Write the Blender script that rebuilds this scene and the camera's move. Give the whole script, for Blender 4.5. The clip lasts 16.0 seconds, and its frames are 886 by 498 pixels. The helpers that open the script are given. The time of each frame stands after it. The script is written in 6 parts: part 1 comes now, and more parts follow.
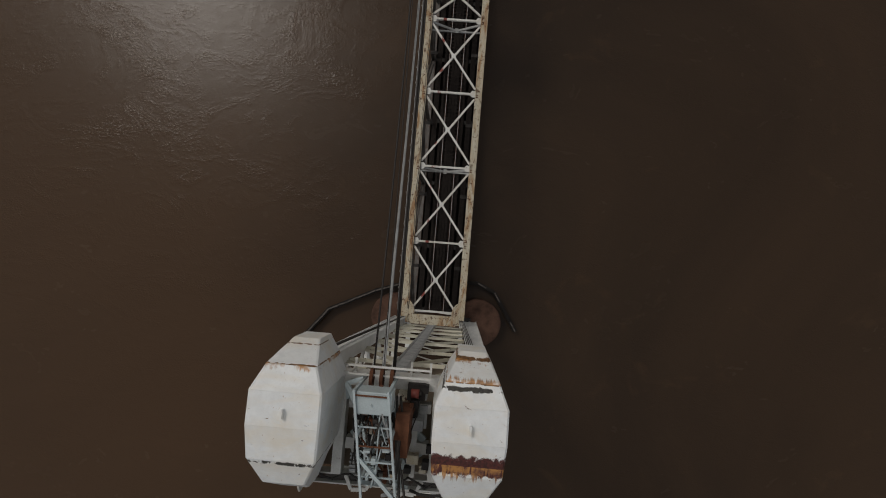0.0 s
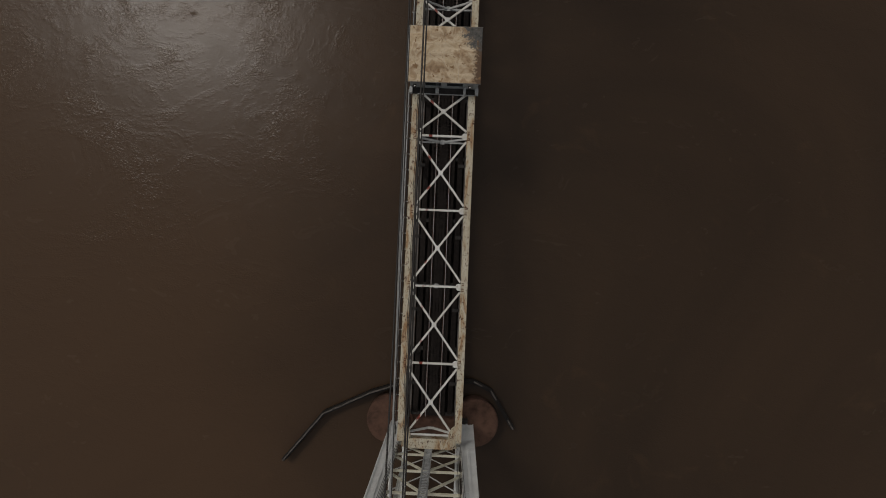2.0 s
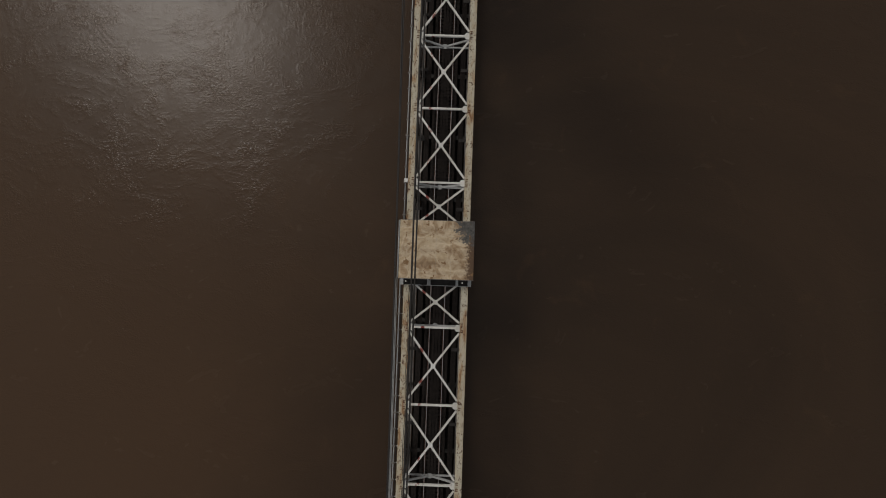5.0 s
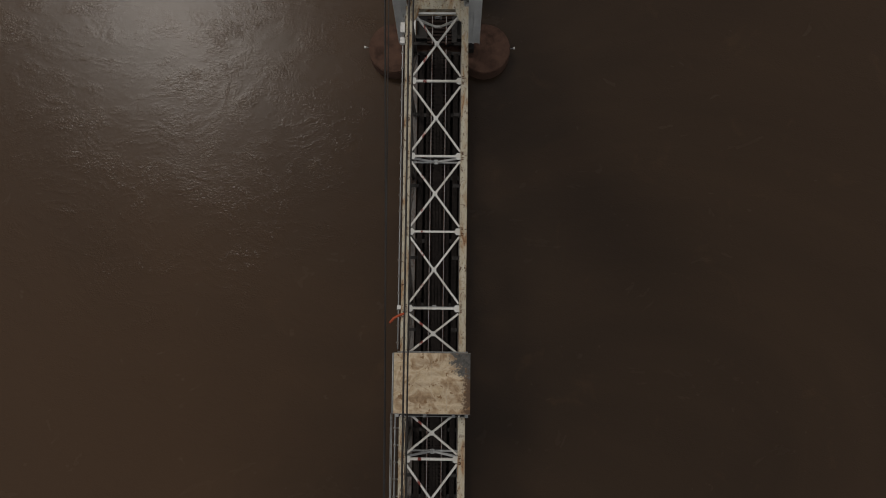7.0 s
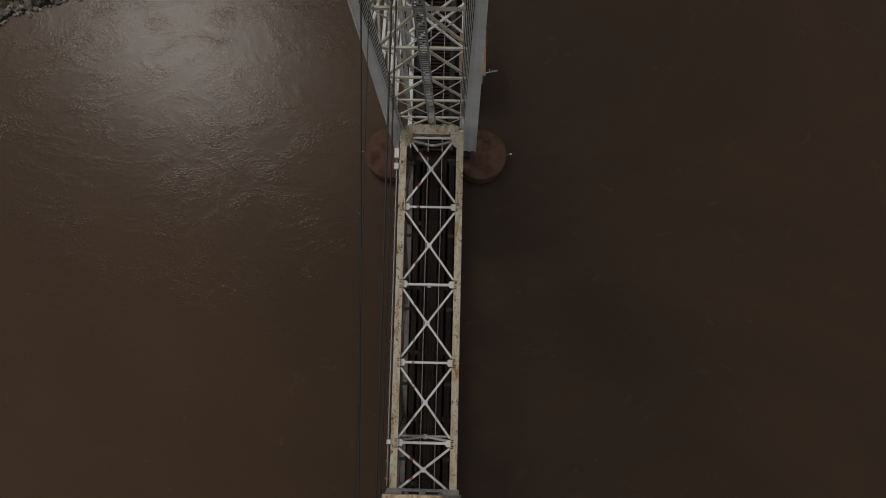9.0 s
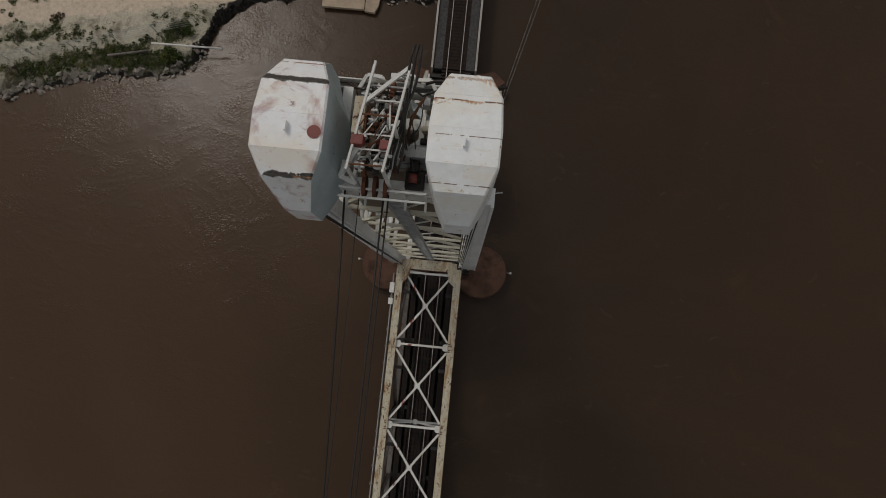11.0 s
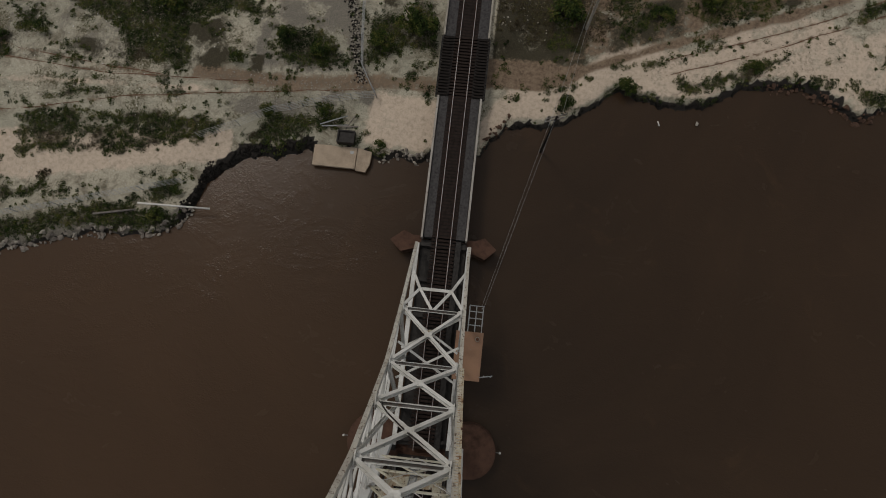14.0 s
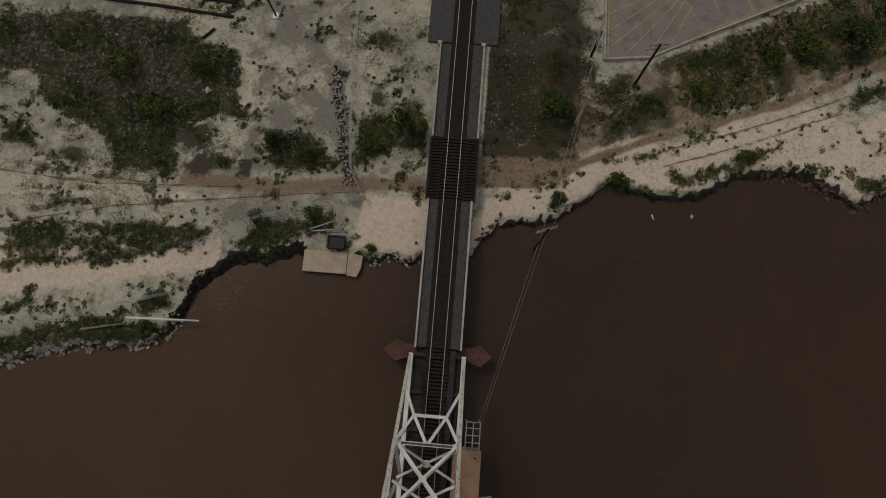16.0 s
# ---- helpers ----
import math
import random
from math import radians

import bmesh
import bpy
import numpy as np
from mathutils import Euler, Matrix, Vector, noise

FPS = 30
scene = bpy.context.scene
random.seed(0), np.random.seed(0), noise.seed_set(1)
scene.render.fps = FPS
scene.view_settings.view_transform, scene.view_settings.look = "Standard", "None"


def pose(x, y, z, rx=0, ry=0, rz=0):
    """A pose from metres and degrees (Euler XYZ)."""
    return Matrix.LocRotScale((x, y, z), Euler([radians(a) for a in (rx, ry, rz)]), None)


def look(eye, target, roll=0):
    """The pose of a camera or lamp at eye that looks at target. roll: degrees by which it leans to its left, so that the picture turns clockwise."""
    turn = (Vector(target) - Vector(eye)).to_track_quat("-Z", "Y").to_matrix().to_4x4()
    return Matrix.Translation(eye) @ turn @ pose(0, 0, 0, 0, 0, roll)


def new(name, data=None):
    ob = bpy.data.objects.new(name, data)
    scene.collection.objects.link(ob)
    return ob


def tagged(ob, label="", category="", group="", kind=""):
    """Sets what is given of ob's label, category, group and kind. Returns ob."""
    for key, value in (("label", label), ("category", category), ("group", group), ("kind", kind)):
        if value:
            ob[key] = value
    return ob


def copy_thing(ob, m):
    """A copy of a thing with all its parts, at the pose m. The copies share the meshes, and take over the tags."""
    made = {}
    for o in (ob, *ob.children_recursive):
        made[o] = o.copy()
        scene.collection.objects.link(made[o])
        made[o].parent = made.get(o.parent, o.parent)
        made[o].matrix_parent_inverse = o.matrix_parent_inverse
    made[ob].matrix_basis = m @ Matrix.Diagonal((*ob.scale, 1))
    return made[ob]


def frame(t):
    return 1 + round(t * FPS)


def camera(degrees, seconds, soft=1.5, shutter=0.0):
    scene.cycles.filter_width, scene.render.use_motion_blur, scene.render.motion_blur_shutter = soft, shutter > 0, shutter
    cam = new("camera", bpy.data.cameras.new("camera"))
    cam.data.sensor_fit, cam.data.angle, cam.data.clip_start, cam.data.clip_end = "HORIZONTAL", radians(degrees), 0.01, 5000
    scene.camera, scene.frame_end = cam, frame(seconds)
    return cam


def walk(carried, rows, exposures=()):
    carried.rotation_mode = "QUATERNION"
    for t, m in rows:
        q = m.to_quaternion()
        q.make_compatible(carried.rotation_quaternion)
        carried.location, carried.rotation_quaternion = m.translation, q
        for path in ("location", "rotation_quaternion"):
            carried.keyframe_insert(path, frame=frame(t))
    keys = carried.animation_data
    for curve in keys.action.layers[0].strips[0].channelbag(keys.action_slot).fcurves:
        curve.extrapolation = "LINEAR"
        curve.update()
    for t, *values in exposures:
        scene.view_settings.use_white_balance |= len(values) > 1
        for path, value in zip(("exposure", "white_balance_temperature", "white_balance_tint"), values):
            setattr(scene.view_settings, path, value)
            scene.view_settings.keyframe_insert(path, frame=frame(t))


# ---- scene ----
 
# ---- camera ----
cam = camera(76.0, 16.0, soft=1.0)
PATH = [
    (0, 1.707, 1.099, 64.743, 2.030, 1.242, 4.623),
    (0.5, 1.614, 3.640, 64.723, 2.169, 1.208, 4.654),
    (1, 1.513, 6.199, 64.696, 2.304, 1.098, 4.142),
    (1.5, 1.343, 8.775, 64.628, 2.436, 0.825, 2.774),
    (2, 1.195, 11.427, 64.451, 2.570, 0.654, 2.452),
    (2.5, 1.117, 14.135, 64.263, 2.785, 0.560, 2.475),
    (3, 1.062, 16.786, 64.142, 2.846, 0.518, 2.577),
    (3.5, 1.081, 19.553, 64.122, 3.041, 0.558, 2.581),
    (4, 1.143, 22.346, 64.117, 3.178, 0.635, 2.510),
    (4.2, 1.181, 23.479, 64.105, 3.255, 0.654, 2.491),
    (6.3, 1.194, 35.238, 63.560, 3.504, 0.589, 0.753),
    (6.5, 1.210, 36.328, 63.514, 3.542, 0.578, 0.660),
    (7, 1.293, 38.891, 63.429, 3.844, 0.541, 0.673),
    (7.5, 1.428, 41.332, 63.330, 4.281, 0.535, 0.972),
    (8, 1.594, 43.718, 63.274, 4.717, 0.561, 1.099),
    (8.2, 1.663, 44.676, 63.261, 4.889, 0.559, 0.971),
    (10.3, 2.219, 55.814, 63.255, 6.941, 0.781, 3.508),
    (10.5, 2.243, 56.871, 63.258, 7.081, 0.757, 4.040),
    (11, 2.235, 59.766, 63.416, 7.349, 0.660, 5.611),
    (11.5, 2.154, 62.626, 63.582, 7.614, 0.564, 6.596),
    (12, 2.031, 65.478, 63.743, 7.988, 0.493, 6.475),
    (12.5, 1.872, 68.268, 63.855, 8.410, 0.421, 6.405),
    (13, 1.772, 71.095, 63.918, 8.805, 0.428, 6.353),
    (13.5, 1.753, 73.791, 64.034, 9.233, 0.491, 6.334),
    (14, 1.824, 76.350, 64.188, 9.587, 0.630, 6.317),
    (14.5, 1.873, 78.905, 64.346, 9.953, 0.754, 6.343),
    (15, 1.884, 81.427, 64.503, 10.330, 0.860, 6.140),
    (15.5, 1.836, 83.931, 64.666, 10.745, 0.967, 5.562),
    (16, 1.806, 86.456, 64.813, 11.195, 1.085, 4.609),
]
walk(cam, [(t, pose(x, y, z, rx, ry, rz)) for t, x, y, z, rx, ry, rz in PATH])

# ---- light ----
world = bpy.data.worlds.new("sky")
scene.world = world
world.use_nodes = True
wn = world.node_tree
sky = wn.nodes.new("ShaderNodeTexSky")
sky.sky_type = "NISHITA"
sky.sun_disc = False
SUN_ELEVATION, SUN_AZIMUTH = 55.0, -46.0   # azimuth from +y, towards +x positive
sky.sun_elevation, sky.sun_rotation = radians(SUN_ELEVATION), radians(SUN_AZIMUTH)
sky.air_density, sky.dust_density, sky.ozone_density = 1.0, 4.0, 1.0
# a cloud layer, so that the sky's light is soft and grey
cloud = wn.nodes.new("ShaderNodeMixRGB")
cloud.inputs[0].default_value = 0.7
cloud.inputs[2].default_value = (4.42, 4.27, 3.98, 1)
wn.links.new(sky.outputs[0], cloud.inputs[1])
wn.links.new(cloud.outputs[0], wn.nodes["Background"].inputs[0])
wn.nodes["Background"].inputs[1].default_value = 0.122
sun = new("sun", bpy.data.lights.new("sun", "SUN"))
sun.data.energy, sun.data.angle, sun.data.color = 1.05, radians(13), (1.0, 0.95, 0.88)
az, el = radians(SUN_AZIMUTH), radians(SUN_ELEVATION)
toward = Vector((math.sin(az) * math.cos(el), math.cos(az) * math.cos(el), math.sin(el)))
sun.matrix_world = look(toward * 200, (0, 0, 0))
scene.view_settings.exposure = -0.6


# ---- materials ----
def nodes_of(name):
    m = bpy.data.materials.new(name)
    m.use_nodes = True
    t = m.node_tree
    b = t.nodes["Principled BSDF"]
    return m, t, b


def node(t, kind, **values):
    n = t.nodes.new(kind)
    for key, value in values.items():
        n.inputs[key].default_value = value
    return n


def world_coords(t, scale=(1, 1, 1)):
    g = t.nodes.new("ShaderNodeNewGeometry")
    mp = t.nodes.new("ShaderNodeMapping")
    mp.inputs["Scale"].default_value = scale
    t.links.new(g.outputs["Position"], mp.inputs["Vector"])
    return mp.outputs["Vector"]


def noise_tex(t, vec, scale, detail=6.0, rough=0.6, distortion=0.0):
    n = node(t, "ShaderNodeTexNoise", Scale=scale, Detail=detail, Roughness=rough, Distortion=distortion)
    t.links.new(vec, n.inputs["Vector"])
    return n.outputs["Fac"]


def ramp(t, fac, stops):
    r = t.nodes.new("ShaderNodeValToRGB")
    e = r.color_ramp.elements
    while len(e) < len(stops):
        e.new(0.5)
    for k, (pos, col) in enumerate(stops):
        e[k].position = pos
        e[k].color = (*col, 1) if len(col) == 3 else col
    t.links.new(fac, r.inputs["Fac"])
    return r.outputs["Color"]


def mix(t, fac, a, b, kind="MIX"):
    n = t.nodes.new("ShaderNodeMixRGB")
    n.blend_type = kind
    for k, v in enumerate((fac, a, b)):
        if isinstance(v, (int, float)):
            n.inputs[k].default_value = v
        elif isinstance(v, tuple):
            n.inputs[k].default_value = (*v, 1)
        else:
            t.links.new(v, n.inputs[k])
    return n.outputs[0]


def bump(t, b, height, strength=0.3, distance=0.02):
    n = node(t, "ShaderNodeBump", Strength=strength, Distance=distance)
    t.links.new(height, n.inputs["Height"])
    t.links.new(n.outputs["Normal"], b.inputs["Normal"])


def step(t, fac, lo, hi):
    return ramp(t, fac, [(lo, (0, 0, 0)), (hi, (1, 1, 1))])


def painted_steel(name, base, dirt, rust, rust_at=0.62, spread=0.08, rough=0.55, scale=0.9, streak=None):
    """Weathered paint: soft dirt at a large scale, rust patches with a hard edge at a small one."""
    m, t, b = nodes_of(name)
    v = world_coords(t)
    big = noise_tex(t, v, 0.45 * scale, 4.0, 0.6)
    small = noise_tex(t, v, 3.2 * scale, 8.0, 0.72, 0.3)
    fine = noise_tex(t, v, 22.0, 4.0, 0.6)
    col = mix(t, step(t, big, 0.42, 0.68), base, dirt)
    col = mix(t, 0.25, col, ramp(t, fine, [(0.3, (0.35, 0.35, 0.35)), (0.75, (1, 1, 1))]), "MULTIPLY")
    mask = step(t, small, rust_at, rust_at + spread)
    rusty = mix(t, step(t, fine, 0.4, 0.6), rust, tuple(c * 0.4 for c in rust))
    col = mix(t, mask, col, rusty)
    if streak:
        runs = noise_tex(t, world_coords(t, streak), 1.0, 5.0, 0.65)
        col = mix(t, step(t, runs, 0.6, 0.78), col, rusty)
    t.links.new(col, b.inputs["Base Color"])
    b.inputs["Roughness"].default_value = rough
    bump(t, b, small, 0.35, 0.012)
    return m


def chord_paint():
    """Cream paint, stained orange in long patches and eaten through to dark rust along the edges."""
    m, t, b = nodes_of("rust_stained_cream_paint")
    long_v = world_coords(t, (1.6, 0.45, 1.0))
    wide = noise_tex(t, long_v, 0.9, 6.0, 0.65, 0.6)
    spots = noise_tex(t, world_coords(t, (1.4, 0.8, 1.0)), 3.4, 8.0, 0.75, 0.5)
    fine = noise_tex(t, world_coords(t), 20.0, 5.0, 0.65)
    col = ramp(t, wide, [(0.40, (0.57, 0.53, 0.42)), (0.53, (0.50, 0.43, 0.31)), (0.62, (0.37, 0.23, 0.12)), (0.70, (0.22, 0.10, 0.045))])
    col = mix(t, step(t, spots, 0.56, 0.60), col, (0.085, 0.035, 0.02))
    specks = noise_tex(t, world_coords(t, (1.0, 0.8, 1.0)), 7.5, 6.0, 0.7, 0.4)
    col = mix(t, step(t, specks, 0.60, 0.635), col, (0.11, 0.045, 0.022))
    col = mix(t, 0.35, col, ramp(t, fine, [(0.3, (0.35, 0.35, 0.35)), (0.7, (1, 1, 1))]), "MULTIPLY")
    t.links.new(col, b.inputs["Base Color"])
    b.inputs["Roughness"].default_value = 0.65
    b.inputs["Specular IOR Level"].default_value = 0.25
    bump(t, b, spots, 0.4, 0.015)
    return m


def plain(name, base, rough=0.7, metal=0.0, vary=0.35, scale=2.0, relief=0.3, distance=0.02):
    m, t, b = nodes_of(name)
    v = world_coords(t)
    big = noise_tex(t, v, scale, 5.0, 0.6)
    fine = noise_tex(t, v, scale * 9, 6.0, 0.65)
    dark = tuple(c * (1 - vary) for c in base)
    light = tuple(min(1, c * (1 + vary * 0.6)) for c in base)
    col = ramp(t, big, [(0.3, dark), (0.5, base), (0.72, light)])
    col = mix(t, 0.35, col, ramp(t, fine, [(0.3, (0.45, 0.45, 0.45)), (0.7, (1, 1, 1))]), "MULTIPLY")
    t.links.new(col, b.inputs["Base Color"])
    b.inputs["Roughness"].default_value = rough
    b.inputs["Metallic"].default_value = metal
    b.inputs["Specular IOR Level"].default_value = 0.5 if rough < 0.6 else 0.2
    bump(t, b, fine, relief, distance)
    return m


WHITE_STEEL = painted_steel("weathered_grey_white_paint", (0.72, 0.72, 0.69), (0.50, 0.49, 0.45), (0.16, 0.075, 0.035), 0.635, 0.05)
GREY_STEEL = painted_steel("dirty_grey_paint", (0.42, 0.43, 0.43), (0.28, 0.28, 0.27), (0.12, 0.07, 0.04), 0.60, 0.08)
# clean white, raised further to make up for weak light on upright faces
LEG_WHITE = painted_steel("brightened_clean_white_leg_paint", (0.84, 0.85, 0.84), (0.70, 0.71, 0.70), (0.30, 0.22, 0.16), 0.66, 0.05)
CREAM_STEEL = painted_steel("yellowed_cream_paint", (0.68, 0.65, 0.53), (0.52, 0.49, 0.38), (0.16, 0.085, 0.04), 0.60, 0.06)
COVER_STEEL = painted_steel("rust_edged_grey_paint", (0.56, 0.54, 0.48), (0.38, 0.35, 0.30), (0.13, 0.075, 0.045), 0.55, 0.05, scale=1.5)
BEIGE_STEEL = chord_paint()
BLUE_STEEL = painted_steel("pale_blue_white_paint", (0.50, 0.58, 0.60), (0.38, 0.43, 0.44), (0.13, 0.07, 0.04), 0.63, 0.06)
def brace_paint():
    """Grey-white paint with a streak of red lead that ropes have dripped along one line of the span."""
    m = painted_steel("rope_stained_white_paint", (0.72, 0.71, 0.67), (0.52, 0.50, 0.44), (0.16, 0.075, 0.035), 0.62, 0.05)
    t = m.node_tree
    b = t.nodes["Principled BSDF"]
    base = b.inputs["Base Color"].links[0].from_socket
    g = t.nodes.new("ShaderNodeNewGeometry")
    sx = t.nodes.new("ShaderNodeSeparateXYZ")
    t.links.new(g.outputs["Position"], sx.inputs[0])
    near = node(t, "ShaderNodeMath")
    near.operation = "COMPARE"
    near.inputs[1].default_value, near.inputs[2].default_value = -1.05, 0.16
    t.links.new(sx.outputs["X"], near.inputs[0])
    blot = step(t, noise_tex(t, world_coords(t), 1.6, 4.0, 0.6), 0.46, 0.52)
    t.links.new(mix(t, mix(t, 1.0, near.outputs[0], blot, "MULTIPLY"), base, (0.20, 0.035, 0.022)), b.inputs["Base Color"])
    return m


BRACE_STEEL = brace_paint()
# dark grey paint, with the shade inside the truss put into its colour
SHADE_STEEL = painted_steel("shaded_dark_grey_paint", (0.13, 0.12, 0.11), (0.06, 0.052, 0.046), (0.09, 0.045, 0.025), 0.52, 0.1)
DARK_STEEL = plain("dark_greasy_steel", (0.035, 0.032, 0.030), 0.6, 0.2, 0.5)
RUST_STEEL = plain("rusted_steel", (0.13, 0.055, 0.030), 0.85, 0.0, 0.5)
ORANGE_CLOTH = plain("faded_orange_cloth", (0.42, 0.09, 0.04), 0.85, 0.0, 0.3)
RED_PAINT = plain("faded_red_paint", (0.19, 0.04, 0.03), 0.55, 0.0, 0.35)
ROOF_RUST = painted_steel("rust_tan_roof_sheet", (0.34, 0.19, 0.11), (0.24, 0.13, 0.08), (0.30, 0.30, 0.29), 0.62, 0.1)
RED_ROCK = plain("reddish_brown_stone", (0.10, 0.06, 0.042), 0.95, 0.0, 0.5, 1.5, 0.8, 0.05)
ROPE = plain("greased_wire_rope", (0.03, 0.026, 0.023), 0.55, 0.3, 0.3, 6.0)
GALVANISED = plain("galvanised_steel", (0.36, 0.37, 0.37), 0.5, 0.3, 0.3)
TIE_WOOD = plain("creosoted_timber", (0.018, 0.014, 0.012), 0.9, 0.0, 0.5, 3.0)
RUSTY_TIE = plain("rust_stained_timber", (0.027, 0.018, 0.0145), 0.9, 0.0, 0.5, 3.0)
RAIL_STEEL = plain("worn_rail_steel", (0.38, 0.385, 0.39), 0.4, 0.5, 0.2)
BALLAST = plain("dark_ballast_stone", (0.075, 0.071, 0.071), 0.95, 0.0, 0.5, 4.0, 0.9, 0.06)
CONCRETE = plain("weathered_concrete", (0.36, 0.33, 0.28), 0.9, 0.0, 0.35, 1.2)
WEIGHT_STONE = painted_steel("brown_stained_counterweight", (0.21, 0.165, 0.115), (0.13, 0.095, 0.065), (0.30, 0.25, 0.19), 0.63, 0.12, 0.85)
PIER_RUST = plain("rust_stained_pier_concrete", (0.095, 0.052, 0.036), 0.9, 0.0, 0.5, 0.9)
FENDER_WOOD = plain("charred_wet_timber", (0.017, 0.014, 0.012), 0.75, 0.0, 0.5, 1.5)
SPLIT_WOOD = plain("split_grey_timber", (0.11, 0.098, 0.088), 0.9, 0.0, 0.6, 2.5)
CAP_WOOD = plain("bleached_timber", (0.20, 0.18, 0.16), 0.9, 0.0, 0.5, 2.0)
ROCK = plain("grey_riprap_stone", (0.24, 0.21, 0.18), 0.95, 0.0, 0.5, 1.5, 0.8, 0.05)
DARK_BANK = plain("black_wet_mud", (0.014, 0.012, 0.010), 0.8, 0.0, 0.5, 1.5, 0.9, 0.1)
ASPHALT = plain("grey_worn_asphalt", (0.21, 0.185, 0.165), 0.95, 0.0, 0.3, 0.5)
YELLOW_LINE = plain("worn_yellow_road_paint", (0.42, 0.30, 0.09), 0.8, 0.0, 0.4)
WHITE_PLASTIC = plain("white_painted_pipe", (0.70, 0.68, 0.64), 0.5, 0.0, 0.2)
GLASS_DARK = plain("dark_window_glass", (0.02, 0.025, 0.03), 0.08, 0.0, 0.2, 1.0, 0.0)
CAR_PAINT = plain("silver_car_paint", (0.55, 0.58, 0.62), 0.25, 0.4, 0.1)


def water_material():
    m, t, b = nodes_of("brown_river_water")
    v = world_coords(t)
    big = noise_tex(t, v, 0.016, 5.0, 0.6, 1.2)
    col = ramp(t, big, [(0.3, (0.027, 0.0172, 0.0108)), (0.5, (0.038, 0.0238, 0.0143)), (0.7, (0.054, 0.0325, 0.0185))])
    # pale silt clouds
    silt = noise_tex(t, v, 0.11, 6.0, 0.65, 1.6)
    col = mix(t, mix(t, 1.0, step(t, silt, 0.60, 0.80), (0.5, 0.5, 0.5), "MULTIPLY"), col, (0.085, 0.050, 0.026))
    # orange silt and the western water's brighter reflection, painted together across x
    g = t.nodes.new("ShaderNodeNewGeometry")
    sx = t.nodes.new("ShaderNodeSeparateXYZ")
    t.links.new(g.outputs["Position"], sx.inputs[0])
    west = node(t, "ShaderNodeMapRange", **{"From Min": 6.0, "From Max": -28.0})
    t.links.new(sx.outputs["X"], west.inputs["Value"])
    west_tint = mix(t, 0.5, west.outputs[0], big, "LINEAR_LIGHT")
    col = mix(t, mix(t, 1.0, step(t, west_tint, 0.0, 1.0), (0.72, 0.72, 0.72), "MULTIPLY"), col, (0.076, 0.0435, 0.0235))
    # a fainter reddish tint paints the reflection on the eastern water
    east = node(t, "ShaderNodeMapRange", **{"From Min": 8.0, "From Max": 46.0})
    t.links.new(sx.outputs["X"], east.inputs["Value"])
    east_tint = mix(t, 0.5, east.outputs[0], big, "LINEAR_LIGHT")
    col = mix(t, mix(t, 1.0, step(t, east_tint, 0.1, 1.0), (0.2, 0.2, 0.2), "MULTIPLY"), col, (0.068, 0.0375, 0.0185))
    t.links.new(col, b.inputs["Base Color"])
    b.inputs["IOR"].default_value = 1.33
    # wind ruffles some of the surface and eddies leave slick swirls between
    eddy = noise_tex(t, world_coords(t, (0.8, 1.2, 1.0)), 0.045, 6.0, 0.62, 2.6)
    curl = noise_tex(t, world_coords(t, (0.9, 1.3, 1.0)), 0.16, 5.0, 0.6, 2.8)
    ruffle = mix(t, 0.4, eddy, curl)
    t.links.new(ramp(t, ruffle, [(0.38, (0.28, 0.28, 0.28)), (0.50, (0.22, 0.22, 0.22)), (0.62, (0.14, 0.14, 0.14))]), b.inputs["Roughness"])
    b.inputs["Specular IOR Level"].default_value = 0.335
    ripple = noise_tex(t, world_coords(t, (1.0, 1.35, 1.0)), 4.2, 2.5, 0.55, 0.4)
    swell = noise_tex(t, v, 0.45, 3.0, 0.5, 0.6)
    h = mix(t, 1.0, ripple, ramp(t, ruffle, [(0.45, (0.10, 0.10, 0.10)), (0.54, (0.5, 0.5, 0.5)), (0.63, (1.0, 1.0, 1.0))]), "MULTIPLY")
    h = mix(t, 0.3, h, swell, "ADD")
    bump(t, b, h, 0.6, 0.072)
    return m


def sand_material():
    m, t, b = nodes_of("pale_dredged_sand")
    v = world_coords(t)
    big = noise_tex(t, v, 0.07, 6.0, 0.62, 0.5)
    mid = noise_tex(t, v, 0.5, 8.0, 0.72, 0.5)
    fine = noise_tex(t, v, 5.0, 7.0, 0.75)
    col = ramp(t, big, [(0.32, (0.30, 0.285, 0.215)), (0.46, (0.41, 0.385, 0.30)), (0.62, (0.50, 0.455, 0.355))])
    col = mix(t, step(t, mid, 0.47, 0.64), col, (0.20, 0.175, 0.125))
    col = mix(t, mix(t, 1.0, step(t, mid, 0.62, 0.72), (0.6, 0.6, 0.6), "MULTIPLY"), col, (0.10, 0.09, 0.055))
    col = mix(t, 0.6, col, ramp(t, fine, [(0.3, (0.35, 0.35, 0.34)), (0.6, (1, 1, 1))]), "MULTIPLY")
    # dead grass and dark crumbs, thick in some places and thin in others
    crumbs = mix(t, 0.4, noise_tex(t, v, 3.4, 8.0, 0.8, 0.3), noise_tex(t, v, 0.22, 4.0, 0.6))
    col = mix(t, step(t, crumbs, 0.535, 0.58), col, (0.085, 0.075, 0.038))
    pale = noise_tex(t, v, 2.1, 8.0, 0.8)
    col = mix(t, step(t, pale, 0.60, 0.66), col, (0.60, 0.56, 0.46))
    t.links.new(col, b.inputs["Base Color"])
    b.inputs["Roughness"].default_value = 0.95
    bump(t, b, mid, 0.6, 0.15)
    return m


WATER = water_material()
SAND = sand_material()


# ---- building helpers ----
def mesh_of(name, bm, material):
    me = bpy.data.meshes.new(name)
    bm.to_mesh(me)
    bm.free()
    me.materials.append(material)
    return me


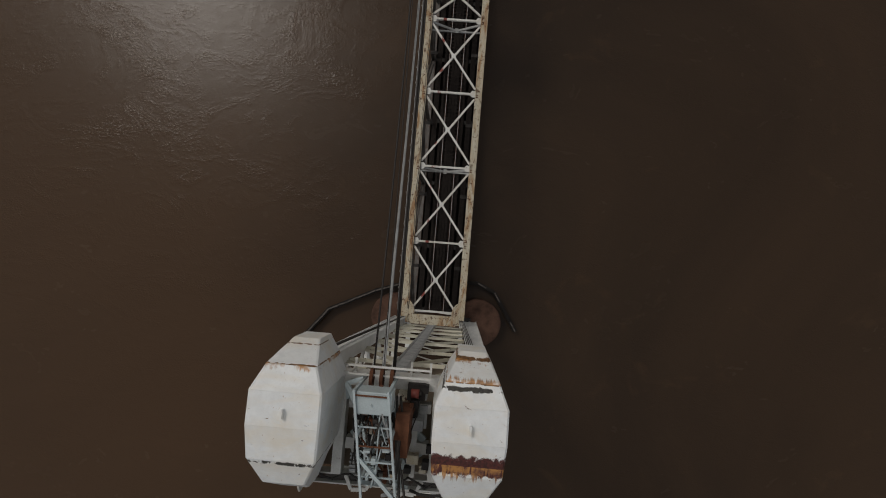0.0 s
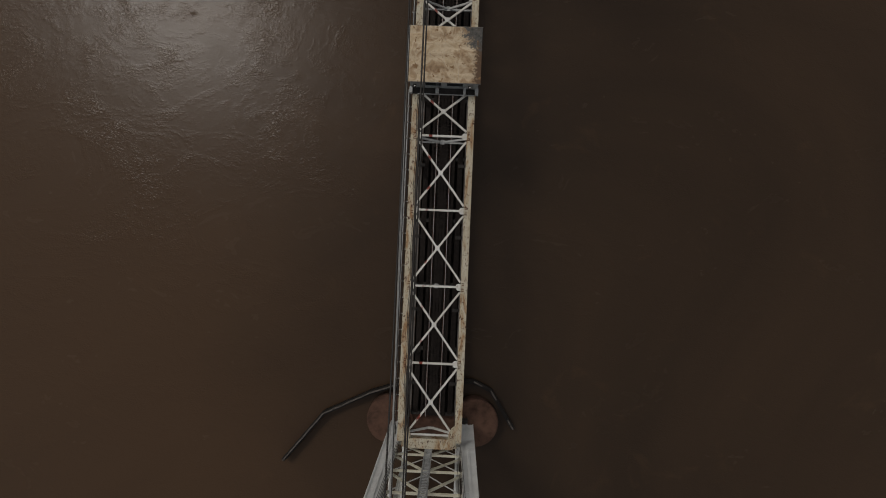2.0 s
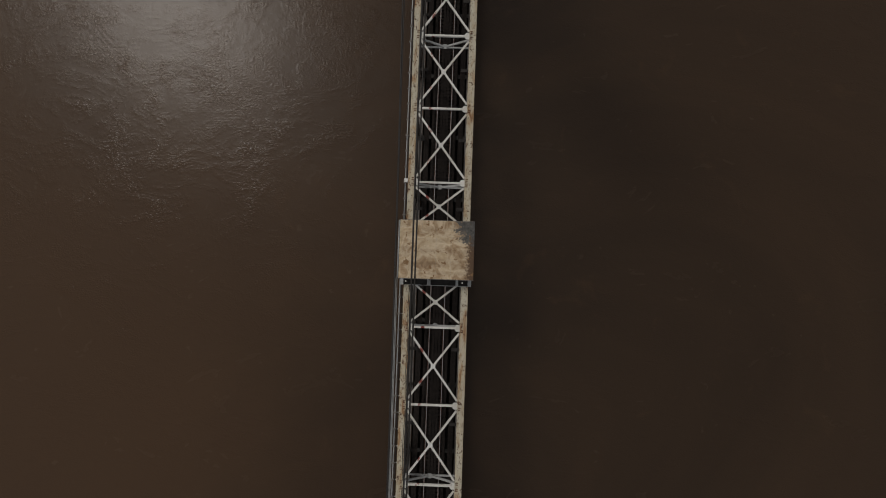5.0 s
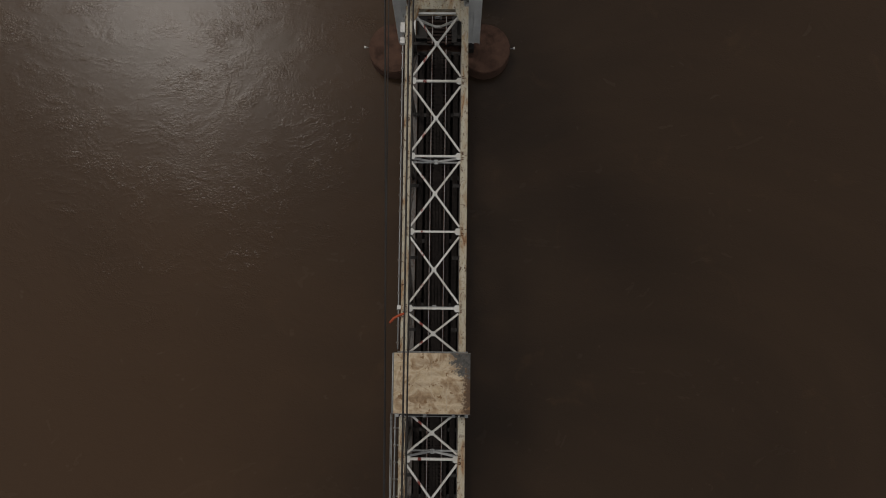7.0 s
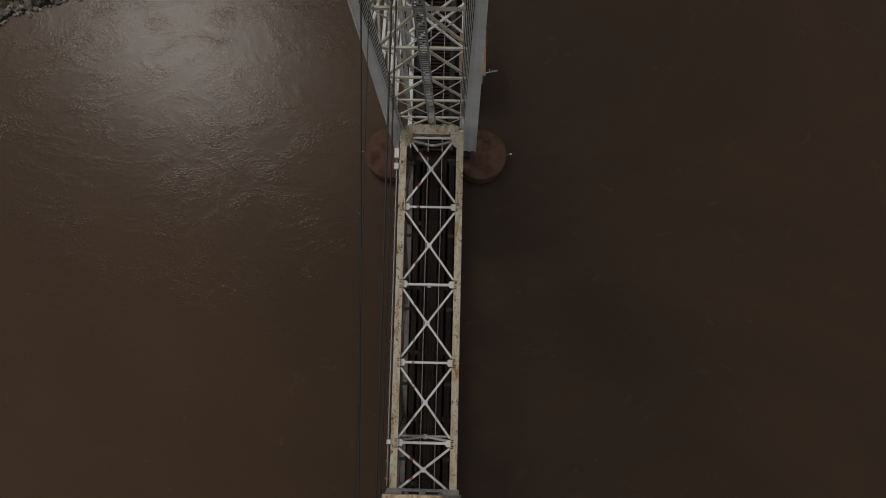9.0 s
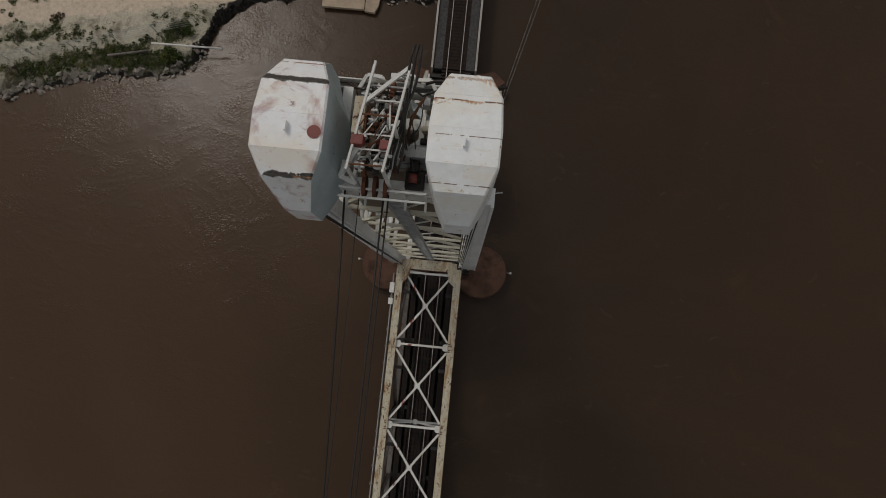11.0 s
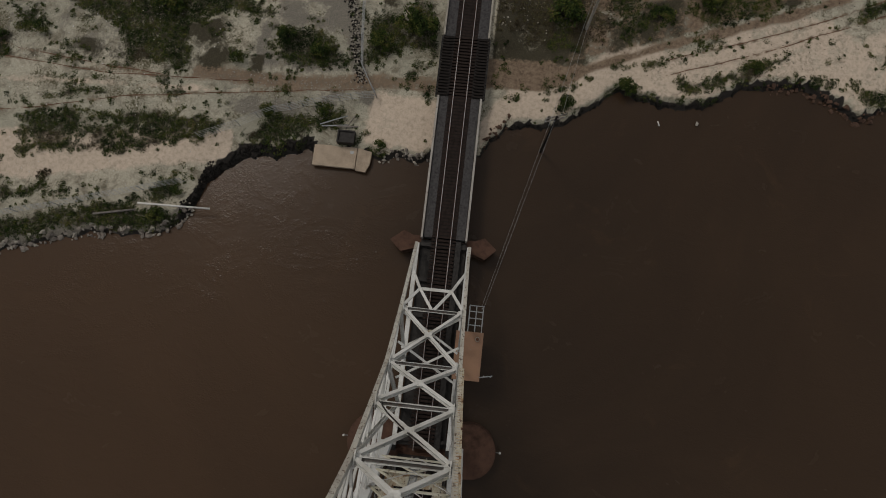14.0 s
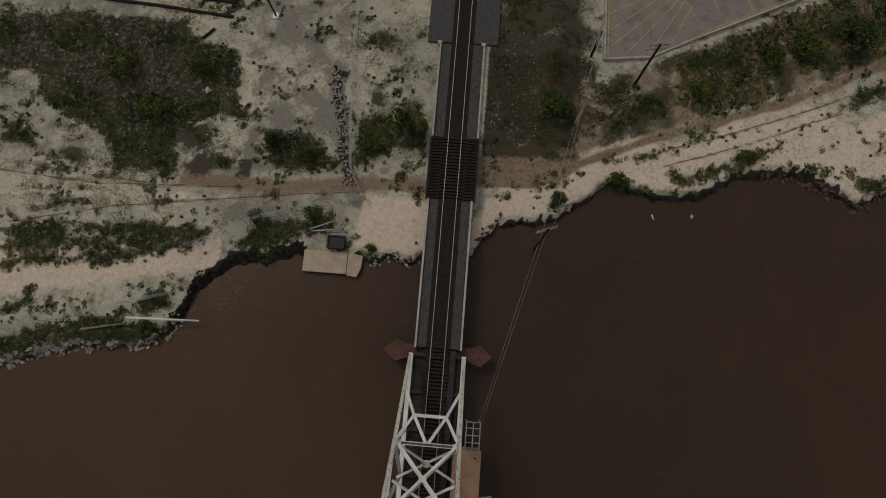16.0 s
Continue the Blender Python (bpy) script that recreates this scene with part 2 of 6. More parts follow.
def part(name, bm, material, parent=None, label=""):
    ob = new(name, mesh_of(name, bm, material))
    if parent:
        ob.parent = parent
    return tagged(ob, label)


def thing(name, label, category, group="", kind=""):
    return tagged(new(name), label, category, group, kind)


def axes_of(p, q, up=(0, 0, 1)):
    d = (Vector(q) - Vector(p))
    length = d.length
    d.normalize()
    u = Vector(up)
    if abs(d.dot(u)) > 0.98:
        u = Vector((0, 1, 0))
    side = d.cross(u).normalized()
    top = side.cross(d).normalized()
    return d, side, top, length


def loft(bm, profile, p, q, up=(0, 0, 1), end_profile=None):
    """A closed profile of (side, top) pairs carried from p to q."""
    d, side, top, _ = axes_of(p, q, up)
    ring = []
    for at, prof in ((Vector(p), profile), (Vector(q), end_profile or profile)):
        ring.append([bm.verts.new(at + side * a + top * b) for a, b in prof])
    n = len(profile)
    for k in range(n):
        bm.faces.new((ring[0][k], ring[0][(k + 1) % n], ring[1][(k + 1) % n], ring[1][k]))
    bm.faces.new(ring[0][::-1])
    bm.faces.new(ring[1])
    return bm


def box_profile(w, h):
    return [(-w / 2, -h / 2), (w / 2, -h / 2), (w / 2, h / 2), (-w / 2, h / 2)]


def h_profile(w, h, f=0.03, web=0.03):
    """An I section with flanges of width w, height h."""
    a, b, c = w / 2, h / 2, web / 2
    return [(-a, -b), (a, -b), (a, -b + f), (c, -b + f), (c, b - f), (a, b - f), (a, b), (-a, b), (-a, b - f), (-c, b - f), (-c, -b + f), (-a, -b + f)]


def channel_profile(w, h, f=0.04):
    """A trough open at the top."""
    a, b = w / 2, h / 2
    return [(-a, -b), (a, -b), (a, b), (a - f, b), (a - f, -b + f), (-a + f, -b + f), (-a + f, b), (-a, b)]


def bar(name, p, q, w, h, material, parent, up=(0, 0, 1), shape="box", label=""):
    prof = {"box": box_profile, "h": h_profile, "channel": channel_profile}[shape](w, h)
    return part(name, loft(bmesh.new(), prof, p, q, up), material, parent, label)


def add_box(bm, lo, hi, bevel=0.0):
    x0, y0, z0 = lo
    x1, y1, z1 = hi
    v = [bm.verts.new(c) for c in ((x0, y0, z0), (x1, y0, z0), (x1, y1, z0), (x0, y1, z0), (x0, y0, z1), (x1, y0, z1), (x1, y1, z1), (x0, y1, z1))]
    faces = [bm.faces.new([v[k] for k in f]) for f in ((3, 2, 1, 0), (4, 5, 6, 7), (0, 1, 5, 4), (1, 2, 6, 5), (2, 3, 7, 6), (3, 0, 4, 7))]
    if bevel:
        edges = list({e for f in faces for e in f.edges})
        bmesh.ops.bevel(bm, geom=edges, offset=bevel, segments=2, affect="EDGES", profile=0.6)
    return bm


def block(name, lo, hi, material, parent, label="", bevel=0.0):
    return part(name, add_box(bmesh.new(), lo, hi, bevel), material, parent, label)


def ring_points(r, n, turn=0.0):
    return [(r * math.cos(2 * math.pi * k / n + turn), r * math.sin(2 * math.pi * k / n + turn)) for k in range(n)]


def tube_bm(points, r, n=8, bm=None):
    """A round tube along a line of points."""
    bm = bm or bmesh.new()
    rings = []
    for k, p in enumerate(points):
        a, b = points[max(k - 1, 0)], points[min(k + 1, len(points) - 1)]
        _, side, top, _ = axes_of(a, b)
        rings.append([bm.verts.new(Vector(p) + side * x + top * y) for x, y in ring_points(r, n)])
    for ra, rb in zip(rings, rings[1:]):
        for k in range(n):
            bm.faces.new((ra[k], ra[(k + 1) % n], rb[(k + 1) % n], rb[k]))
    bm.faces.new(rings[0][::-1])
    bm.faces.new(rings[-1])
    for f in bm.faces:
        f.smooth = True
    return bm


def sag_line(p, q, sag, n=16):
    p, q = Vector(p), Vector(q)
    return [p.lerp(q, k / n) - Vector((0, 0, sag * 4 * (k / n) * (1 - k / n))) for k in range(n + 1)]


def prism_bm(outline, z0, z1, bm=None):
    """An upright prism over a plan outline, counter-clockwise."""
    bm = bm or bmesh.new()
    low = [bm.verts.new((x, y, z0)) for x, y in outline]
    high = [bm.verts.new((x, y, z1)) for x, y in outline]
    n = len(outline)
    for k in range(n):
        bm.faces.new((low[k], low[(k + 1) % n], high[(k + 1) % n], high[k]))
    bm.faces.new(low[::-1])
    bm.faces.new(high)
    return bm


# ---- water and ground ----
TRACK_Z = 3.3          # top of rail
SHORE = [(-400, 60), (-120, 70), (-70, 77), (-52, 81), (-42, 84.3), (-33, 85.2), (-30.2, 87.3), (-28.4, 92), (-25, 95), (-17, 97), (-9.6, 97),
         (-3, 97.2), (2.9, 98.7), (5.6, 102), (12.4, 103.2), (15.3, 105.3), (18.8, 108.6), (21, 107.4), (24, 106.6), (28.4, 107), (33, 109.8),
         (39.6, 111), (42.7, 109.8), (47, 107.4), (50.5, 109.4), (70, 113), (120, 118), (400, 130)]


def shore_y(x):
    for (x0, y0), (x1, y1) in zip(SHORE, SHORE[1:]):
        if x0 <= x <= x1:
            s = (x - x0) / (x1 - x0)
            return y0 + (y1 - y0) * s
    return SHORE[-1][1]


def shore_rough(x):
    return shore_y(x) + 0.7 * noise.noise((x * 0.55, 3.1, 0)) + 0.3 * noise.noise((x * 2.1, 7.7, 0))


def ground_height(x, y):
    d = y - shore_rough(x)
    if d < 0:
        return max(-3.0, 0.5 * d - 0.05)
    z = 0.75 * min(1, d / 0.9) + 0.9 * min(1, max(0, d - 0.9) / 14)
    z += 0.22 * noise.noise((x * 0.13, y * 0.13, 0.5)) * min(1, d / 4) + 0.10 * noise.noise((x * 0.6, y * 0.6, 2.5)) * min(1, d / 3)
    bank = max(0.0, 1 - max(0.0, abs(x + 0.1) - 4.0) / 3.5)
    along = min(1.0, max(0.0, (y - 111.2) / 1.5))
    z += bank * along * max(0.0, TRACK_Z - 0.55 - z)
    return z


def axis_steps(near0, near1, fine, far0, far1, grow=1.35):
    out = [near0 + fine * k for k in range(int((near1 - near0) / fine) + 1)]
    s, v = fine, out[-1]
    while v < far1:
        s *= grow
        v += s
        out.append(v)
    s, v = fine, out[0]
    while v > far0:
        s *= grow
        v -= s
        out.insert(0, v)
    return out


def sheet(name, xs, ys, height, material, label, category):
    verts = [(x, y, height(x, y)) for y in ys for x in xs]
    n = len(xs)
    faces = [(j * n + i, j * n + i + 1, (j + 1) * n + i + 1, (j + 1) * n + i) for j in range(len(ys) - 1) for i in range(n - 1)]
    me = bpy.data.meshes.new(name)
    me.from_pydata(verts, [], faces)
    me.materials.append(material)
    for p in me.polygons:
        p.use_smooth = True
    return tagged(new(name, me), label, category, kind="structure")


water = sheet("water", axis_steps(-60, 60, 10, -2500, 2500), axis_steps(-40, 110, 10, -2500, 2500), lambda x, y: 0.0, WATER,
              "opaque brown river water with small wind ripples", "water")
ground = sheet("ground", axis_steps(-62, 62, 0.55, -2500, 2500), axis_steps(78, 142, 0.55, 60, 2500), ground_height, SAND,
               "pale sandy river bank with scrub and tyre tracks", "ground")


# ---- lift span ----
MID_Y = 30.5           # the bridge mirrors about this line
SPAN_X, TOP_Z, LOW_Z = 2.55, 13.15, 2.75
SPAN_NODES = [-3.5, 3.4, 10.3, 17.2, 24.0, 30.5, 37.0, 43.8, 50.6, 57.5, 64.4]


def rails_and_ties(parent, y0, y1, wood, ties=True, pitch=0.39):
    for s in (-1, 1):
        foot = [(-0.07, -0.09), (0.07, -0.09), (0.07, -0.07), (0.012, -0.05), (0.012, 0.04), (-0.012, 0.04), (-0.012, -0.05), (-0.07, -0.07)]
        rail = part("rail", loft(bmesh.new(), foot, (0.755 * s, y0, TRACK_Z - 0.09), (0.755 * s, y1, TRACK_Z - 0.09)), RUST_STEEL, parent)
        head = [(-0.03, -0.02), (0.03, -0.02), (0.032, 0.015), (0.024, 0.025), (-0.024, 0.025), (-0.032, 0.015)]
        part("rail_head", loft(bmesh.new(), head, (0.755 * s, y0, TRACK_Z - 0.025), (0.755 * s, y1, TRACK_Z - 0.025)), RAIL_STEEL, rail, "bright worn rail head")
    if ties:
        bm = add_box(bmesh.new(), (-1.32, -0.12, -0.12), (1.32, 0.12, 0.12))
        me = mesh_of("sleeper", bm, wood)
        k, y = 0, y0 + 0.3
        while y < y1 - 0.1:
            ob = new("sleeper", me)
            ob.parent = parent
            ob.matrix_basis = pose(0.03 * noise.noise((y, 0, 0)), y, TRACK_Z - 0.31, 0, 0, 0.6 * noise.noise((y, 5, 0)))
            y += pitch


def gusset(name, x, y, z, material, parent, r=0.42, thick=0.08, normal="x"):
    """A riveted plate with cut corners."""
    pts = [(-r, -r * 0.6), (-r * 0.6, -r), (r * 0.6, -r), (r, -r * 0.6), (r, r * 0.6), (r * 0.6, r), (-r * 0.6, r), (-r, r * 0.6)]
    bm = bmesh.new()
    if normal == "x":
        a = [bm.verts.new((x - thick / 2, y + p, z + q)) for p, q in pts]
        b = [bm.verts.new((x + thick / 2, y + p, z + q)) for p, q in pts]
    else:
        a = [bm.verts.new((x + p, y + q, z - thick / 2)) for p, q in pts]
        b = [bm.verts.new((x + p, y + q, z + thick / 2)) for p, q in pts]
    n = len(pts)
    for k in range(n):
        bm.faces.new((a[k], a[(k + 1) % n], b[(k + 1) % n], b[k]))
    bm.faces.new(a[::-1])
    bm.faces.new(b)
    bmesh.ops.recalc_face_normals(bm, faces=bm.faces)
    return part(name, bm, material, parent)


RIVET = mesh_of("rivet", add_box(bmesh.new(), (-0.13, -0.035, -0.02), (0.13, 0.035, 0.02)), RUST_STEEL)


def build_lift_span():
    span = thing("lift_span", "long rust-stained cream steel through-truss railway lift span", "bridge span")
    n = len(SPAN_NODES)
    for s in (-1, 1):
        x = s * SPAN_X
        for k in range(n - 1):
            a, b = SPAN_NODES[k], SPAN_NODES[k + 1]
            bm = loft(bmesh.new(), box_profile(0.46, 0.50), (x, a, TOP_Z), (x, b, TOP_Z))
            loft(bm, box_profile(0.62, 0.04), (x, a + 0.01, TOP_Z + 0.272), (x, b - 0.01, TOP_Z + 0.272))
            part("top_chord", bm, BEIGE_STEEL, span)
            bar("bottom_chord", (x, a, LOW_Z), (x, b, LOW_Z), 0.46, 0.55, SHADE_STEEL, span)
            # web diagonals lean towards mid span
            up = k % 2 == 0
            p = (x, a, LOW_Z if up else TOP_Z - 0.2)
            q = (x, b, TOP_Z - 0.2 if up else LOW_Z)
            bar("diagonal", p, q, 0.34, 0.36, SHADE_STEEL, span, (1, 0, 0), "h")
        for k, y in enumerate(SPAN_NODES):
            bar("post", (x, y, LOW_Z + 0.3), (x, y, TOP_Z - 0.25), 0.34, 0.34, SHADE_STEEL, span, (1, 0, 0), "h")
            gusset("gusset_plate", x - s * 0.27, y, TOP_Z - 0.1, BEIGE_STEEL, span, 0.5)
            if 0 < k < n - 1:
                gusset("node_plate", x - s * 0.42, y, TOP_Z + 0.10, WHITE_STEEL, span, 0.30, 0.05, "z")
                for dy in (-0.34, -0.17, 0.17, 0.34):
                    rivet = new("rivet", RIVET)
                    rivet.parent = span
                    rivet.matrix_basis = pose(x - s * 0.15, y + dy, TOP_Z + 0.31)
    # top laterals: a strut at each node and a cross in each panel
    for k, y in enumerate(SPAN_NODES):
        if 0 < k < n - 1 and k != 5:
            bar("top_strut", (-SPAN_X + 0.25, y, TOP_Z + 0.02), (SPAN_X - 0.25, y, TOP_Z + 0.02), 0.17, 0.24, BRACE_STEEL, span, shape="h")
            if k % 2 == 1:
                continue
            # sway frame below every second strut
            bar("sway_strut", (-SPAN_X + 0.2, y, TOP_Z - 2.55), (SPAN_X - 0.2, y, TOP_Z - 2.55), 0.14, 0.16, GREY_STEEL, span)
            for s in (-1, 1):
                bar("sway_brace", (s * (SPAN_X - 0.25), y, TOP_Z - 0.7), (0, y, TOP_Z - 2.4), 0.18, 0.14, GREY_STEEL, span)
            gusset("sway_plate", 0, y, TOP_Z - 2.3, GREY_STEEL, span, 0.22, 0.05, "z")
    for k in range(n - 1):
        a, b = SPAN_NODES[k], SPAN_NODES[k + 1]
        if k == 4:
            b = 28.5
        if k == 5:
            a = 32.6
        for s in (-1, 1):
            bar("lateral", (s * (SPAN_X - 0.35), a + 0.45, TOP_Z + 0.06 * s), (-s * (SPAN_X - 0.35), b - 0.45, TOP_Z + 0.06 * s), 0.175, 0.16, BRACE_STEEL, span)
        gusset("lateral_plate", 0, (a + b) / 2, TOP_Z + 0.17, WHITE_STEEL, span, 0.21, 0.03, "z")
    # brackets carrying the inner walkways, one at each half panel
    for k in range(n - 1):
        y = (SPAN_NODES[k] + SPAN_NODES[k + 1]) / 2 + 1.2
        for s in (-1, 1):
            bar("bracket", (s * (SPAN_X - 0.2), y, TOP_Z - 2.6), (s * (SPAN_X - 0.95), y, TOP_Z - 2.6), 0.3, 0.10, DARK_STEEL, span)
    # end portals with rounded knees
    for y, d in ((SPAN_NODES[0] - 0.15, 1), (SPAN_NODES[-1] + 0.15, -1)):
        block("portal_beam", (-SPAN_X + 0.1, y - 0.35, TOP_Z - 1.2), (SPAN_X - 0.1, y + 0.35, TOP_Z + 0.28), BEIGE_STEEL, span, "cream portal beam with rounded knee plates", 0.03)
        block("portal_flange", (-SPAN_X + 0.45, y - 0.44 * 1, TOP_Z + 0.284), (SPAN_X - 0.45, y + 0.44, TOP_Z + 0.34), BEIGE_STEEL, span)
        for s in (-1, 1):
            bm = bmesh.new()
            ring = []
            for j in range(7):
                a = radians(15 * j)
                ring.append((s * (SPAN_X - 0.22 - 0.62 * math.sin(a)), y + d * (0.35 + 1.25 * math.cos(a))))
            outline = [(s * (SPAN_X - 0.22), y + d * 0.35)] + ring
            if (s > 0) == (d > 0):
                outline = outline[::-1]
            prism_bm(outline, TOP_Z + 0.2, TOP_Z + 0.27, bm)
            bmesh.ops.recalc_face_normals(bm, faces=bm.faces)
            part("knee_plate", bm, BEIGE_STEEL, span)
            bm = tube_bm([(px, py, TOP_Z + 0.29) for px, py in ring], 0.06, 6)
            part("knee_flange", bm, BEIGE_STEEL, span)
        bar("portal_strut", (-SPAN_X + 0.6, y + d * 0.75, TOP_Z + 0.1), (SPAN_X - 0.6, y + d * 0.75, TOP_Z + 0.1), 0.16, 0.12, WHITE_STEEL, span)
        for s in (-1, 1):
            bar("portal_brace", (s * (SPAN_X - 0.35), y + d * 0.5, TOP_Z - 1.3), (s * 0.25, y + d * 0.5, TOP_Z - 3.1), 0.18, 0.14, WHITE_STEEL, span)
        bar("portal_sill", (-0.3, y + d * 0.5, TOP_Z - 3.1), (0.3, y + d * 0.5, TOP_Z - 3.1), 0.2, 0.14, WHITE_STEEL, span)
    # floor: cross beams, stringers, bottom laterals
    # an added black sheet stands in for the shade between the trusses
    block("shade_plate", (-2.3, SPAN_NODES[0], 2.28), (2.3, SPAN_NODES[-1], 2.33), TIE_WOOD, span, "added black sheet that stands in for shade below the track")
    for k, y in enumerate(SPAN_NODES):
        bar("floor_beam", (-SPAN_X + 0.24, y, LOW_Z - 0.25), (SPAN_X - 0.24, y, LOW_Z - 0.25), 0.4, 0.9, DARK_STEEL, span, shape="h")
    for s in (-1, 1):
        bar("stringer", (s * 0.95, SPAN_NODES[0], LOW_Z - 0.05), (s * 0.95, SPAN_NODES[-1], LOW_Z - 0.05), 0.3, 0.5, DARK_STEEL, span, shape="h")
        bar("walkway_plank", (s * 1.85, SPAN_NODES[0], LOW_Z + 0.18), (s * 1.85, SPAN_NODES[-1], LOW_Z + 0.18), 0.55, 0.06, TIE_WOOD, span)
    return span


lift_span = build_lift_span()
lift_track = thing("railway_track", "single railway track on dark creosoted sleepers", "railway track")
rails_and_ties(lift_track, -3.8, 64.7, TIE_WOOD)
for x, w in ((-1.15, 0.24), (-0.32, 0.26), (0.0, 0.28), (0.32, 0.26), (1.15, 0.24)):
    bar("walk_board" if abs(x) < 1 else "guard_timber", (x, -3.7, TRACK_Z - 0.15), (x, 64.6, TRACK_Z - 0.15), w, 0.07, TIE_WOOD, lift_track)


# ---- machinery house on the lift span ----
def build_house():
    house = thing("machinery_house", "low machinery house with a stained plywood flat roof", "machinery house")
    x0, x1, y0, y1, z0, z1 = -3.05, 3.05, 28.33, 33.28, TOP_Z + 0.3, 15.15
    block("floor_frame", (x0, y0, z0), (x1, y1, z0 + 0.18), GALVANISED, house)
    for lo, hi in (((x0, y0, z0 + 0.18), (x0 + 0.1, y1, z1)), ((x1 - 0.1, y0, z0 + 0.18), (x1, y1, z1))):
        block("side_wall", lo, hi, GALVANISED, house)
    for y in (y0, y1 - 0.1):
        # end walls with two openings
        cuts = [x0 + 0.1, -1.7, -0.25, 0.25, 1.7, x1 - 0.1]
        for k in range(0, 5):
            if k in (1, 3):
                block("sill_panel", (cuts[k], y, z0 + 0.18), (cuts[k + 1], y + 0.1, z0 + 0.6), GALVANISED, house)
                block("window_pane", (cuts[k] + 0.02, y + 0.03, z0 + 0.6), (cuts[k + 1] - 0.02, y + 0.06, z1 - 0.2), GLASS_DARK, house, "dark window pane")
                block("lintel", (cuts[k], y, z1 - 0.2), (cuts[k + 1], y + 0.1, z1), GALVANISED, house)
            else:
                block("end_wall", (cuts[k], y, z0 + 0.18), (cuts[k + 1], y + 0.1, z1), GALVANISED, house)
    m, t, b = nodes_of("stained_roof_plywood")
    v = world_coords(t)
    a = noise_tex(t, v, 0.9, 6.0, 0.6, 0.8)
    f = noise_tex(t, v, 5.0, 7.0, 0.7)
    g = noise_tex(t, world_coords(t, (0.25, 1.6, 1)), 1.2, 5.0, 0.6)
    col = ramp(t, a, [(0.28, (0.25, 0.155, 0.085)), (0.42, (0.46, 0.33, 0.20)), (0.52, (0.66, 0.54, 0.38)), (0.60, (0.58, 0.45, 0.29)), (0.74, (0.36, 0.24, 0.13))])
    col = mix(t, 0.5, col, ramp(t, g, [(0.35, (0.45, 0.4, 0.36)), (0.65, (1, 1, 1))]), "MULTIPLY")
    col = mix(t, 0.3, col, ramp(t, f, [(0.3, (0.4, 0.4, 0.4)), (0.7, (1, 1, 1))]), "MULTIPLY")
    # the corner where the felt is left, grey and gritty
    geo = t.nodes.new("ShaderNodeNewGeometry")
    sep = t.nodes.new("ShaderNodeSeparateXYZ")
    t.links.new(geo.outputs["Position"], sep.inputs[0])

    def band(src, lo, hi):
        r = node(t, "ShaderNodeMapRange", **{"From Min": lo, "From Max": hi})
        t.links.new(src, r.inputs["Value"])
        return r.outputs[0]
    corner = mix(t, 1.0, band(sep.outputs["X"], 0.9, 2.6), band(sep.outputs["Y"], 30.4, 33.2), "MULTIPLY")
    wob = mix(t, 1.0, corner, ramp(t, a, [(0.3, (0.3, 0.3, 0.3)), (0.7, (1.6, 1.6, 1.6))]), "MULTIPLY")
    grit = ramp(t, f, [(0.35, (0.045, 0.042, 0.040)), (0.6, (0.10, 0.095, 0.085)), (0.8, (0.22, 0.21, 0.19))])
    # rot specks along the eastern edge, scattered blisters elsewhere
    edge = mix(t, 0.5, band(sep.outputs["X"], 1.6, 3.6), f, "LINEAR_LIGHT")
    col = mix(t, step(t, edge, 0.42, 0.62), col, (0.10, 0.058, 0.032))
    blister = noise_tex(t, v, 2.1, 5.0, 0.65, 0.4)
    col = mix(t, step(t, blister, 0.60, 0.64), col, (0.21, 0.12, 0.055))
    rag = mix(t, 0.5, wob, f, "LINEAR_LIGHT")
    col = mix(t, step(t, rag, 0.26, 0.42), col, grit)
    t.links.new(col, b.inputs["Base Color"])
    b.inputs["Roughness"].default_value = 0.85
    bump(t, b, f, 0.4, 0.02)
    # roof of plywood strips, laid with open joints
    xs = [-3.22, -2.55, -1.3, -0.05, 1.25, 3.22]
    for k in range(5):
        block("roof_panel", (xs[k] + 0.004, 28.3, z1 + (0.0 if k % 2 else 0.006)), (xs[k + 1] - 0.004, 33.32, z1 + 0.07), m, house, "stained plywood roof panel" if k else "pale metal roof edge panel")
    for y in (28.25, 33.325):
        block("fascia", (-3.24, y, z1 - 0.04), (3.24, y + 0.04, z1 + 0.06), CAP_WOOD, house)
    # ledge blackened to give the dark of the open gap here
    block("ledge", (-3.1, 27.75, z0), (3.1, 28.32, z0 + 0.06), DARK_STEEL, house, "ledge coloured black for the dark gap under the windows")
    for x, w in ((-3.0, 0.26), (-0.62, 0.30), (1.85, 0.22), (2.95, 0.30)):
        block("ledge_bracket", (x - w / 2, 27.72, z0 + 0.064), (x + w / 2, 28.3, z0 + 0.5), GREY_STEEL, house, "pale steel bracket", 0.01)
    block("ledge_rail", (-2.4, 27.70, z0 + 0.07), (2.8, 27.76, z0 + 0.2), GREY_STEEL, house)
    # a gutter pipe along the west edge and two lamps under the south eave
    part("gutter", tube_bm([(-3.3, 28.3, z1), (-3.3, 33.3, z1)], 0.07, 8), GALVANISED, house)
    for x in (-2.6, 2.3):
        block("lamp", (x - 0.14, 27.95, z1 - 0.6), (x + 0.14, 28.2, z1 - 0.35), DARK_STEEL, house, "dark floodlight under the eave", 0.03)
        block("lamp_plate", (x - 0.06, 27.98, z1 - 0.346), (x + 0.06, 28.1, z1 - 0.32), WHITE_PLASTIC, house)
    # beams that carry the house over the chords
    for y in (28.9, 32.7):
        bar("carrying_beam", (-3.05, y, TOP_Z + 0.32), (3.05, y, TOP_Z + 0.32), 0.28, 0.06, GALVANISED, house)
    return house


machinery_house = build_house()


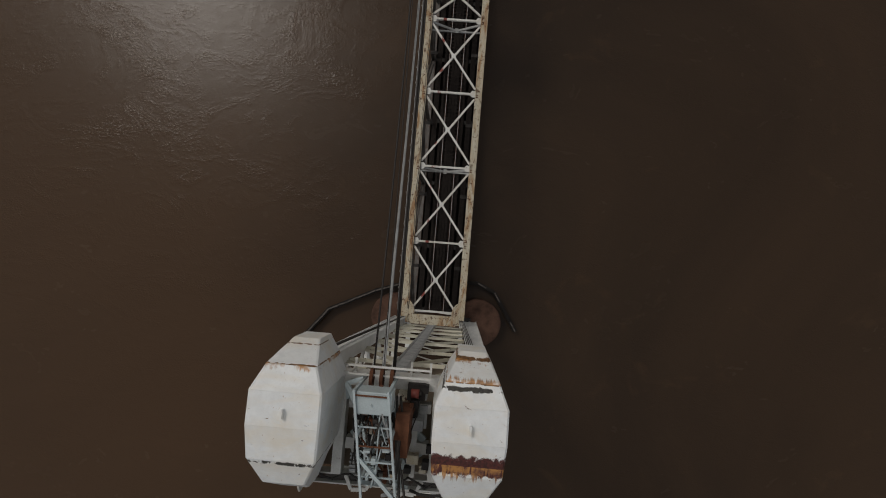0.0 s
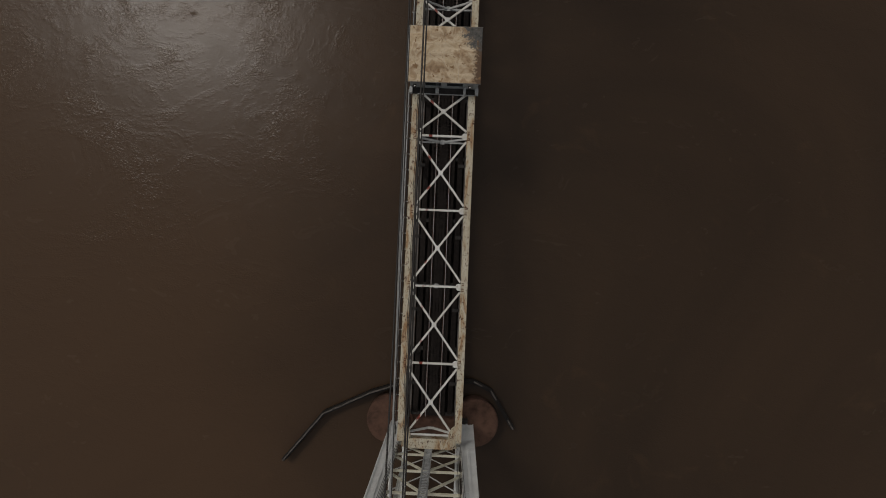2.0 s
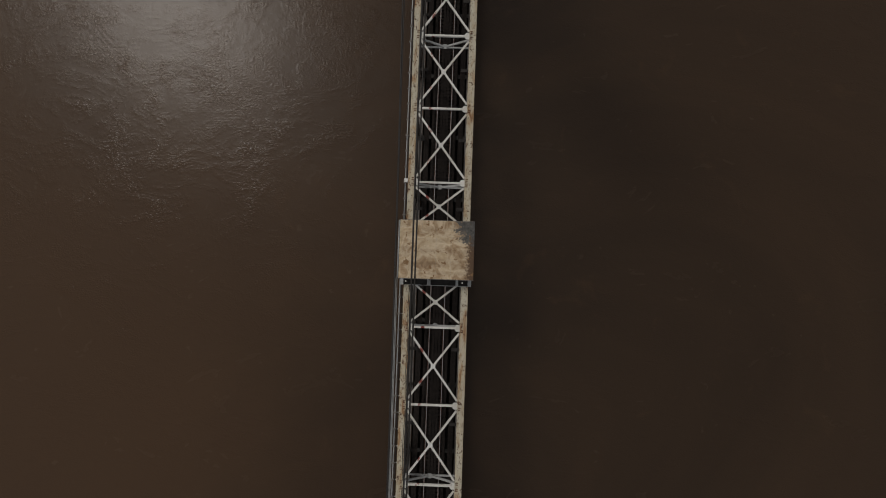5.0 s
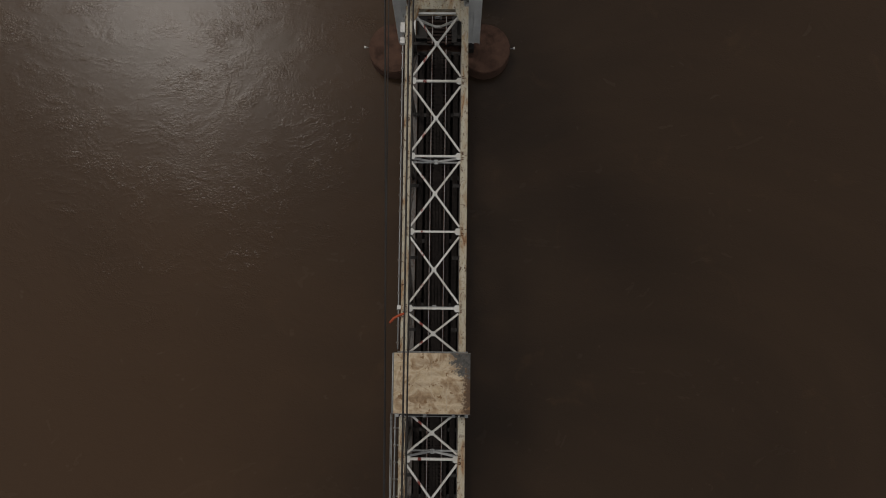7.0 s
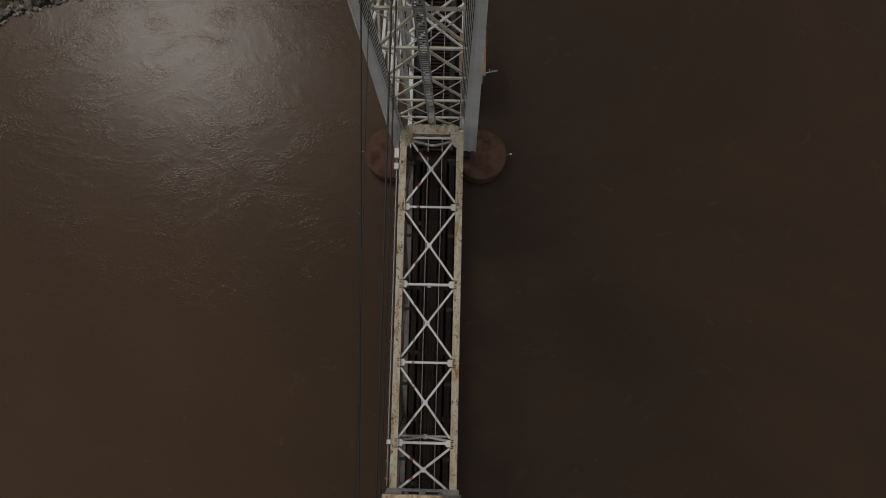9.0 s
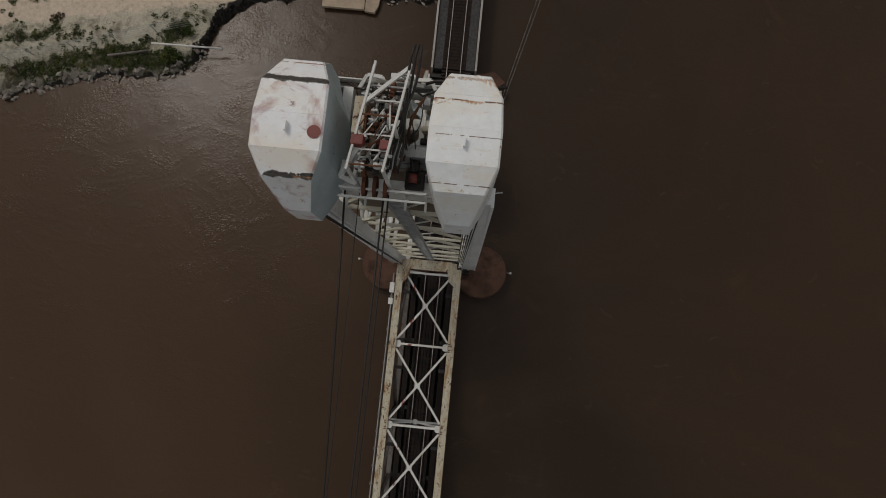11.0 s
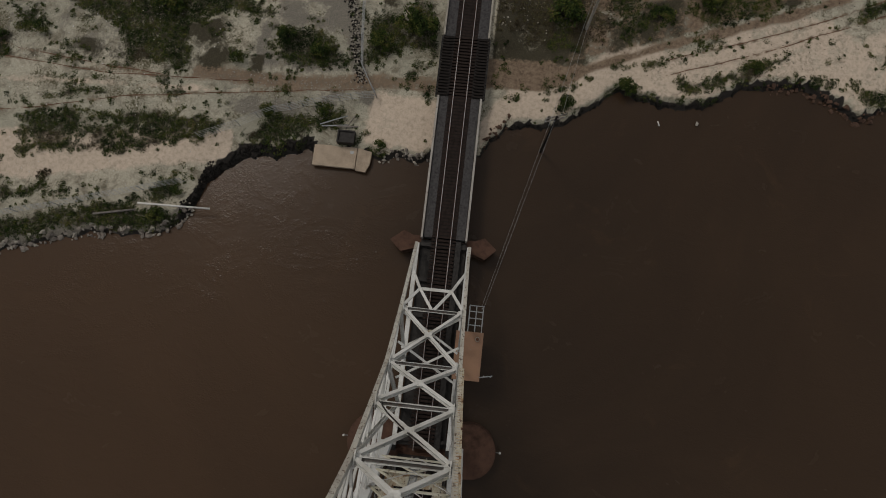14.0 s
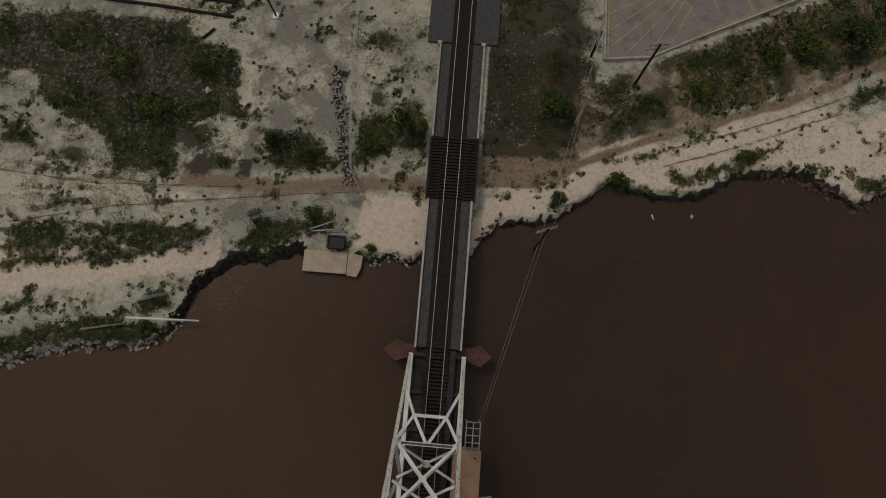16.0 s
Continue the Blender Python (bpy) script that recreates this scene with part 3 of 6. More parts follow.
# ---- towers ----
REAR = [(66.7, 46.6), (68.2, 39.4), (69.75, 32.0), (72.1, 25.6), (74.55, 19.5), (79.15, 13.1), (86.7, 3.9)]
REAR_X = 2.85
FRONT_BASE, FRONT_TOP = (65.7, 3.2), (63.6, 46.6)


def front_y(z):
    s = (z - FRONT_BASE[1]) / (FRONT_TOP[1] - FRONT_BASE[1])
    return FRONT_BASE[0] + s * (FRONT_TOP[0] - FRONT_BASE[0])


def build_tower(flip):
    """One lift tower; flip lays it at the south end, mirrored."""
    def P(x, y, z):
        return (x, 2 * MID_Y - y if flip else y, z)
    tower = thing("lift_tower", "tall weathered white riveted steel lift-bridge tower", "bridge tower", "lift towers")

    def leg_x(z):
        s = (z - 3.2) / 43.4
        return 3.68 - 0.80 * s
    for s in (-1, 1):
        # front leg: a broad riveted plate with stiffeners, narrowing upwards
        n = 6
        for k in range(n):
            z0, z1 = 3.2 + 43.4 * k / n, 3.2 + 43.4 * (k + 1) / n
            w0, w1 = 1.42 - 0.7 * k / n, 1.42 - 0.7 * (k + 1) / n
            prof = lambda w: [(-w / 2, -0.3), (w / 2, -0.3), (w / 2, 0.3), (w / 2 - 0.1, 0.3), (w / 2 - 0.1, 0.22), (0.09, 0.22), (0.09, 0.3), (-0.09, 0.3), (-0.09, 0.22), (-w / 2 + 0.1, 0.22), (-w / 2 + 0.1, 0.3), (-w / 2, 0.3)]
            bm = loft(bmesh.new(), prof(w0), P(s * leg_x(z0), front_y(z0), z0), P(s * leg_x(z1), front_y(z1), z1 - 0.02), (0, 1 if flip else -1, 0), prof(w1))
            bmesh.ops.recalc_face_normals(bm, faces=bm.faces)
            part("front_leg", bm, LEG_WHITE, tower)
        # guide rail and counterweight ropes beside the leg
        bm = bmesh.new()
        for k in range(5):
            x = s * (2.42 + 0.10 * k)
            tube_bm([P(x, 64.45 + 0.03 * k, 13.6), P(x, 62.9 + 0.03 * k, 46.9)], 0.022, 6, bm)
        part("lifting_rope", bm, ROPE, tower, "bundle of black lifting ropes")
        # rear chord, curved in plan of nodes
        for (ya, za), (yb, zb) in zip(REAR, REAR[1:]):
            run = math.hypot(yb - ya, zb - za)
            bm = loft(bmesh.new(), box_profile(0.28, 0.40), P(s * REAR_X, ya, za), P(s * REAR_X, yb, zb))
            part("rear_chord", bm, WHITE_STEEL, tower)
            part("cover_plate", loft(bmesh.new(), box_profile(0.32, 0.03), P(s * REAR_X, ya + 0.219 * (za - zb) / run, za + 0.219 * (yb - ya) / run), P(s * REAR_X, yb + 0.219 * (za - zb) / run, zb + 0.219 * (yb - ya) / run)), COVER_STEEL, tower, "rust-spotted grey cover plate")
        # side web between front leg and rear chord
        for k, (yr, zr) in enumerate(REAR[1:-1]):
            bar("side_strut", P(s * leg_x(zr) * 0.97, front_y(zr), zr), P(s * REAR_X, yr, zr), 0.2, 0.26, WHITE_STEEL, tower, shape="h")
        for k in range(len(REAR) - 2):
            (ya, za), (yb, zb) = REAR[k], REAR[k + 1]
            a, b = P(s * leg_x(za) * 0.97, front_y(za), za), P(s * REAR_X, yb, zb)
            c, d = P(s * REAR_X, ya, za), P(s * leg_x(zb) * 0.97, front_y(zb), zb)
            bar("side_brace", a, b, 0.17, 0.22, WHITE_STEEL, tower, shape="h")
            bar("side_brace", c, d, 0.15, 0.20, WHITE_STEEL, tower, shape="h")
        # lower posts and bottom chord of the tower span
        bar("bottom_chord", P(s * REAR_X, 65.6, LOW_Z), P(s * REAR_X, 87.0, LOW_Z), 0.45, 0.55, WHITE_STEEL, tower)
        for y in (69.75, 74.55, 79.15):
            zt = {69.75: 32.0, 74.55: 19.5, 79.15: 13.1}[y]
            bar("post", P(s * REAR_X, y, LOW_Z + 0.25), P(s * REAR_X, y, zt - 0.2), 0.3, 0.3, WHITE_STEEL, tower, (1, 0, 0), "h")
        bar("lower_diagonal", P(s * REAR_X, 79.15, 12.9), P(s * REAR_X, 74.55, LOW_Z + 0.2), 0.3, 0.3, WHITE_STEEL, tower, (1, 0, 0), "h")
        bar("lower_diagonal", P(s * REAR_X, 69.75, LOW_Z + 0.2), P(s * REAR_X, 74.55, 19.2), 0.3, 0.3, WHITE_STEEL, tower, (1, 0, 0), "h")
        for (yr, zr) in REAR[:-1]:
            gusset("gusset_plate", s * (REAR_X - 0.26), 2 * MID_Y - yr if flip else yr, zr + 0.02, WHITE_STEEL, tower, 0.5, 0.06)
            ob = gusset("node_plate", 0, 0, 0, WHITE_STEEL, tower, 0.30, 0.05, "z")
            px, py, pz = P(s * (REAR_X - 0.32), yr, zr + 0.15)
            ob.matrix_basis = pose(px, py, pz, 40 if flip else -40)
    # rear face bracing: a strut at each node, a cross in each bay
    bays = REAR[:-1]
    for k, (yr, zr) in enumerate(bays):
        if k:
            bar("rear_strut", P(-REAR_X + 0.2, yr, zr), P(REAR_X - 0.2, yr, zr), 0.30, 0.32, WHITE_STEEL, tower, shape="channel")
            # dark strip inside the trough, coloured for its shade and dirt
            bar("strut_shade_strip", P(-REAR_X + 0.5, yr, zr - 0.09), P(REAR_X - 0.5, yr, zr - 0.09), 0.21, 0.02, SHADE_STEEL, tower)
    for (ya, za), (yb, zb) in zip(bays, bays[1:]):
        for s in (-1, 1):
            bm = bmesh.new()
            up = (0, 0.5, 1)
            p = P(s * (REAR_X - 0.3), ya + 0.15, za - 0.1)
            q = P(-s * (REAR_X - 0.3), yb - 0.05, zb + 0.2)
            loft(bm, h_profile(0.25, 0.34), p, q, (0, -0.7 if flip else 0.7, 0.7))
            part("rear_brace", bm, WHITE_STEEL, tower)
        ob = gusset("cross_plate", 0, 0, 0, WHITE_STEEL, tower, 0.30, 0.04, "z")
        px, py, pz = P(0, (ya + yb) / 2 + 0.12, (za + zb) / 2 + 0.25)
        ob.matrix_basis = pose(px, py, pz, 50 if flip else -50)
    # portal at the low end of the curved chord
    zq, yq = 10.4, 81.3
    bar("portal_strut", P(-1.5, yq, zq), P(1.5, yq, zq), 0.28, 0.26, WHITE_STEEL, tower)
    for s in (-1, 1):
        bar("portal_brace", P(s * 1.5, yq, zq), P(s * REAR_X, 83.8, 7.4), 0.26, 0.24, WHITE_STEEL, tower)
        bar("portal_brace", P(s * 1.5, yq, zq), P(s * (REAR_X - 0.1), 79.35, 13.0), 0.26, 0.24, WHITE_STEEL, tower)
        bar("portal_brace", P(s * 1.5, yq, zq), P(0.0 + s * 0.1, 79.25, 13.0), 0.26, 0.24, WHITE_STEEL, tower)
    # inner sway frames seen through the rear face
    for yy, zz in ((77.2, 10.6), (74.55, 13.0)):
        for s in (-1, 1):
            bar("sway_brace", P(s * (REAR_X - 0.2), yy + 1.6, zz + 1.0), P(-s * (REAR_X - 0.2), yy - 1.6, zz - 1.0), 0.2, 0.2, WHITE_STEEL, tower)
    gusset("sway_plate", 0, 2 * MID_Y - 77.2 if flip else 77.2, 10.9, BEIGE_STEEL, tower, 0.32, 0.1, "z")
    # cream steps bolted along the east rear chord
    tread = mesh_of("tread", add_box(bmesh.new(), (-0.17, -0.11, -0.03), (0.17, 0.11, 0.03)), BEIGE_STEEL)
    for (ya, za), (yb, zb) in zip(REAR, REAR[1:5]):
        n = int(math.hypot(yb - ya, zb - za) / 0.32)
        for k in range(n):
            s = (k + 0.5) / n
            ob = new("tread", tread)
            ob.parent = tower
            ob.matrix_basis = Matrix.Translation(P(REAR_X + 0.14, ya + (yb - ya) * s + 0.1, za + (zb - za) * s + 0.25))
    # front face bracing with a ladder up its middle
    levels = [9.5, 14.2, 19.0, 24.2, 29.4, 34.6, 40.0, 45.6]
    for z in levels:
        y = front_y(z) + 0.25
        bar("front_strut", P(-leg_x(z) + 0.3, y, z), P(leg_x(z) - 0.3, y, z), 0.14, 0.24, CREAM_STEEL, tower, shape="h")
    for za, zb in zip(levels, levels[1:]):
        for s in (-1, 1):
            bar("front_brace", P(s * (leg_x(za) - 0.35), front_y(za) + 0.3, za + 0.1), P(0.0, front_y(zb) + 0.3, zb - 0.1), 0.13, 0.18, CREAM_STEEL, tower, (0, 0, 1), "h")
            bar("front_tie", P(s * (leg_x(zb) - 0.35), front_y(zb) + 0.42, zb - 0.1), P(0.0, front_y(za) + 0.42, za + 0.1), 0.05, 0.08, WHITE_STEEL, tower)
    ladder = bmesh.new()
    yb, yt = front_y(9.0) - 0.1, front_y(45.6) - 0.1
    for x in (-0.28, 0.28):
        loft(ladder, box_profile(0.07, 0.12), P(x, yb, 9.0), P(x, yt, 45.6), (1, 0, 0))
    k = 9.2
    while k < 45.5:
        loft(ladder, box_profile(0.05, 0.10), P(-0.28, front_y(k) - 0.1, k), P(0.28, front_y(k) - 0.1, k))
        k += 0.35
    part("ladder", ladder, GALVANISED, tower, "galvanised ladder with side rails")
    # top frame that carries the sheaves
    zt = 46.7
    bar("top_girder", P(-3.0, 63.55, zt), P(3.0, 63.55, zt), 0.42, 0.6, WHITE_STEEL, tower)
    bar("top_girder", P(-2.95, 66.72, zt - 0.1), P(2.95, 66.72, zt - 0.1), 0.34, 0.5, WHITE_STEEL, tower, shape="channel")
    # the same dark strip gives the girder's trough its shade
    bar("girder_shade_strip", P(-2.7, 66.72, zt - 0.12), P(2.7, 66.72, zt - 0.12), 0.25, 0.02, SHADE_STEEL, tower)
    # small bent frames and cables on the rear girder
    for s in (-1, 1):
        for x0, x1 in ((0.3, 1.2),):
            frame_line = [P(s * x0, 66.55, zt + 0.12), P(s * (x0 + 0.22), 66.95, zt + 0.24), P(s * (x1 - 0.22), 66.98, zt + 0.24), P(s * x1, 66.6, zt + 0.12)]
            for fa, fb in zip(frame_line, frame_line[1:]):
                bar("guard_bar", fa, fb, 0.11, 0.07, WHITE_STEEL, tower)
            block("junction_box", tuple(min(u, v) for u, v in zip(P(s * x0 - 0.12, 66.36, zt + 0.16), P(s * x0 + 0.12, 66.54, zt + 0.34))), tuple(max(u, v) for u, v in zip(P(s * x0 - 0.12, 66.36, zt + 0.16), P(s * x0 + 0.12, 66.54, zt + 0.34))), BEIGE_STEEL, tower, "rusty cream junction box", 0.015)
        part("cable", tube_bm([P(s * (0.2 + 0.28 * k), 66.62 + 0.13 * math.sin(1.7 * k + s), zt + 0.2 + 0.05 * math.sin(2.3 * k)) for k in range(10)], 0.035, 6), ROPE, tower, "slack black cable")
    # a black cable lying along one rear brace
    part("cable", tube_bm([P(-REAR_X + 0.5, 72.2, 25.75), P(-1.6, 71.75, 27.4), P(-0.2, 71.0, 29.1), P(1.4, 70.4, 30.6), P(REAR_X - 0.1, 69.85, 32.3), P(REAR_X + 0.25, 69.9, 32.1)], 0.05, 6), ROPE, tower, "black cable tied along a brace")
    bar("top_girder", P(-1.3, 64.35, zt - 0.1), P(1.3, 64.35, zt - 0.1), 0.30, 0.4, WHITE_STEEL, tower)
    bar("top_girder", P(-1.3, 65.6, zt - 0.1), P(1.3, 65.6, zt - 0.1), 0.34, 0.4, WHITE_STEEL, tower)
    for x in (-2.85, -1.5, 1.5, 2.85):
        bar("side_girder", P(x, 63.77, zt), P(x, 66.54, zt), 0.3, 0.55, WHITE_STEEL, tower)
    for s in (-1, 1):
        bar("floor_brace", P(s * 1.15, 65.4, zt - 0.15), P(s * 0.1, 64.5, zt - 0.15), 0.22, 0.12, BLUE_STEEL, tower)
        bar("floor_brace", P(s * 1.15, 65.7, zt - 0.15), P(s * 0.2, 66.5, zt - 0.15), 0.22, 0.12, BLUE_STEEL, tower)
    return tower


tower_north = build_tower(False)
tower_south = build_tower(True)


def build_counterweight(flip):
    m = (lambda y: 2 * MID_Y - y) if flip else (lambda y: y)
    ya, yb = sorted((m(64.75), m(66.55)))
    cw = thing("counterweight", "brown stained concrete counterweight hung inside the tower", "counterweight", "counterweights")
    block("block", (-2.3, ya, 36.0), (2.3, yb, 45.86), WEIGHT_STONE, cw, "", 0.05)
    block("cap_plate", (-2.36, ya - 0.05, 45.864), (2.36, yb + 0.05, 46.0), WEIGHT_STONE, cw, "brown stained cap plate")
    for x in (-1.5, 1.5):
        bar("hanger", (x, (ya + yb) / 2, 46.0), (x, (ya + yb) / 2, 46.5), 0.3, 0.3, DARK_STEEL, cw)
    return cw


build_counterweight(False)
build_counterweight(True)


# ---- sheave hoods ----
def hood_material(name, base, blotch, blotch_at, seams):
    """Chalky white paint with faint blotches; each seam (y, half width, colour, run) rusts in its own ragged line and runs down along y."""
    m, t, b = nodes_of(name)
    v = world_coords(t)
    big = noise_tex(t, v, 1.1, 5.0, 0.62, 0.5)
    mid = noise_tex(t, v, 3.5, 7.0, 0.7, 0.3)
    fine = noise_tex(t, v, 14.0, 6.0, 0.7)
    col = mix(t, step(t, mid, 0.35, 0.75), base, tuple(c * 0.86 for c in base))
    col = mix(t, step(t, big, blotch_at, blotch_at + 0.14), col, blotch)
    smear = noise_tex(t, world_coords(t, (1.0, 2.2, 1.0)), 2.4, 7.0, 0.7, 0.6)
    wash = noise_tex(t, world_coords(t, (0.9, 1.6, 1.0)), 0.8, 4.0, 0.55, 0.8)
    col = mix(t, mix(t, 1.0, step(t, wash, 0.46, 0.70), (0.55, 0.55, 0.55), "MULTIPLY"), col, (0.74, 0.66, 0.52))
    dots = noise_tex(t, v, 6.5, 5.0, 0.75)
    col = mix(t, step(t, dots, 0.66, 0.70), col, (0.36, 0.19, 0.07))
    col = mix(t, step(t, smear, 0.58, 0.68), col, tuple(0.6 * a + 0.4 * c for a, c in zip(blotch, base)))
    col = mix(t, step(t, smear, 0.665, 0.70), col, (0.17, 0.10, 0.06))
    col = mix(t, step(t, fine, 0.68, 0.74), col, (0.20, 0.12, 0.07))
    geo = t.nodes.new("ShaderNodeNewGeometry")
    sep = t.nodes.new("ShaderNodeSeparateXYZ")
    t.links.new(geo.outputs["Position"], sep.inputs[0])
    runs = noise_tex(t, world_coords(t, (9.0, 0.5, 0.5)), 1.0, 4.0, 0.6)
    for y, half, colour, run in seams:
        d = node(t, "ShaderNodeMath")
        d.operation = "SUBTRACT"
        t.links.new(sep.outputs["Y"], d.inputs[0])
        d.inputs[1].default_value = y
        a = node(t, "ShaderNodeMath")
        a.operation = "ABSOLUTE"
        t.links.new(d.outputs[0], a.inputs[0])
        near = node(t, "ShaderNodeMapRange", **{"From Min": half * 2.0, "From Max": 0.0})
        t.links.new(a.outputs[0], near.inputs["Value"])
        gaps = step(t, noise_tex(t, world_coords(t, (1.0, 0.4, 1.0)), 2.3 + abs(y) % 1.0, 4.0, 0.7), 0.36, 0.50) if half < 0.1 else (1.0, 1.0, 1.0)
        rag = mix(t, 0.6, mix(t, 1.0, near.outputs[0], gaps, "MULTIPLY"), mid, "LINEAR_LIGHT")
        col = mix(t, step(t, rag, 0.50, 0.62), col, mix(t, step(t, fine, 0.4, 0.62), colour, tuple(c * 0.35 for c in colour)))
        if run:
            fall = node(t, "ShaderNodeMapRange", **{"From Min": run, "From Max": 0.0})
            t.links.new(d.outputs[0], fall.inputs["Value"])
            only = node(t, "ShaderNodeMath")
            only.operation = "GREATER_THAN" if run > 0 else "LESS_THAN"
            t.links.new(d.outputs[0], only.inputs[0])
            only.inputs[1].default_value = 0.0
            drip = step(t, mix(t, 1.0, mix(t, 1.0, fall.outputs[0], only.outputs[0], "MULTIPLY"), runs, "MULTIPLY"), *((0.33, 0.42) if half < 0.1 else (0.40, 0.45)))
            if half < 0.1:
                drip = mix(t, 1.0, drip, step(t, big, 0.47, 0.56), "MULTIPLY")
            col = mix(t, mix(t, 1.0, drip, (0.92, 0.92, 0.92), "MULTIPLY"), col, mix(t, step(t, mid, 0.45, 0.6), (0.46, 0.22, 0.06), tuple(0.9 * c + 0.015 for c in colour)))
    t.links.new(col, b.inputs["Base Color"])
    b.inputs["Roughness"].default_value = 0.5
    bump(t, b, mid, 0.25, 0.015)
    return m


BLACKENED, RUSTED, DEEP_RED = (0.06, 0.055, 0.045), (0.22, 0.11, 0.045), (0.10, 0.022, 0.016)
HOOD_WHITE = (0.82, 0.84, 0.84)
HOODS = {(False, -1): hood_material("hood_paint_with_primer_blotches", (0.82, 0.83, 0.84), (0.42, 0.27, 0.27), 0.55, [(65.40, 0.1, BLACKENED, 0), (62.98, 0.07, BLACKENED, -0.2), (66.14, 0.035, (0.20, 0.07, 0.03), 0.5), (66.0, 0.02, (0.42, 0.24, 0.20), -0.5)]),
         (False, 1): hood_material("hood_paint_with_thin_rust_lines", HOOD_WHITE, (0.60, 0.46, 0.28), 0.64, [(65.21, 0.022, RUSTED, -0.35), (64.26, 0.010, RUSTED, 0), (63.11, 0.010, RUSTED, 0), (65.95, 0.06, (0.70, 0.58, 0.49), -0.6), (66.3, 0.03, RUSTED, 0)]),
         (True, -1): hood_material("hood_paint_clean_white", HOOD_WHITE, (0.70, 0.72, 0.73), 0.62, [(-4.30, 0.06, BLACKENED, 0), (-1.77, 0.018, RUSTED, -0.4), (-1.36, 0.014, RUSTED, 0)]),
         (True, 1): hood_material("hood_paint_with_red_primer_band", HOOD_WHITE, (0.70, 0.68, 0.64), 0.66, [(-3.92, 0.27, DEEP_RED, -1.5), (-2.0, 0.07, BLACKENED, 0), (-1.86, 0.02, RUSTED, 0.35), (-1.38, 0.05, RUSTED, -0.3)])}


def hood_ring(bm, y, xc, w, ztop, zlow, chamfer):
    pts = [(xc - w / 2, zlow), (xc + w / 2, zlow), (xc + w / 2, ztop - chamfer), (xc + w / 2 - chamfer, ztop), (xc - w / 2 + chamfer, ztop), (xc - w / 2, ztop - chamfer)]
    return [bm.verts.new((x, y, z)) for x, z in pts]


def build_hood(side, flip, material, xc, wide):
    f = (lambda y: 61.13 - y) if flip else (lambda y: y)
    hood = thing("sheave_hood", "large octagonal white steel hood over a rope sheave", "sheave hood", "sheave hoods")
    xc *= side
    stations = [(62.36, 0.72, 48.3, 46.85), (62.92, 1.30, 49.72, 46.75), (63.55, 1.80, 50.10, 46.7), (64.45, 1.82, 50.14, 46.7), (65.35, 1.72, 49.98, 46.7),
                (66.10, 1.10, 49.50, 46.75), (66.62, 0.80, 48.30, 46.85), (66.74, 0.74, 47.40, 46.9)]
    # each plate of the shell is a part with a seam between
    for (ya, wa, za, la), (yb, wb, zb, lb) in zip(stations, stations[1:]):
        bm = bmesh.new()
        gap = 0.0015
        ra = hood_ring(bm, f(ya + gap), xc, wa * wide, za, la, 0.05)
        rb = hood_ring(bm, f(yb - gap), xc, wb * wide, zb, lb, 0.05)
        n = len(ra)
        for k in range(n):
            bm.faces.new((ra[k], ra[(k + 1) % n], rb[(k + 1) % n], rb[k]))
        bm.faces.new(ra[::-1])
        bm.faces.new(rb)
        bmesh.ops.recalc_face_normals(bm, faces=bm.faces)
        plate = part("shell_plate", bm, material, hood)
        if side < 0 and not flip:
            # the cheek that faces the machinery keeps its old pale blue coat
            plate.data.materials.append(BLUE_STEEL)
            for face in plate.data.polygons:
                if face.normal.x > 0.8:
                    face.material_index = 1
    block("lifting_lug", (xc - 0.03, f(64.08) - 0.12, 50.08), (xc + 0.025, f(64.08) + 0.12, 50.30), material, hood, "small welded lifting lug")
    if side < 0 and not flip:
        part("primer_patch", prism_bm([(-1.5 + a, 64.02 + b) for a, b in ring_points(0.17, 20)], 50.115, 50.135), RED_PAINT, hood, "round patch of faded red primer")
    return hood


for flip in (False, True):
    for side in (-1, 1):
        build_hood(side, flip, HOODS[flip, side], 2.42 if flip else 2.18, 1.07 if flip else 1.0)


# ---- piers ----
def build_pier(y, xc, r, label):
    pier = thing("tower_pier", label, "bridge pier", "tower piers")
    for x in (-xc, xc):
        bm = bmesh.new()
        bmesh.ops.create_cone(bm, cap_ends=True, segments=48, radius1=r + 0.12, radius2=r, depth=5.0, matrix=Matrix.Translation((x, y, -0.9)))
        part("drum", bm, PIER_RUST, pier)
        bm = bmesh.new()
        ring = [(x + a, y + b) for a, b in ring_points(r - 0.1, 48)]
        prism_bm(ring, 1.604, 1.75, bm)
        part("cap_ring", bm, PIER_RUST, pier)
    block("web_wall", (-3.2, y - 1.5, -3.0), (3.2, y + 1.5, 1.55), PIER_RUST, pier, "", 0.05)
    for x in (-3.2, 3.2):
        block("bearing", (x - 0.6, y - 0.5, 1.754), (x + 0.6, y + 0.5, 2.9), DARK_STEEL, pier, "dark steel bearing", 0.04)
    for s in (-1, 1) if y > 0 else ():
        part("lamp_arm", tube_bm([(s * (xc + r - 0.1), y + 0.2, 1.3), (s * 8.35, y + 0.2, 1.4)], 0.04, 6), GALVANISED, pier)
        block("marker_lamp", (s * 8.35 - 0.1, y + 0.1, 1.3), (s * 8.35 + 0.1, y + 0.3, 1.55), WHITE_PLASTIC, pier, "small white marker lamp", 0.03)
    return pier


build_pier(65.5, 5.05, 2.85, "two rust-stained round concrete drums carrying the north tower")
build_pier(-4.65, 4.6, 2.6, "two rust-stained round concrete drums behind a timber fender")


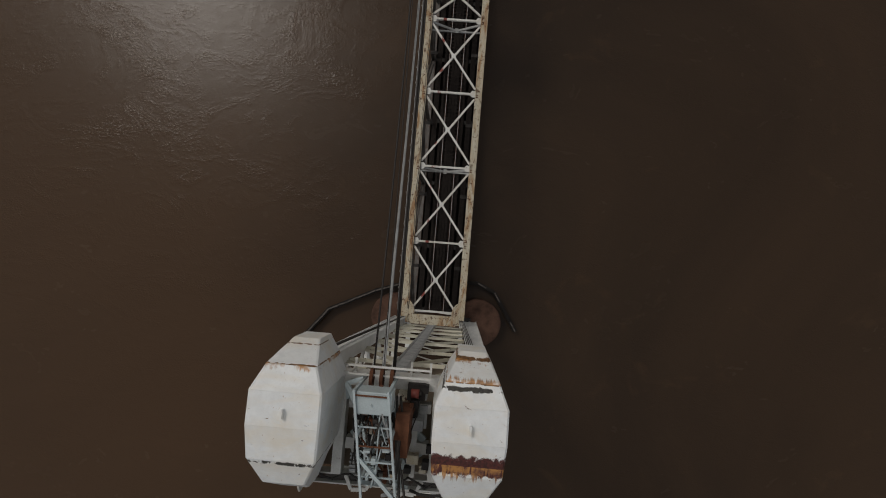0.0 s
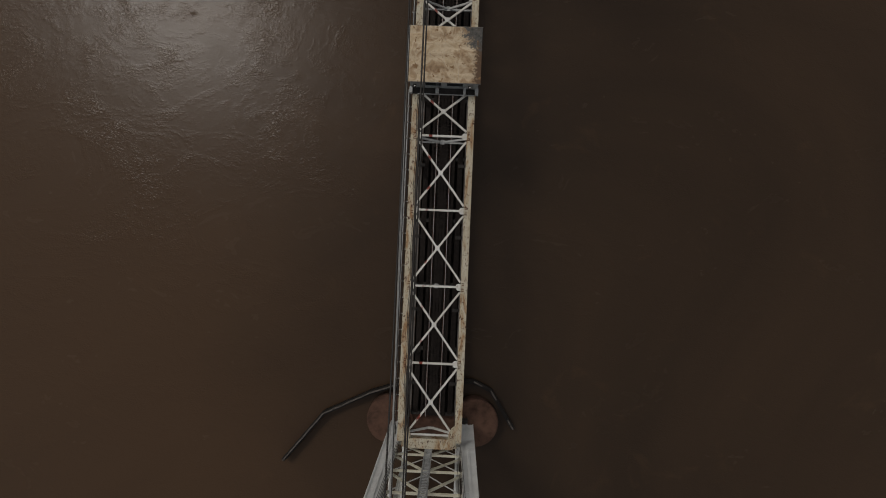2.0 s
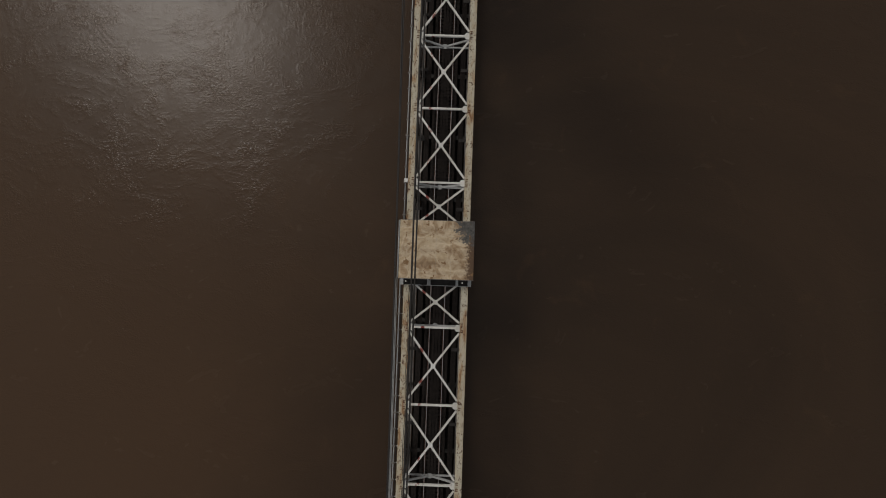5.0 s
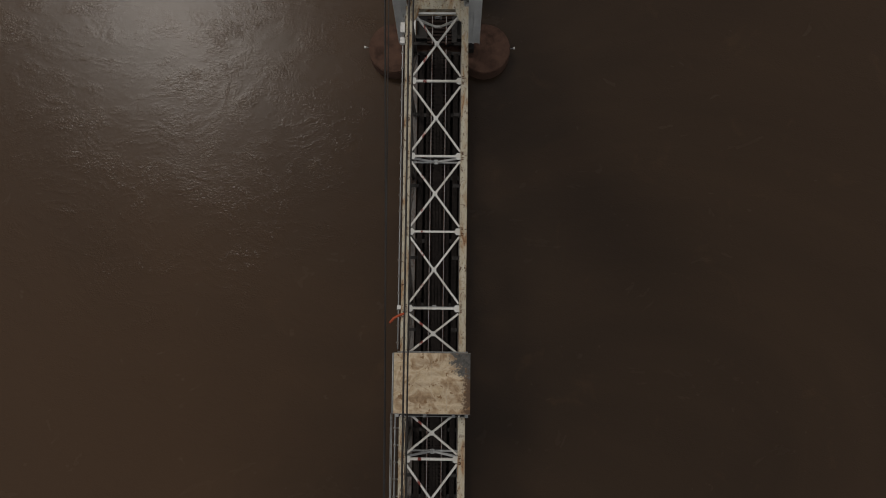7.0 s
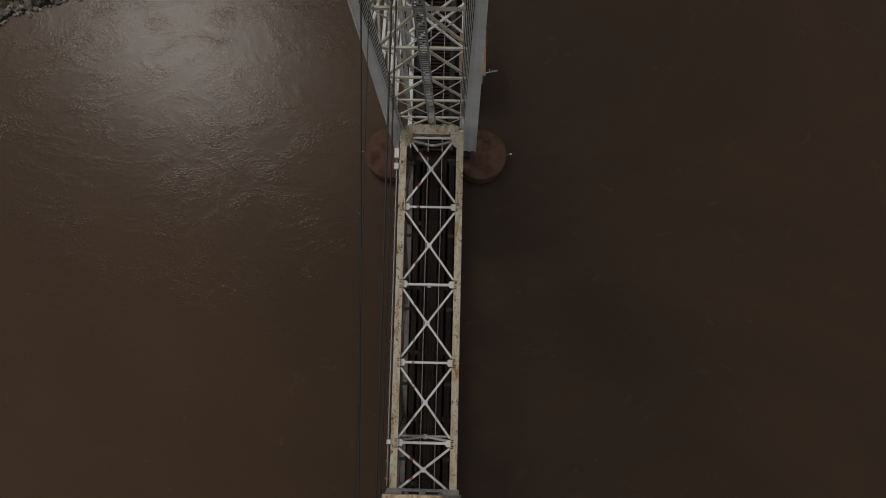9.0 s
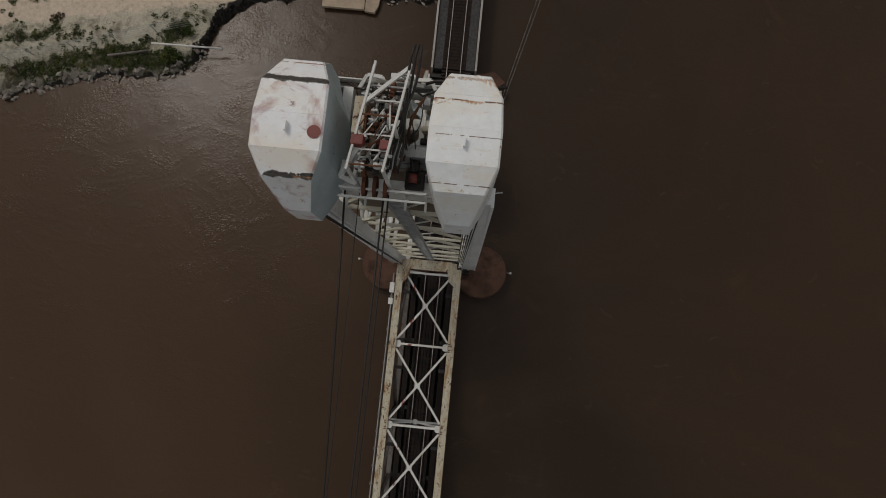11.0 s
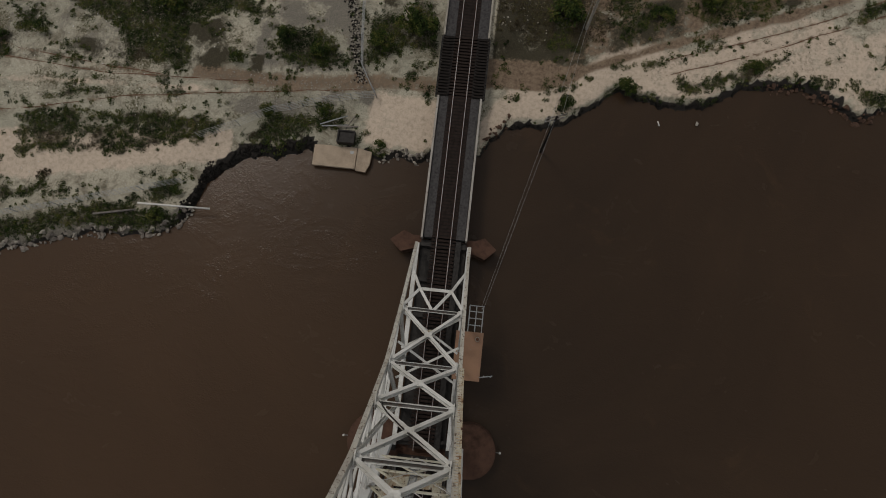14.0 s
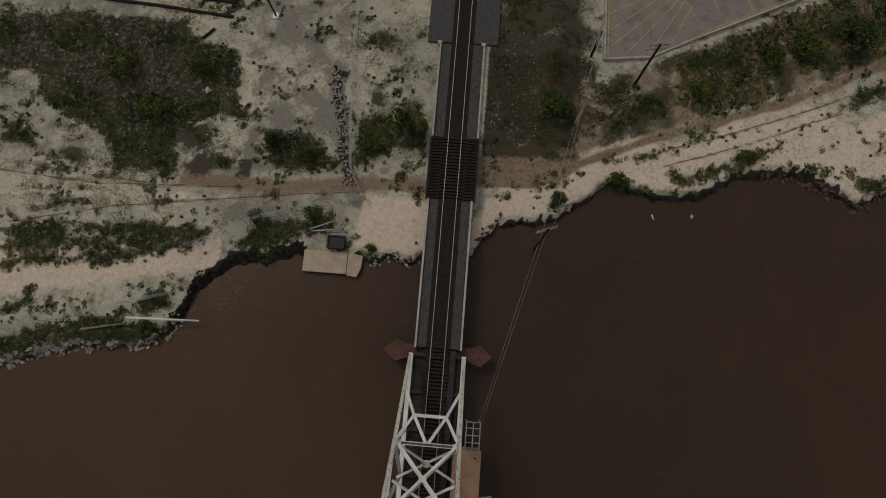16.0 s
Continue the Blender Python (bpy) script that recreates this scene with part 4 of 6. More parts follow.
def build_end_pier():
    pier = thing("end_pier", "rust-brown concrete pier with pointed cutwaters", "bridge pier")
    out = [(-5.9, 87.2), (-4.6, 86.1), (-3.4, 86.5), (3.4, 86.5), (4.6, 86.1), (5.8, 87.2), (4.4, 88.3), (3.4, 87.9), (-3.4, 87.9), (-4.5, 88.3)]
    part("shaft", prism_bm(out, -3.0, 1.7), PIER_RUST, pier)
    part("cap", prism_bm([(x * 1.02, 87.2 + (y - 87.2) * 1.1) for x, y in out], 1.704, 2.0), PIER_RUST, pier)
    return pier


build_end_pier()


# ---- fender ----
def build_fender():
    fender = thing("timber_fender", "charred black timber fender wall round the pier", "fender")
    line = [(-16.3, -9.8), (-12.1, -4.5), (-7.0, -2.0), (-3.0, -0.6), (4.4, -0.3), (6.3, -1.2), (8.9, -5.3)]
    for (xa, ya), (xb, yb) in zip(line, line[1:]):
        length = math.hypot(xb - xa, yb - ya)
        n = max(2, int(length / 0.42))
        for k in range(n):
            s = (k + 0.5) / n
            x, y = xa + (xb - xa) * s, ya + (yb - ya) * s
            top = 0.9 + 0.6 * noise.noise((x * 1.7, y * 1.7, 1.0))
            bm = bmesh.new()
            bmesh.ops.create_cone(bm, cap_ends=True, segments=8, radius1=0.26, radius2=0.22, depth=top + 2.5, matrix=Matrix.Translation((x, y, (top - 2.5) / 2)))
            part("pile", bm, FENDER_WOOD, fender)
        bar("wale", (xa, ya, 1.0), (xb, yb, 1.0), 0.44, 0.3, FENDER_WOOD, fender)
        m = max(2, int(length / 1.1))
        for k in range(m):
            s0, s1 = k / m, (k + 0.97) / m
            z = 1.24 + 0.10 * noise.noise((xa + k * 3.3, ya, 2.0))
            o = 0.12 * noise.noise((k * 2.7, xb, 4.0))
            bar("cap_timber", (xa + (xb - xa) * s0, ya + (yb - ya) * s0 + o, z), (xa + (xb - xa) * s1, ya + (yb - ya) * s1 - o, z + 0.04), 0.15, 0.12,
                SPLIT_WOOD if xb < 0 or k % 3 == 0 else FENDER_WOOD, fender)
    return fender


build_fender()


# ---- tower-span floor, approach ----
GIRDER_GREY = painted_steel("dirty_grey_girder_paint", (0.40, 0.37, 0.33), (0.27, 0.24, 0.21), (0.14, 0.08, 0.05), 0.58, 0.1)


def build_approach():
    deck = thing("approach_span", "short ballasted steel approach span with pale kerb rails", "bridge span")
    for s in (-1, 1):
        block("girder", (s * 2.45 - 0.11, 87.6, 1.9), (s * 2.45 + 0.11, 104.2, 3.35), GIRDER_GREY, deck, "weathered pale plate girder", 0.01)
        block("ballast_strip", (min(s * 1.3, s * 2.28), 87.7, 2.7), (max(s * 1.3, s * 2.28), 104.2, TRACK_Z - 0.22), BALLAST, deck)
    block("deck_plate", (-2.28, 87.6, 2.3), (2.28, 104.2, 2.69), DARK_STEEL, deck)
    block("ballast_bed", (-1.296, 87.7, 2.694), (1.296, 104.2, TRACK_Z - 0.215), TIE_WOOD, deck)
    return deck


build_approach()
track_north = thing("railway_track", "single railway track running north off the bridge", "railway track")
rails_and_ties(track_north, 65.3, 175.0, RUSTY_TIE)
tower_floor = thing("tower_span_floor", "dark steel stringers under the tower span track", "bridge floor")
for s in (-1, 1):
    bar("stringer", (s * 0.95, 65.4, LOW_Z - 0.1), (s * 0.95, 87.6, LOW_Z - 0.1), 0.3, 0.6, DARK_STEEL, tower_floor, shape="h")
for y in (66.3, 69.75, 74.55, 79.15, 83.0, 86.9):
    bar("floor_beam", (-REAR_X + 0.25, y, LOW_Z - 0.25), (REAR_X - 0.25, y, LOW_Z - 0.25), 0.4, 0.8, DARK_STEEL, tower_floor, shape="h")
# added black sheet, in place of shade under the tower span
block("shade_plate", (-2.5, 65.6, 2.28), (2.5, 87.5, 2.33), DARK_STEEL, tower_floor, "added black sheet that stands in for shade below the track")
block("walkway", (1.35, 65.6, TRACK_Z - 0.35), (1.95, 87.5, TRACK_Z - 0.28), DARK_STEEL, tower_floor)


def build_grating():
    g = thing("grating_deck", "dark slatted open deck over the bank", "bridge deck")
    for s in (-1, 1):
        bar("edge_beam", (s * 2.75, 104.25, 2.9), (s * 2.75, 111.6, 2.9), 0.2, 0.6, DARK_STEEL, g)
        bar("inner_beam", (s * 1.45, 104.25, 2.85), (s * 1.45, 111.6, 2.85), 0.2, 0.5, DARK_STEEL, g)
    block("under_plate", (-2.64, 104.25, 2.5), (2.64, 111.6, 2.56), DARK_STEEL, g)
    me = mesh_of("slat", add_box(bmesh.new(), (-0.72, -0.11, -0.08), (0.72, 0.11, 0.08)), TIE_WOOD)
    for k in range(20):
        for s in (-1, 1):
            ob = new("slat", me)
            ob.parent = g
            ob.matrix_basis = pose(s * 2.1, 104.45 + 0.37 * k, 3.12 + 0.02 * noise.noise((k, s, 0)))
    return g


build_grating()
north_deck = thing("embankment_deck", "dark ballast shoulder beside the track on the bank", "railway embankment")
for s in (-1, 1):
    block("ballast_shoulder", (min(s * 1.3, s * 2.5), 111.7, 2.2), (max(s * 1.3, s * 2.5), 123.5, TRACK_Z - 0.2), BALLAST, north_deck)
    block("kerb", (s * 2.6 - 0.1, 111.7, 2.2), (s * 2.6 + 0.1, 123.3, TRACK_Z + 0.1), CONCRETE, north_deck, "pale kerb wall")
    block("kerb_end", (s * 2.6 - 0.35, 123.3, 2.2), (s * 2.6 + 0.15, 123.7, TRACK_Z + 0.15), CONCRETE, north_deck)
block("track_bed", (-1.296, 111.6, 2.2), (1.296, 175.0, TRACK_Z - 0.215), TIE_WOOD, north_deck)
for s in (-1, 1):
    block("outer_ballast", (min(s * 1.3, s * 4.2), 123.75, 2.1), (max(s * 1.3, s * 4.2), 175.0, TRACK_Z - 0.26), BALLAST, north_deck)


# ---- hut beside the tower span ----
def build_hut():
    hut = thing("signal_hut", "small rusty flat-roofed hut beside the tower span", "hut")
    block("wall_body", (2.55, 73.2, 2.6), (5.05, 77.8, 5.35), GALVANISED, hut, "", 0.02)
    block("roof", (2.4, 73.0, 5.354), (5.2, 77.9, 5.5), ROOF_RUST, hut, "rust-brown flat roof", 0.02)
    part("vent", prism_bm([(4.6 + a, 77.2 + b) for a, b in ring_points(0.24, 16)], 5.5, 5.75), CONCRETE, hut)
    part("vent_cap", prism_bm([(4.6 + a, 77.2 + b) for a, b in ring_points(0.16, 16)], 5.754, 5.85), RUST_STEEL, hut)
    block("floor_beam", (2.6, 73.3, 2.2), (5.0, 77.7, 2.596), DARK_STEEL, hut)
    # open frame platform at the north side
    for x in (3.55, 4.25, 4.95):
        bar("platform_joist", (x, 77.9, 5.2), (x, 80.6, 5.2), 0.1, 0.12, GALVANISED, hut)
    for y in (78.6, 79.3, 80.0, 80.6):
        bar("platform_bar", (3.55, y, 5.26), (4.95, y, 5.26), 0.08, 0.08, GALVANISED, hut)
    for x, y in ((3.55, 80.55), (4.95, 80.55)):
        bar("platform_post", (x, y, 2.4), (x, y, 6.2), 0.09, 0.09, GALVANISED, hut)
    bar("arm", (4.6, 73.3, 5.2), (6.5, 73.7, 5.2), 0.1, 0.1, GALVANISED, hut)
    for x in (5.6, 5.95, 6.3):
        part("insulator", tube_bm([(x, 73.6, 5.25), (x, 73.6, 5.55)], 0.06, 8), GALVANISED, hut)
    return hut


build_hut()


# ---- machinery on the tower tops ----
def build_drive(flip):
    """The rope drive on a tower top: a tall narrow frame packed with gears, boxes and cables."""
    def Q(x, y, z):
        return (x + 0.15 * (y - 63.6), 2 * MID_Y - y if flip else y, z)

    def qblock(name, lo, hi, material, parent, label="", bevel=0.0):
        a, b = Q(*lo), Q(*hi)
        return block(name, tuple(min(p, q) for p, q in zip(a, b)), tuple(max(p, q) for p, q in zip(a, b)), material, parent, label, bevel)
    paint = BLUE_STEEL if flip else WHITE_STEEL
    rng = random.Random(5 if flip else 9)
    drive = thing("rope_drive", "pale blue rope drive frame full of gears on the tower top" if flip else "rust-spotted white rope drive frame with red boxes on the tower top",
                  "machinery", "rope drives")
    x0, x1, z0, z1 = -0.68, 0.24, 47.0, 49.6
    for x in (x0, x1):
        for y in (63.35, 64.5, 65.7):
            bar("post", Q(x, y, z0), Q(x, y, z1), 0.08, 0.08, paint, drive, (1, 0, 0))
        bar("rail", Q(x, 63.3, z1), Q(x, 66.2, z1), 0.06, 0.10, paint, drive)
        bar("rail", Q(x, 63.3, z1 - 1.1), Q(x, 66.2, z1 - 1.1), 0.08, 0.12, paint, drive)
        bar("stay", Q(x, 65.7, z1), Q(x * 0.9 + 0.05, 66.75, 47.0), 0.10, 0.10, paint, drive, (1, 0, 0))
    for k in range(6):
        y = 63.45 + 0.44 * k
        bar("rung", Q(x0, y, z1 - 0.12 * (k % 3)), Q(x1, y, z1 - 0.12 * (k % 3)), 0.04, 0.04, paint if k % 3 else RUST_STEEL, drive)
    bar("brace", Q(x0, 65.1, z1 - 0.02), Q(x1, 66.15, z1 - 0.02), 0.09, 0.09, paint, drive)
    bar("brace", Q(x0 - 0.5, 63.5, 48.0), Q(x0, 64.1, 48.9), 0.12, 0.12, paint, drive)
    bar("brace", Q(x0 - 0.5, 63.5, 48.0), Q(x0, 63.3, 48.0), 0.12, 0.12, paint, drive)
    bar("brace", Q(x0 - 0.5, 63.5, 48.0), Q(x0 - 0.5, 63.95, 48.0), 0.10, 0.10, paint, drive)
    # gear wheels, shafts and small housings inside the frame
    for k in range(7):
        y, z, r = 63.6 + 0.36 * k, 48.5 + 0.35 * rng.random(), 0.16 + 0.16 * rng.random()
        x = rng.uniform(-0.5, 0.0)
        bm = bmesh.new()
        n = 18
        prof = []
        for j in range(2 * n):
            rr = r if j % 2 else r * 0.9
            prof.append((rr * math.cos(math.pi * j / n), rr * math.sin(math.pi * j / n)))
        loft(bm, prof, Q(x - 0.05, y, z), Q(x + 0.05, y, z))
        bmesh.ops.recalc_face_normals(bm, faces=bm.faces)
        part("gear", bm, DARK_STEEL if k % 2 else RUST_STEEL, drive)
        part("shaft", tube_bm([Q(x0, y, z), Q(x1, y, z)], 0.05, 8), paint if k % 2 else DARK_STEEL, drive)
    for k in range(60):
        x, y, z = rng.uniform(-0.6, 0.16), rng.uniform(63.5, 65.5), rng.uniform(48.6, 49.4)
        a, b, c = rng.uniform(0.025, 0.09), rng.uniform(0.025, 0.10), rng.uniform(0.05, 0.16)
        qblock("housing", (x - a, y - b, z - c), (x + a, y + b, z + c), rng.choice((paint, paint, RUST_STEEL, DARK_STEEL, SHADE_STEEL, CONCRETE)), drive, "", 0.02)
    if flip:
        qblock("control_box", (-0.62, 63.35, 48.7), (0.25, 63.95, 49.55), BLUE_STEEL, drive, "pale blue steel box with a lip", 0.03)
        qblock("box_lip", (-0.66, 63.95, 48.62), (0.28, 64.02, 48.8), BLUE_STEEL, drive)
        qblock("panel", (0.33, 64.0, 47.6), (0.55, 65.2, 49.0), RUST_STEEL, drive, "rust-brown cable tray", 0.02)
    else:
        qblock("control_box", (-0.74, 63.95, 49.3), (-0.46, 64.22, 49.68), RED_PAINT, drive, "faded red steel box", 0.03)
        qblock("control_box", (0.0, 63.9, 49.2), (0.2, 64.15, 49.6), RED_PAINT, drive, "faded red steel box", 0.03)
        qblock("panel", (-0.92, 64.4, 47.4), (-0.76, 65.4, 49.2), BEIGE_STEEL, drive, "yellowed steel panel", 0.02)
        qblock("lamp_bar", (-0.75, 66.85, 47.05), (0.0, 67.0, 47.2), WHITE_STEEL, drive)
    # loose pipes and rods laid through the frame at odd angles
    for k in range(34):
        ya, yb = rng.uniform(63.4, 65.4), rng.uniform(63.6, 66.0)
        part("rod", tube_bm([Q(rng.uniform(-0.65, 0.2), ya, rng.uniform(48.4, 49.7)), Q(rng.uniform(-0.65, 0.2), yb, rng.uniform(48.4, 49.7))], rng.uniform(0.015, 0.035), 6),
             rng.choice((paint, paint, paint, GALVANISED, RUST_STEEL, ROPE)), drive)
    for k in range(8):
        x = rng.choice((-1, 1)) * rng.uniform(0.5, 1.1)
        y = rng.uniform(63.6, 66.4)
        qblock("fitting", (x - 0.09, y - 0.12, 46.96), (x + 0.09, y + 0.12, 47.1 + 0.3 * rng.random()), rng.choice((paint, DARK_STEEL, GALVANISED, BEIGE_STEEL)), drive, "", 0.02)
    # deflector sheaves at the front
    for x in (-0.45, -0.15, 0.15):
        bm = bmesh.new()
        loft(bm, [(a, b) for a, b in ring_points(0.30, 20)], Q(x - 0.05, 63.3, 47.9), Q(x + 0.05, 63.3, 47.9))
        bmesh.ops.recalc_face_normals(bm, faces=bm.faces)
        part("deflector_sheave", bm, RUST_STEEL, drive)
    # conduits and hanging cables
    for x, dx in ((0.34, 0.0), (0.42, 0.06), (0.26, -0.04)):
        line = [Q(x + dx * math.sin(k), 66.6 - 0.33 * k, 49.9 - 0.16 * k + 0.12 * math.sin(1.7 * k)) for k in range(10)]
        part("cable", tube_bm(line, 0.035, 6), ROPE, drive, "black rubber cable")
    line = [Q(0.4, 66.7, 47.3), Q(0.7, 66.75, 47.45), Q(1.1, 66.7, 47.6), Q(1.9, 66.75, 47.2), Q(2.8, 66.85, 47.2)]
    part("cable", tube_bm(line, 0.05, 6), ROPE, drive)
    line = [Q(0.05 - 0.5 * math.sin(0.45 * k), 66.9 - 0.02 * k, 47.1 + 0.5 * math.sin(0.45 * k)) for k in range(8)]
    part("conduit", tube_bm(line, 0.04, 6), GALVANISED, drive)
    return drive


def build_loose_cables(flip):
    """Cables and conduits strewn over the machinery platform."""
    rng = random.Random(71 if flip else 70)
    bundle = thing("loose_cables", "tangle of black and rusty cables over the sheave machinery", "cables", "loose cables")
    for k in range(11):
        x, y = rng.uniform(-1.0, 0.9), rng.uniform(63.6, 64.6)
        dx = rng.uniform(-0.5, 0.5)
        pts = []
        for j in range(9):
            s = j / 8
            py = y + s * rng.uniform(1.6, 1.9)
            pts.append((x + dx * s + 0.08 * math.sin(5 * s + k), 2 * MID_Y - py if flip else py, 47.25 + 0.75 * math.sin(2.6 * s + 0.3 * k) ** 2 + 0.05 * k))
        part("cable", tube_bm(pts, rng.choice((0.018, 0.025, 0.035)), 6), (ROPE, RUST_STEEL, ROPE, WHITE_PLASTIC)[k % 4], bundle)
    for k in range(7):
        x, y, w = rng.uniform(-1.1, 1.0), rng.uniform(63.9, 66.3), rng.uniform(0.08, 0.2)
        y = 2 * MID_Y - y if flip else y
        block("terminal_box", (x - w, y - w * 0.8, 46.75), (x + w, y + w * 0.8, 46.95 + 1.2 * w), (BLUE_STEEL, DARK_STEEL, BEIGE_STEEL, RED_PAINT)[k % 4], bundle, "", 0.015)


build_loose_cables(False)
build_loose_cables(True)


def build_winch(flip):
    f = (lambda y: 2 * MID_Y - y) if flip else (lambda y: y)
    y = f(63.75)
    winch = thing("hoist_motor", "small red electric hoist motor on a steel bracket", "motor", "hoist motors")
    d = 1 if not flip else -1
    part("motor", tube_bm([(0.68, y, 47.5), (0.92, y, 47.5)], 0.14, 16), RED_PAINT, winch)
    part("end_bell", tube_bm([(0.92, y, 47.5), (1.0, y, 47.5)], 0.09, 16), DARK_STEEL, winch)
    block("bracket", (0.55, y - 0.25, 47.0), (1.1, y + 0.25, 47.34), DARK_STEEL, winch, "", 0.02)
    part("gearbox", add_box(bmesh.new(), (0.66, min(y + d * 0.2, y + d * 0.8), 47.05), (0.92, max(y + d * 0.2, y + d * 0.8), 47.5), 0.04), DARK_STEEL, winch)
    block("base", (0.5, y - 0.3, 46.3), (1.15, y + 0.3, 46.996), GALVANISED, winch)
    return winch


def build_walkway(flip):
    f = (lambda y: 2 * MID_Y - y) if flip else (lambda y: y)
    walk_deck = thing("tower_walkway", "grey steel walkway with handrails between the sheave hoods", "walkway", "tower walkways")
    ya, yb = sorted((f(64.2), f(64.9)))
    block("floor_plate", (0.3, ya, 46.95), (1.2, yb, 47.02), GALVANISED, walk_deck)
    block("cabinet", (0.42, ya + 0.1, 47.024), (1.12, ya + 0.42, 47.75), GALVANISED, walk_deck, "grey steel cabinet", 0.02)
    for y in (f(63.2), f(62.95)):
        bar("handrail", (-1.2, y, 48.0), (1.25, y, 48.0), 0.06, 0.06, WHITE_STEEL, walk_deck)
    for x in (-1.15, -0.6, 0.0, 0.6, 1.2):
        bar("stanchion", (x, f(63.2), 46.95), (x, f(63.2), 48.0), 0.06, 0.06, WHITE_STEEL, walk_deck, (1, 0, 0))
        bar("bracket", (x, f(63.35), 46.9), (x, f(62.9), 46.9), 0.07, 0.07, WHITE_STEEL, walk_deck)
    for x in (-1.0, 0.85):
        bar("floor_joist", (x, f(63.75), 46.75), (x, f(66.5), 46.75), 0.16, 0.2, WHITE_STEEL, walk_deck, shape="h")
    for k in range(5):
        bar("grating_bar", (-1.1, f(65.9 + 0.12 * k), 46.9), (-0.7, f(65.9 + 0.12 * k), 46.9), 0.06, 0.08, GALVANISED, walk_deck)
    return walk_deck


for flip in (False, True):
    build_drive(flip)
    build_winch(flip)
    build_walkway(flip)


# ---- ropes and cables ----
def rope(name, p, q, sag, r, label, category="rope", group="operating ropes", material=ROPE):
    ob = part(name, tube_bm(sag_line(p, q, sag, 20), r, 6), material)
    return tagged(ob, label, category, group)


# taut operating ropes from tower top to tower top, high over the span
for xs, xn, sag, r in ((-0.17, -0.62, 0.3, 0.014), (0.12, 0.06, 0.3, 0.028), (0.17, 0.20, 0.4, 0.024)):
    strung = rope("operating_rope", (xs, -2.1, 47.9), (xn, 63.1, 47.9), sag, r, "long greased wire rope strung from tower top to tower top")
    if xs == 0.12:
        part("marker_strip", tube_bm([(0.083, 38.15, 47.62), (-0.05, 38.1, 47.58), (-0.2, 38.02, 47.6), (-0.33, 37.88, 47.5)], 0.035, 6), ORANGE_CLOTH, strung, "faded red cloth strip tied to the rope")
for dx, sag in ((0.0, 0.25), (-0.11, 0.32)):
    rope("operating_rope", (-0.17 + 0.3 * dx, -2.1, 47.8), (-3.3 + dx, 28.3, 15.3), sag, 0.036, "pale grey cable from tower top down to the house", material=GALVANISED)
# a power cable from tower to tower, and the conduit along the west chord
rope("power_cable", (-1.1, 63.2, 47.6), (-0.5, -2.2, 47.6), 4.0, 0.03, "thin power cable strung from tower to tower", "cable", "power cables")


def build_conduit():
    run = thing("cable_conduit", "pale cable conduit on brackets beside the top chord", "conduit")
    for y0, y1, x in ((33.4, 63.6, -3.08), (-3.0, 28.2, -3.2)):
        part("pipe", tube_bm([(x, y0 + (y1 - y0) * k / 8, TOP_Z + 0.15 + 0.03 * math.sin(k)) for k in range(9)], 0.055, 8), GALVANISED, run)
        part("pipe", tube_bm([(x + 0.16, y0 + (y1 - y0) * k / 8, TOP_Z + 0.05 + 0.03 * math.cos(k)) for k in range(9)], 0.04, 8), DARK_STEEL, run)
        n = int((y1 - y0) / 1.45)
        for k in range(n):
            y = y0 + 0.6 + 1.45 * k
            bar("bracket", (-2.78, y, TOP_Z), (x - 0.16, y, TOP_Z), 0.07, 0.07, GALVANISED, run)
            block("clip", (x - 0.1, y - 0.07, TOP_Z + 0.2), (x + 0.1, y + 0.07, TOP_Z + 0.28), CAP_WOOD, run)
    for x, dz in ((-2.24, 0.33), (-2.36, 0.30)):
        part("cable", tube_bm([(x + 0.05 * math.sin(1.3 * k), -2.8 + 1.24 * k, TOP_Z + dz) for k in range(26)], 0.026, 6), ROPE, run, "black cable along the chord")
    for y, h in ((62.3, 0.9), (61.1, 0.55)):
        block("junction_box", (-3.3, y - h / 2, TOP_Z + 0.1), (-2.9, y + h / 2, TOP_Z + 0.5), WHITE_PLASTIC, run, "white painted junction box", 0.03)
    block("junction_box", (-3.2, 36.9, TOP_Z + 0.1), (-2.85, 37.25, TOP_Z + 0.4), WHITE_PLASTIC, run, "", 0.03)
    return run


build_conduit()


# ---- ground cover ----
# patches of scrub: how densely they grow, and their outline on the plan
WEST_FIELD = [(1.2, [(-58.3, 124.9), (-34.5, 125.3), (-33.4, 122.7), (-27.6, 122.0), (-26.3, 113.5), (-34.2, 111.1), (-32.6, 105.9), (-39.4, 105.8), (-42.3, 110.2), (-49.1, 112.6), (-52.1, 116.8), (-56.7, 118.0)]),
    (0.42, [(-53.8, 111.5), (-42.4, 110.9), (-40.0, 105.4), (-45.5, 105.7), (-52.8, 107.2)])]
WEST_BUSHES = [(1, [(-23.7, 111.9), (-15.7, 111.0), (-14.8, 108.6), (-15.9, 107.1), (-20.7, 107.8)]),
    (0.95, [(-11.6, 113.5), (-4.4, 115.8), (-3.6, 110.8), (-7.5, 109.8), (-10.8, 108.9)]),
    (0.5, [(-12.6, 125.7), (-9.4, 122.1), (-7.4, 115.6), (-4.7, 115.0), (-5.1, 120.1), (-8.4, 125.2)]),
    (0.85, [(-55.0, 111.1), (-52.6, 109.8), (-52.2, 107.6), (-54.3, 107.8)])]
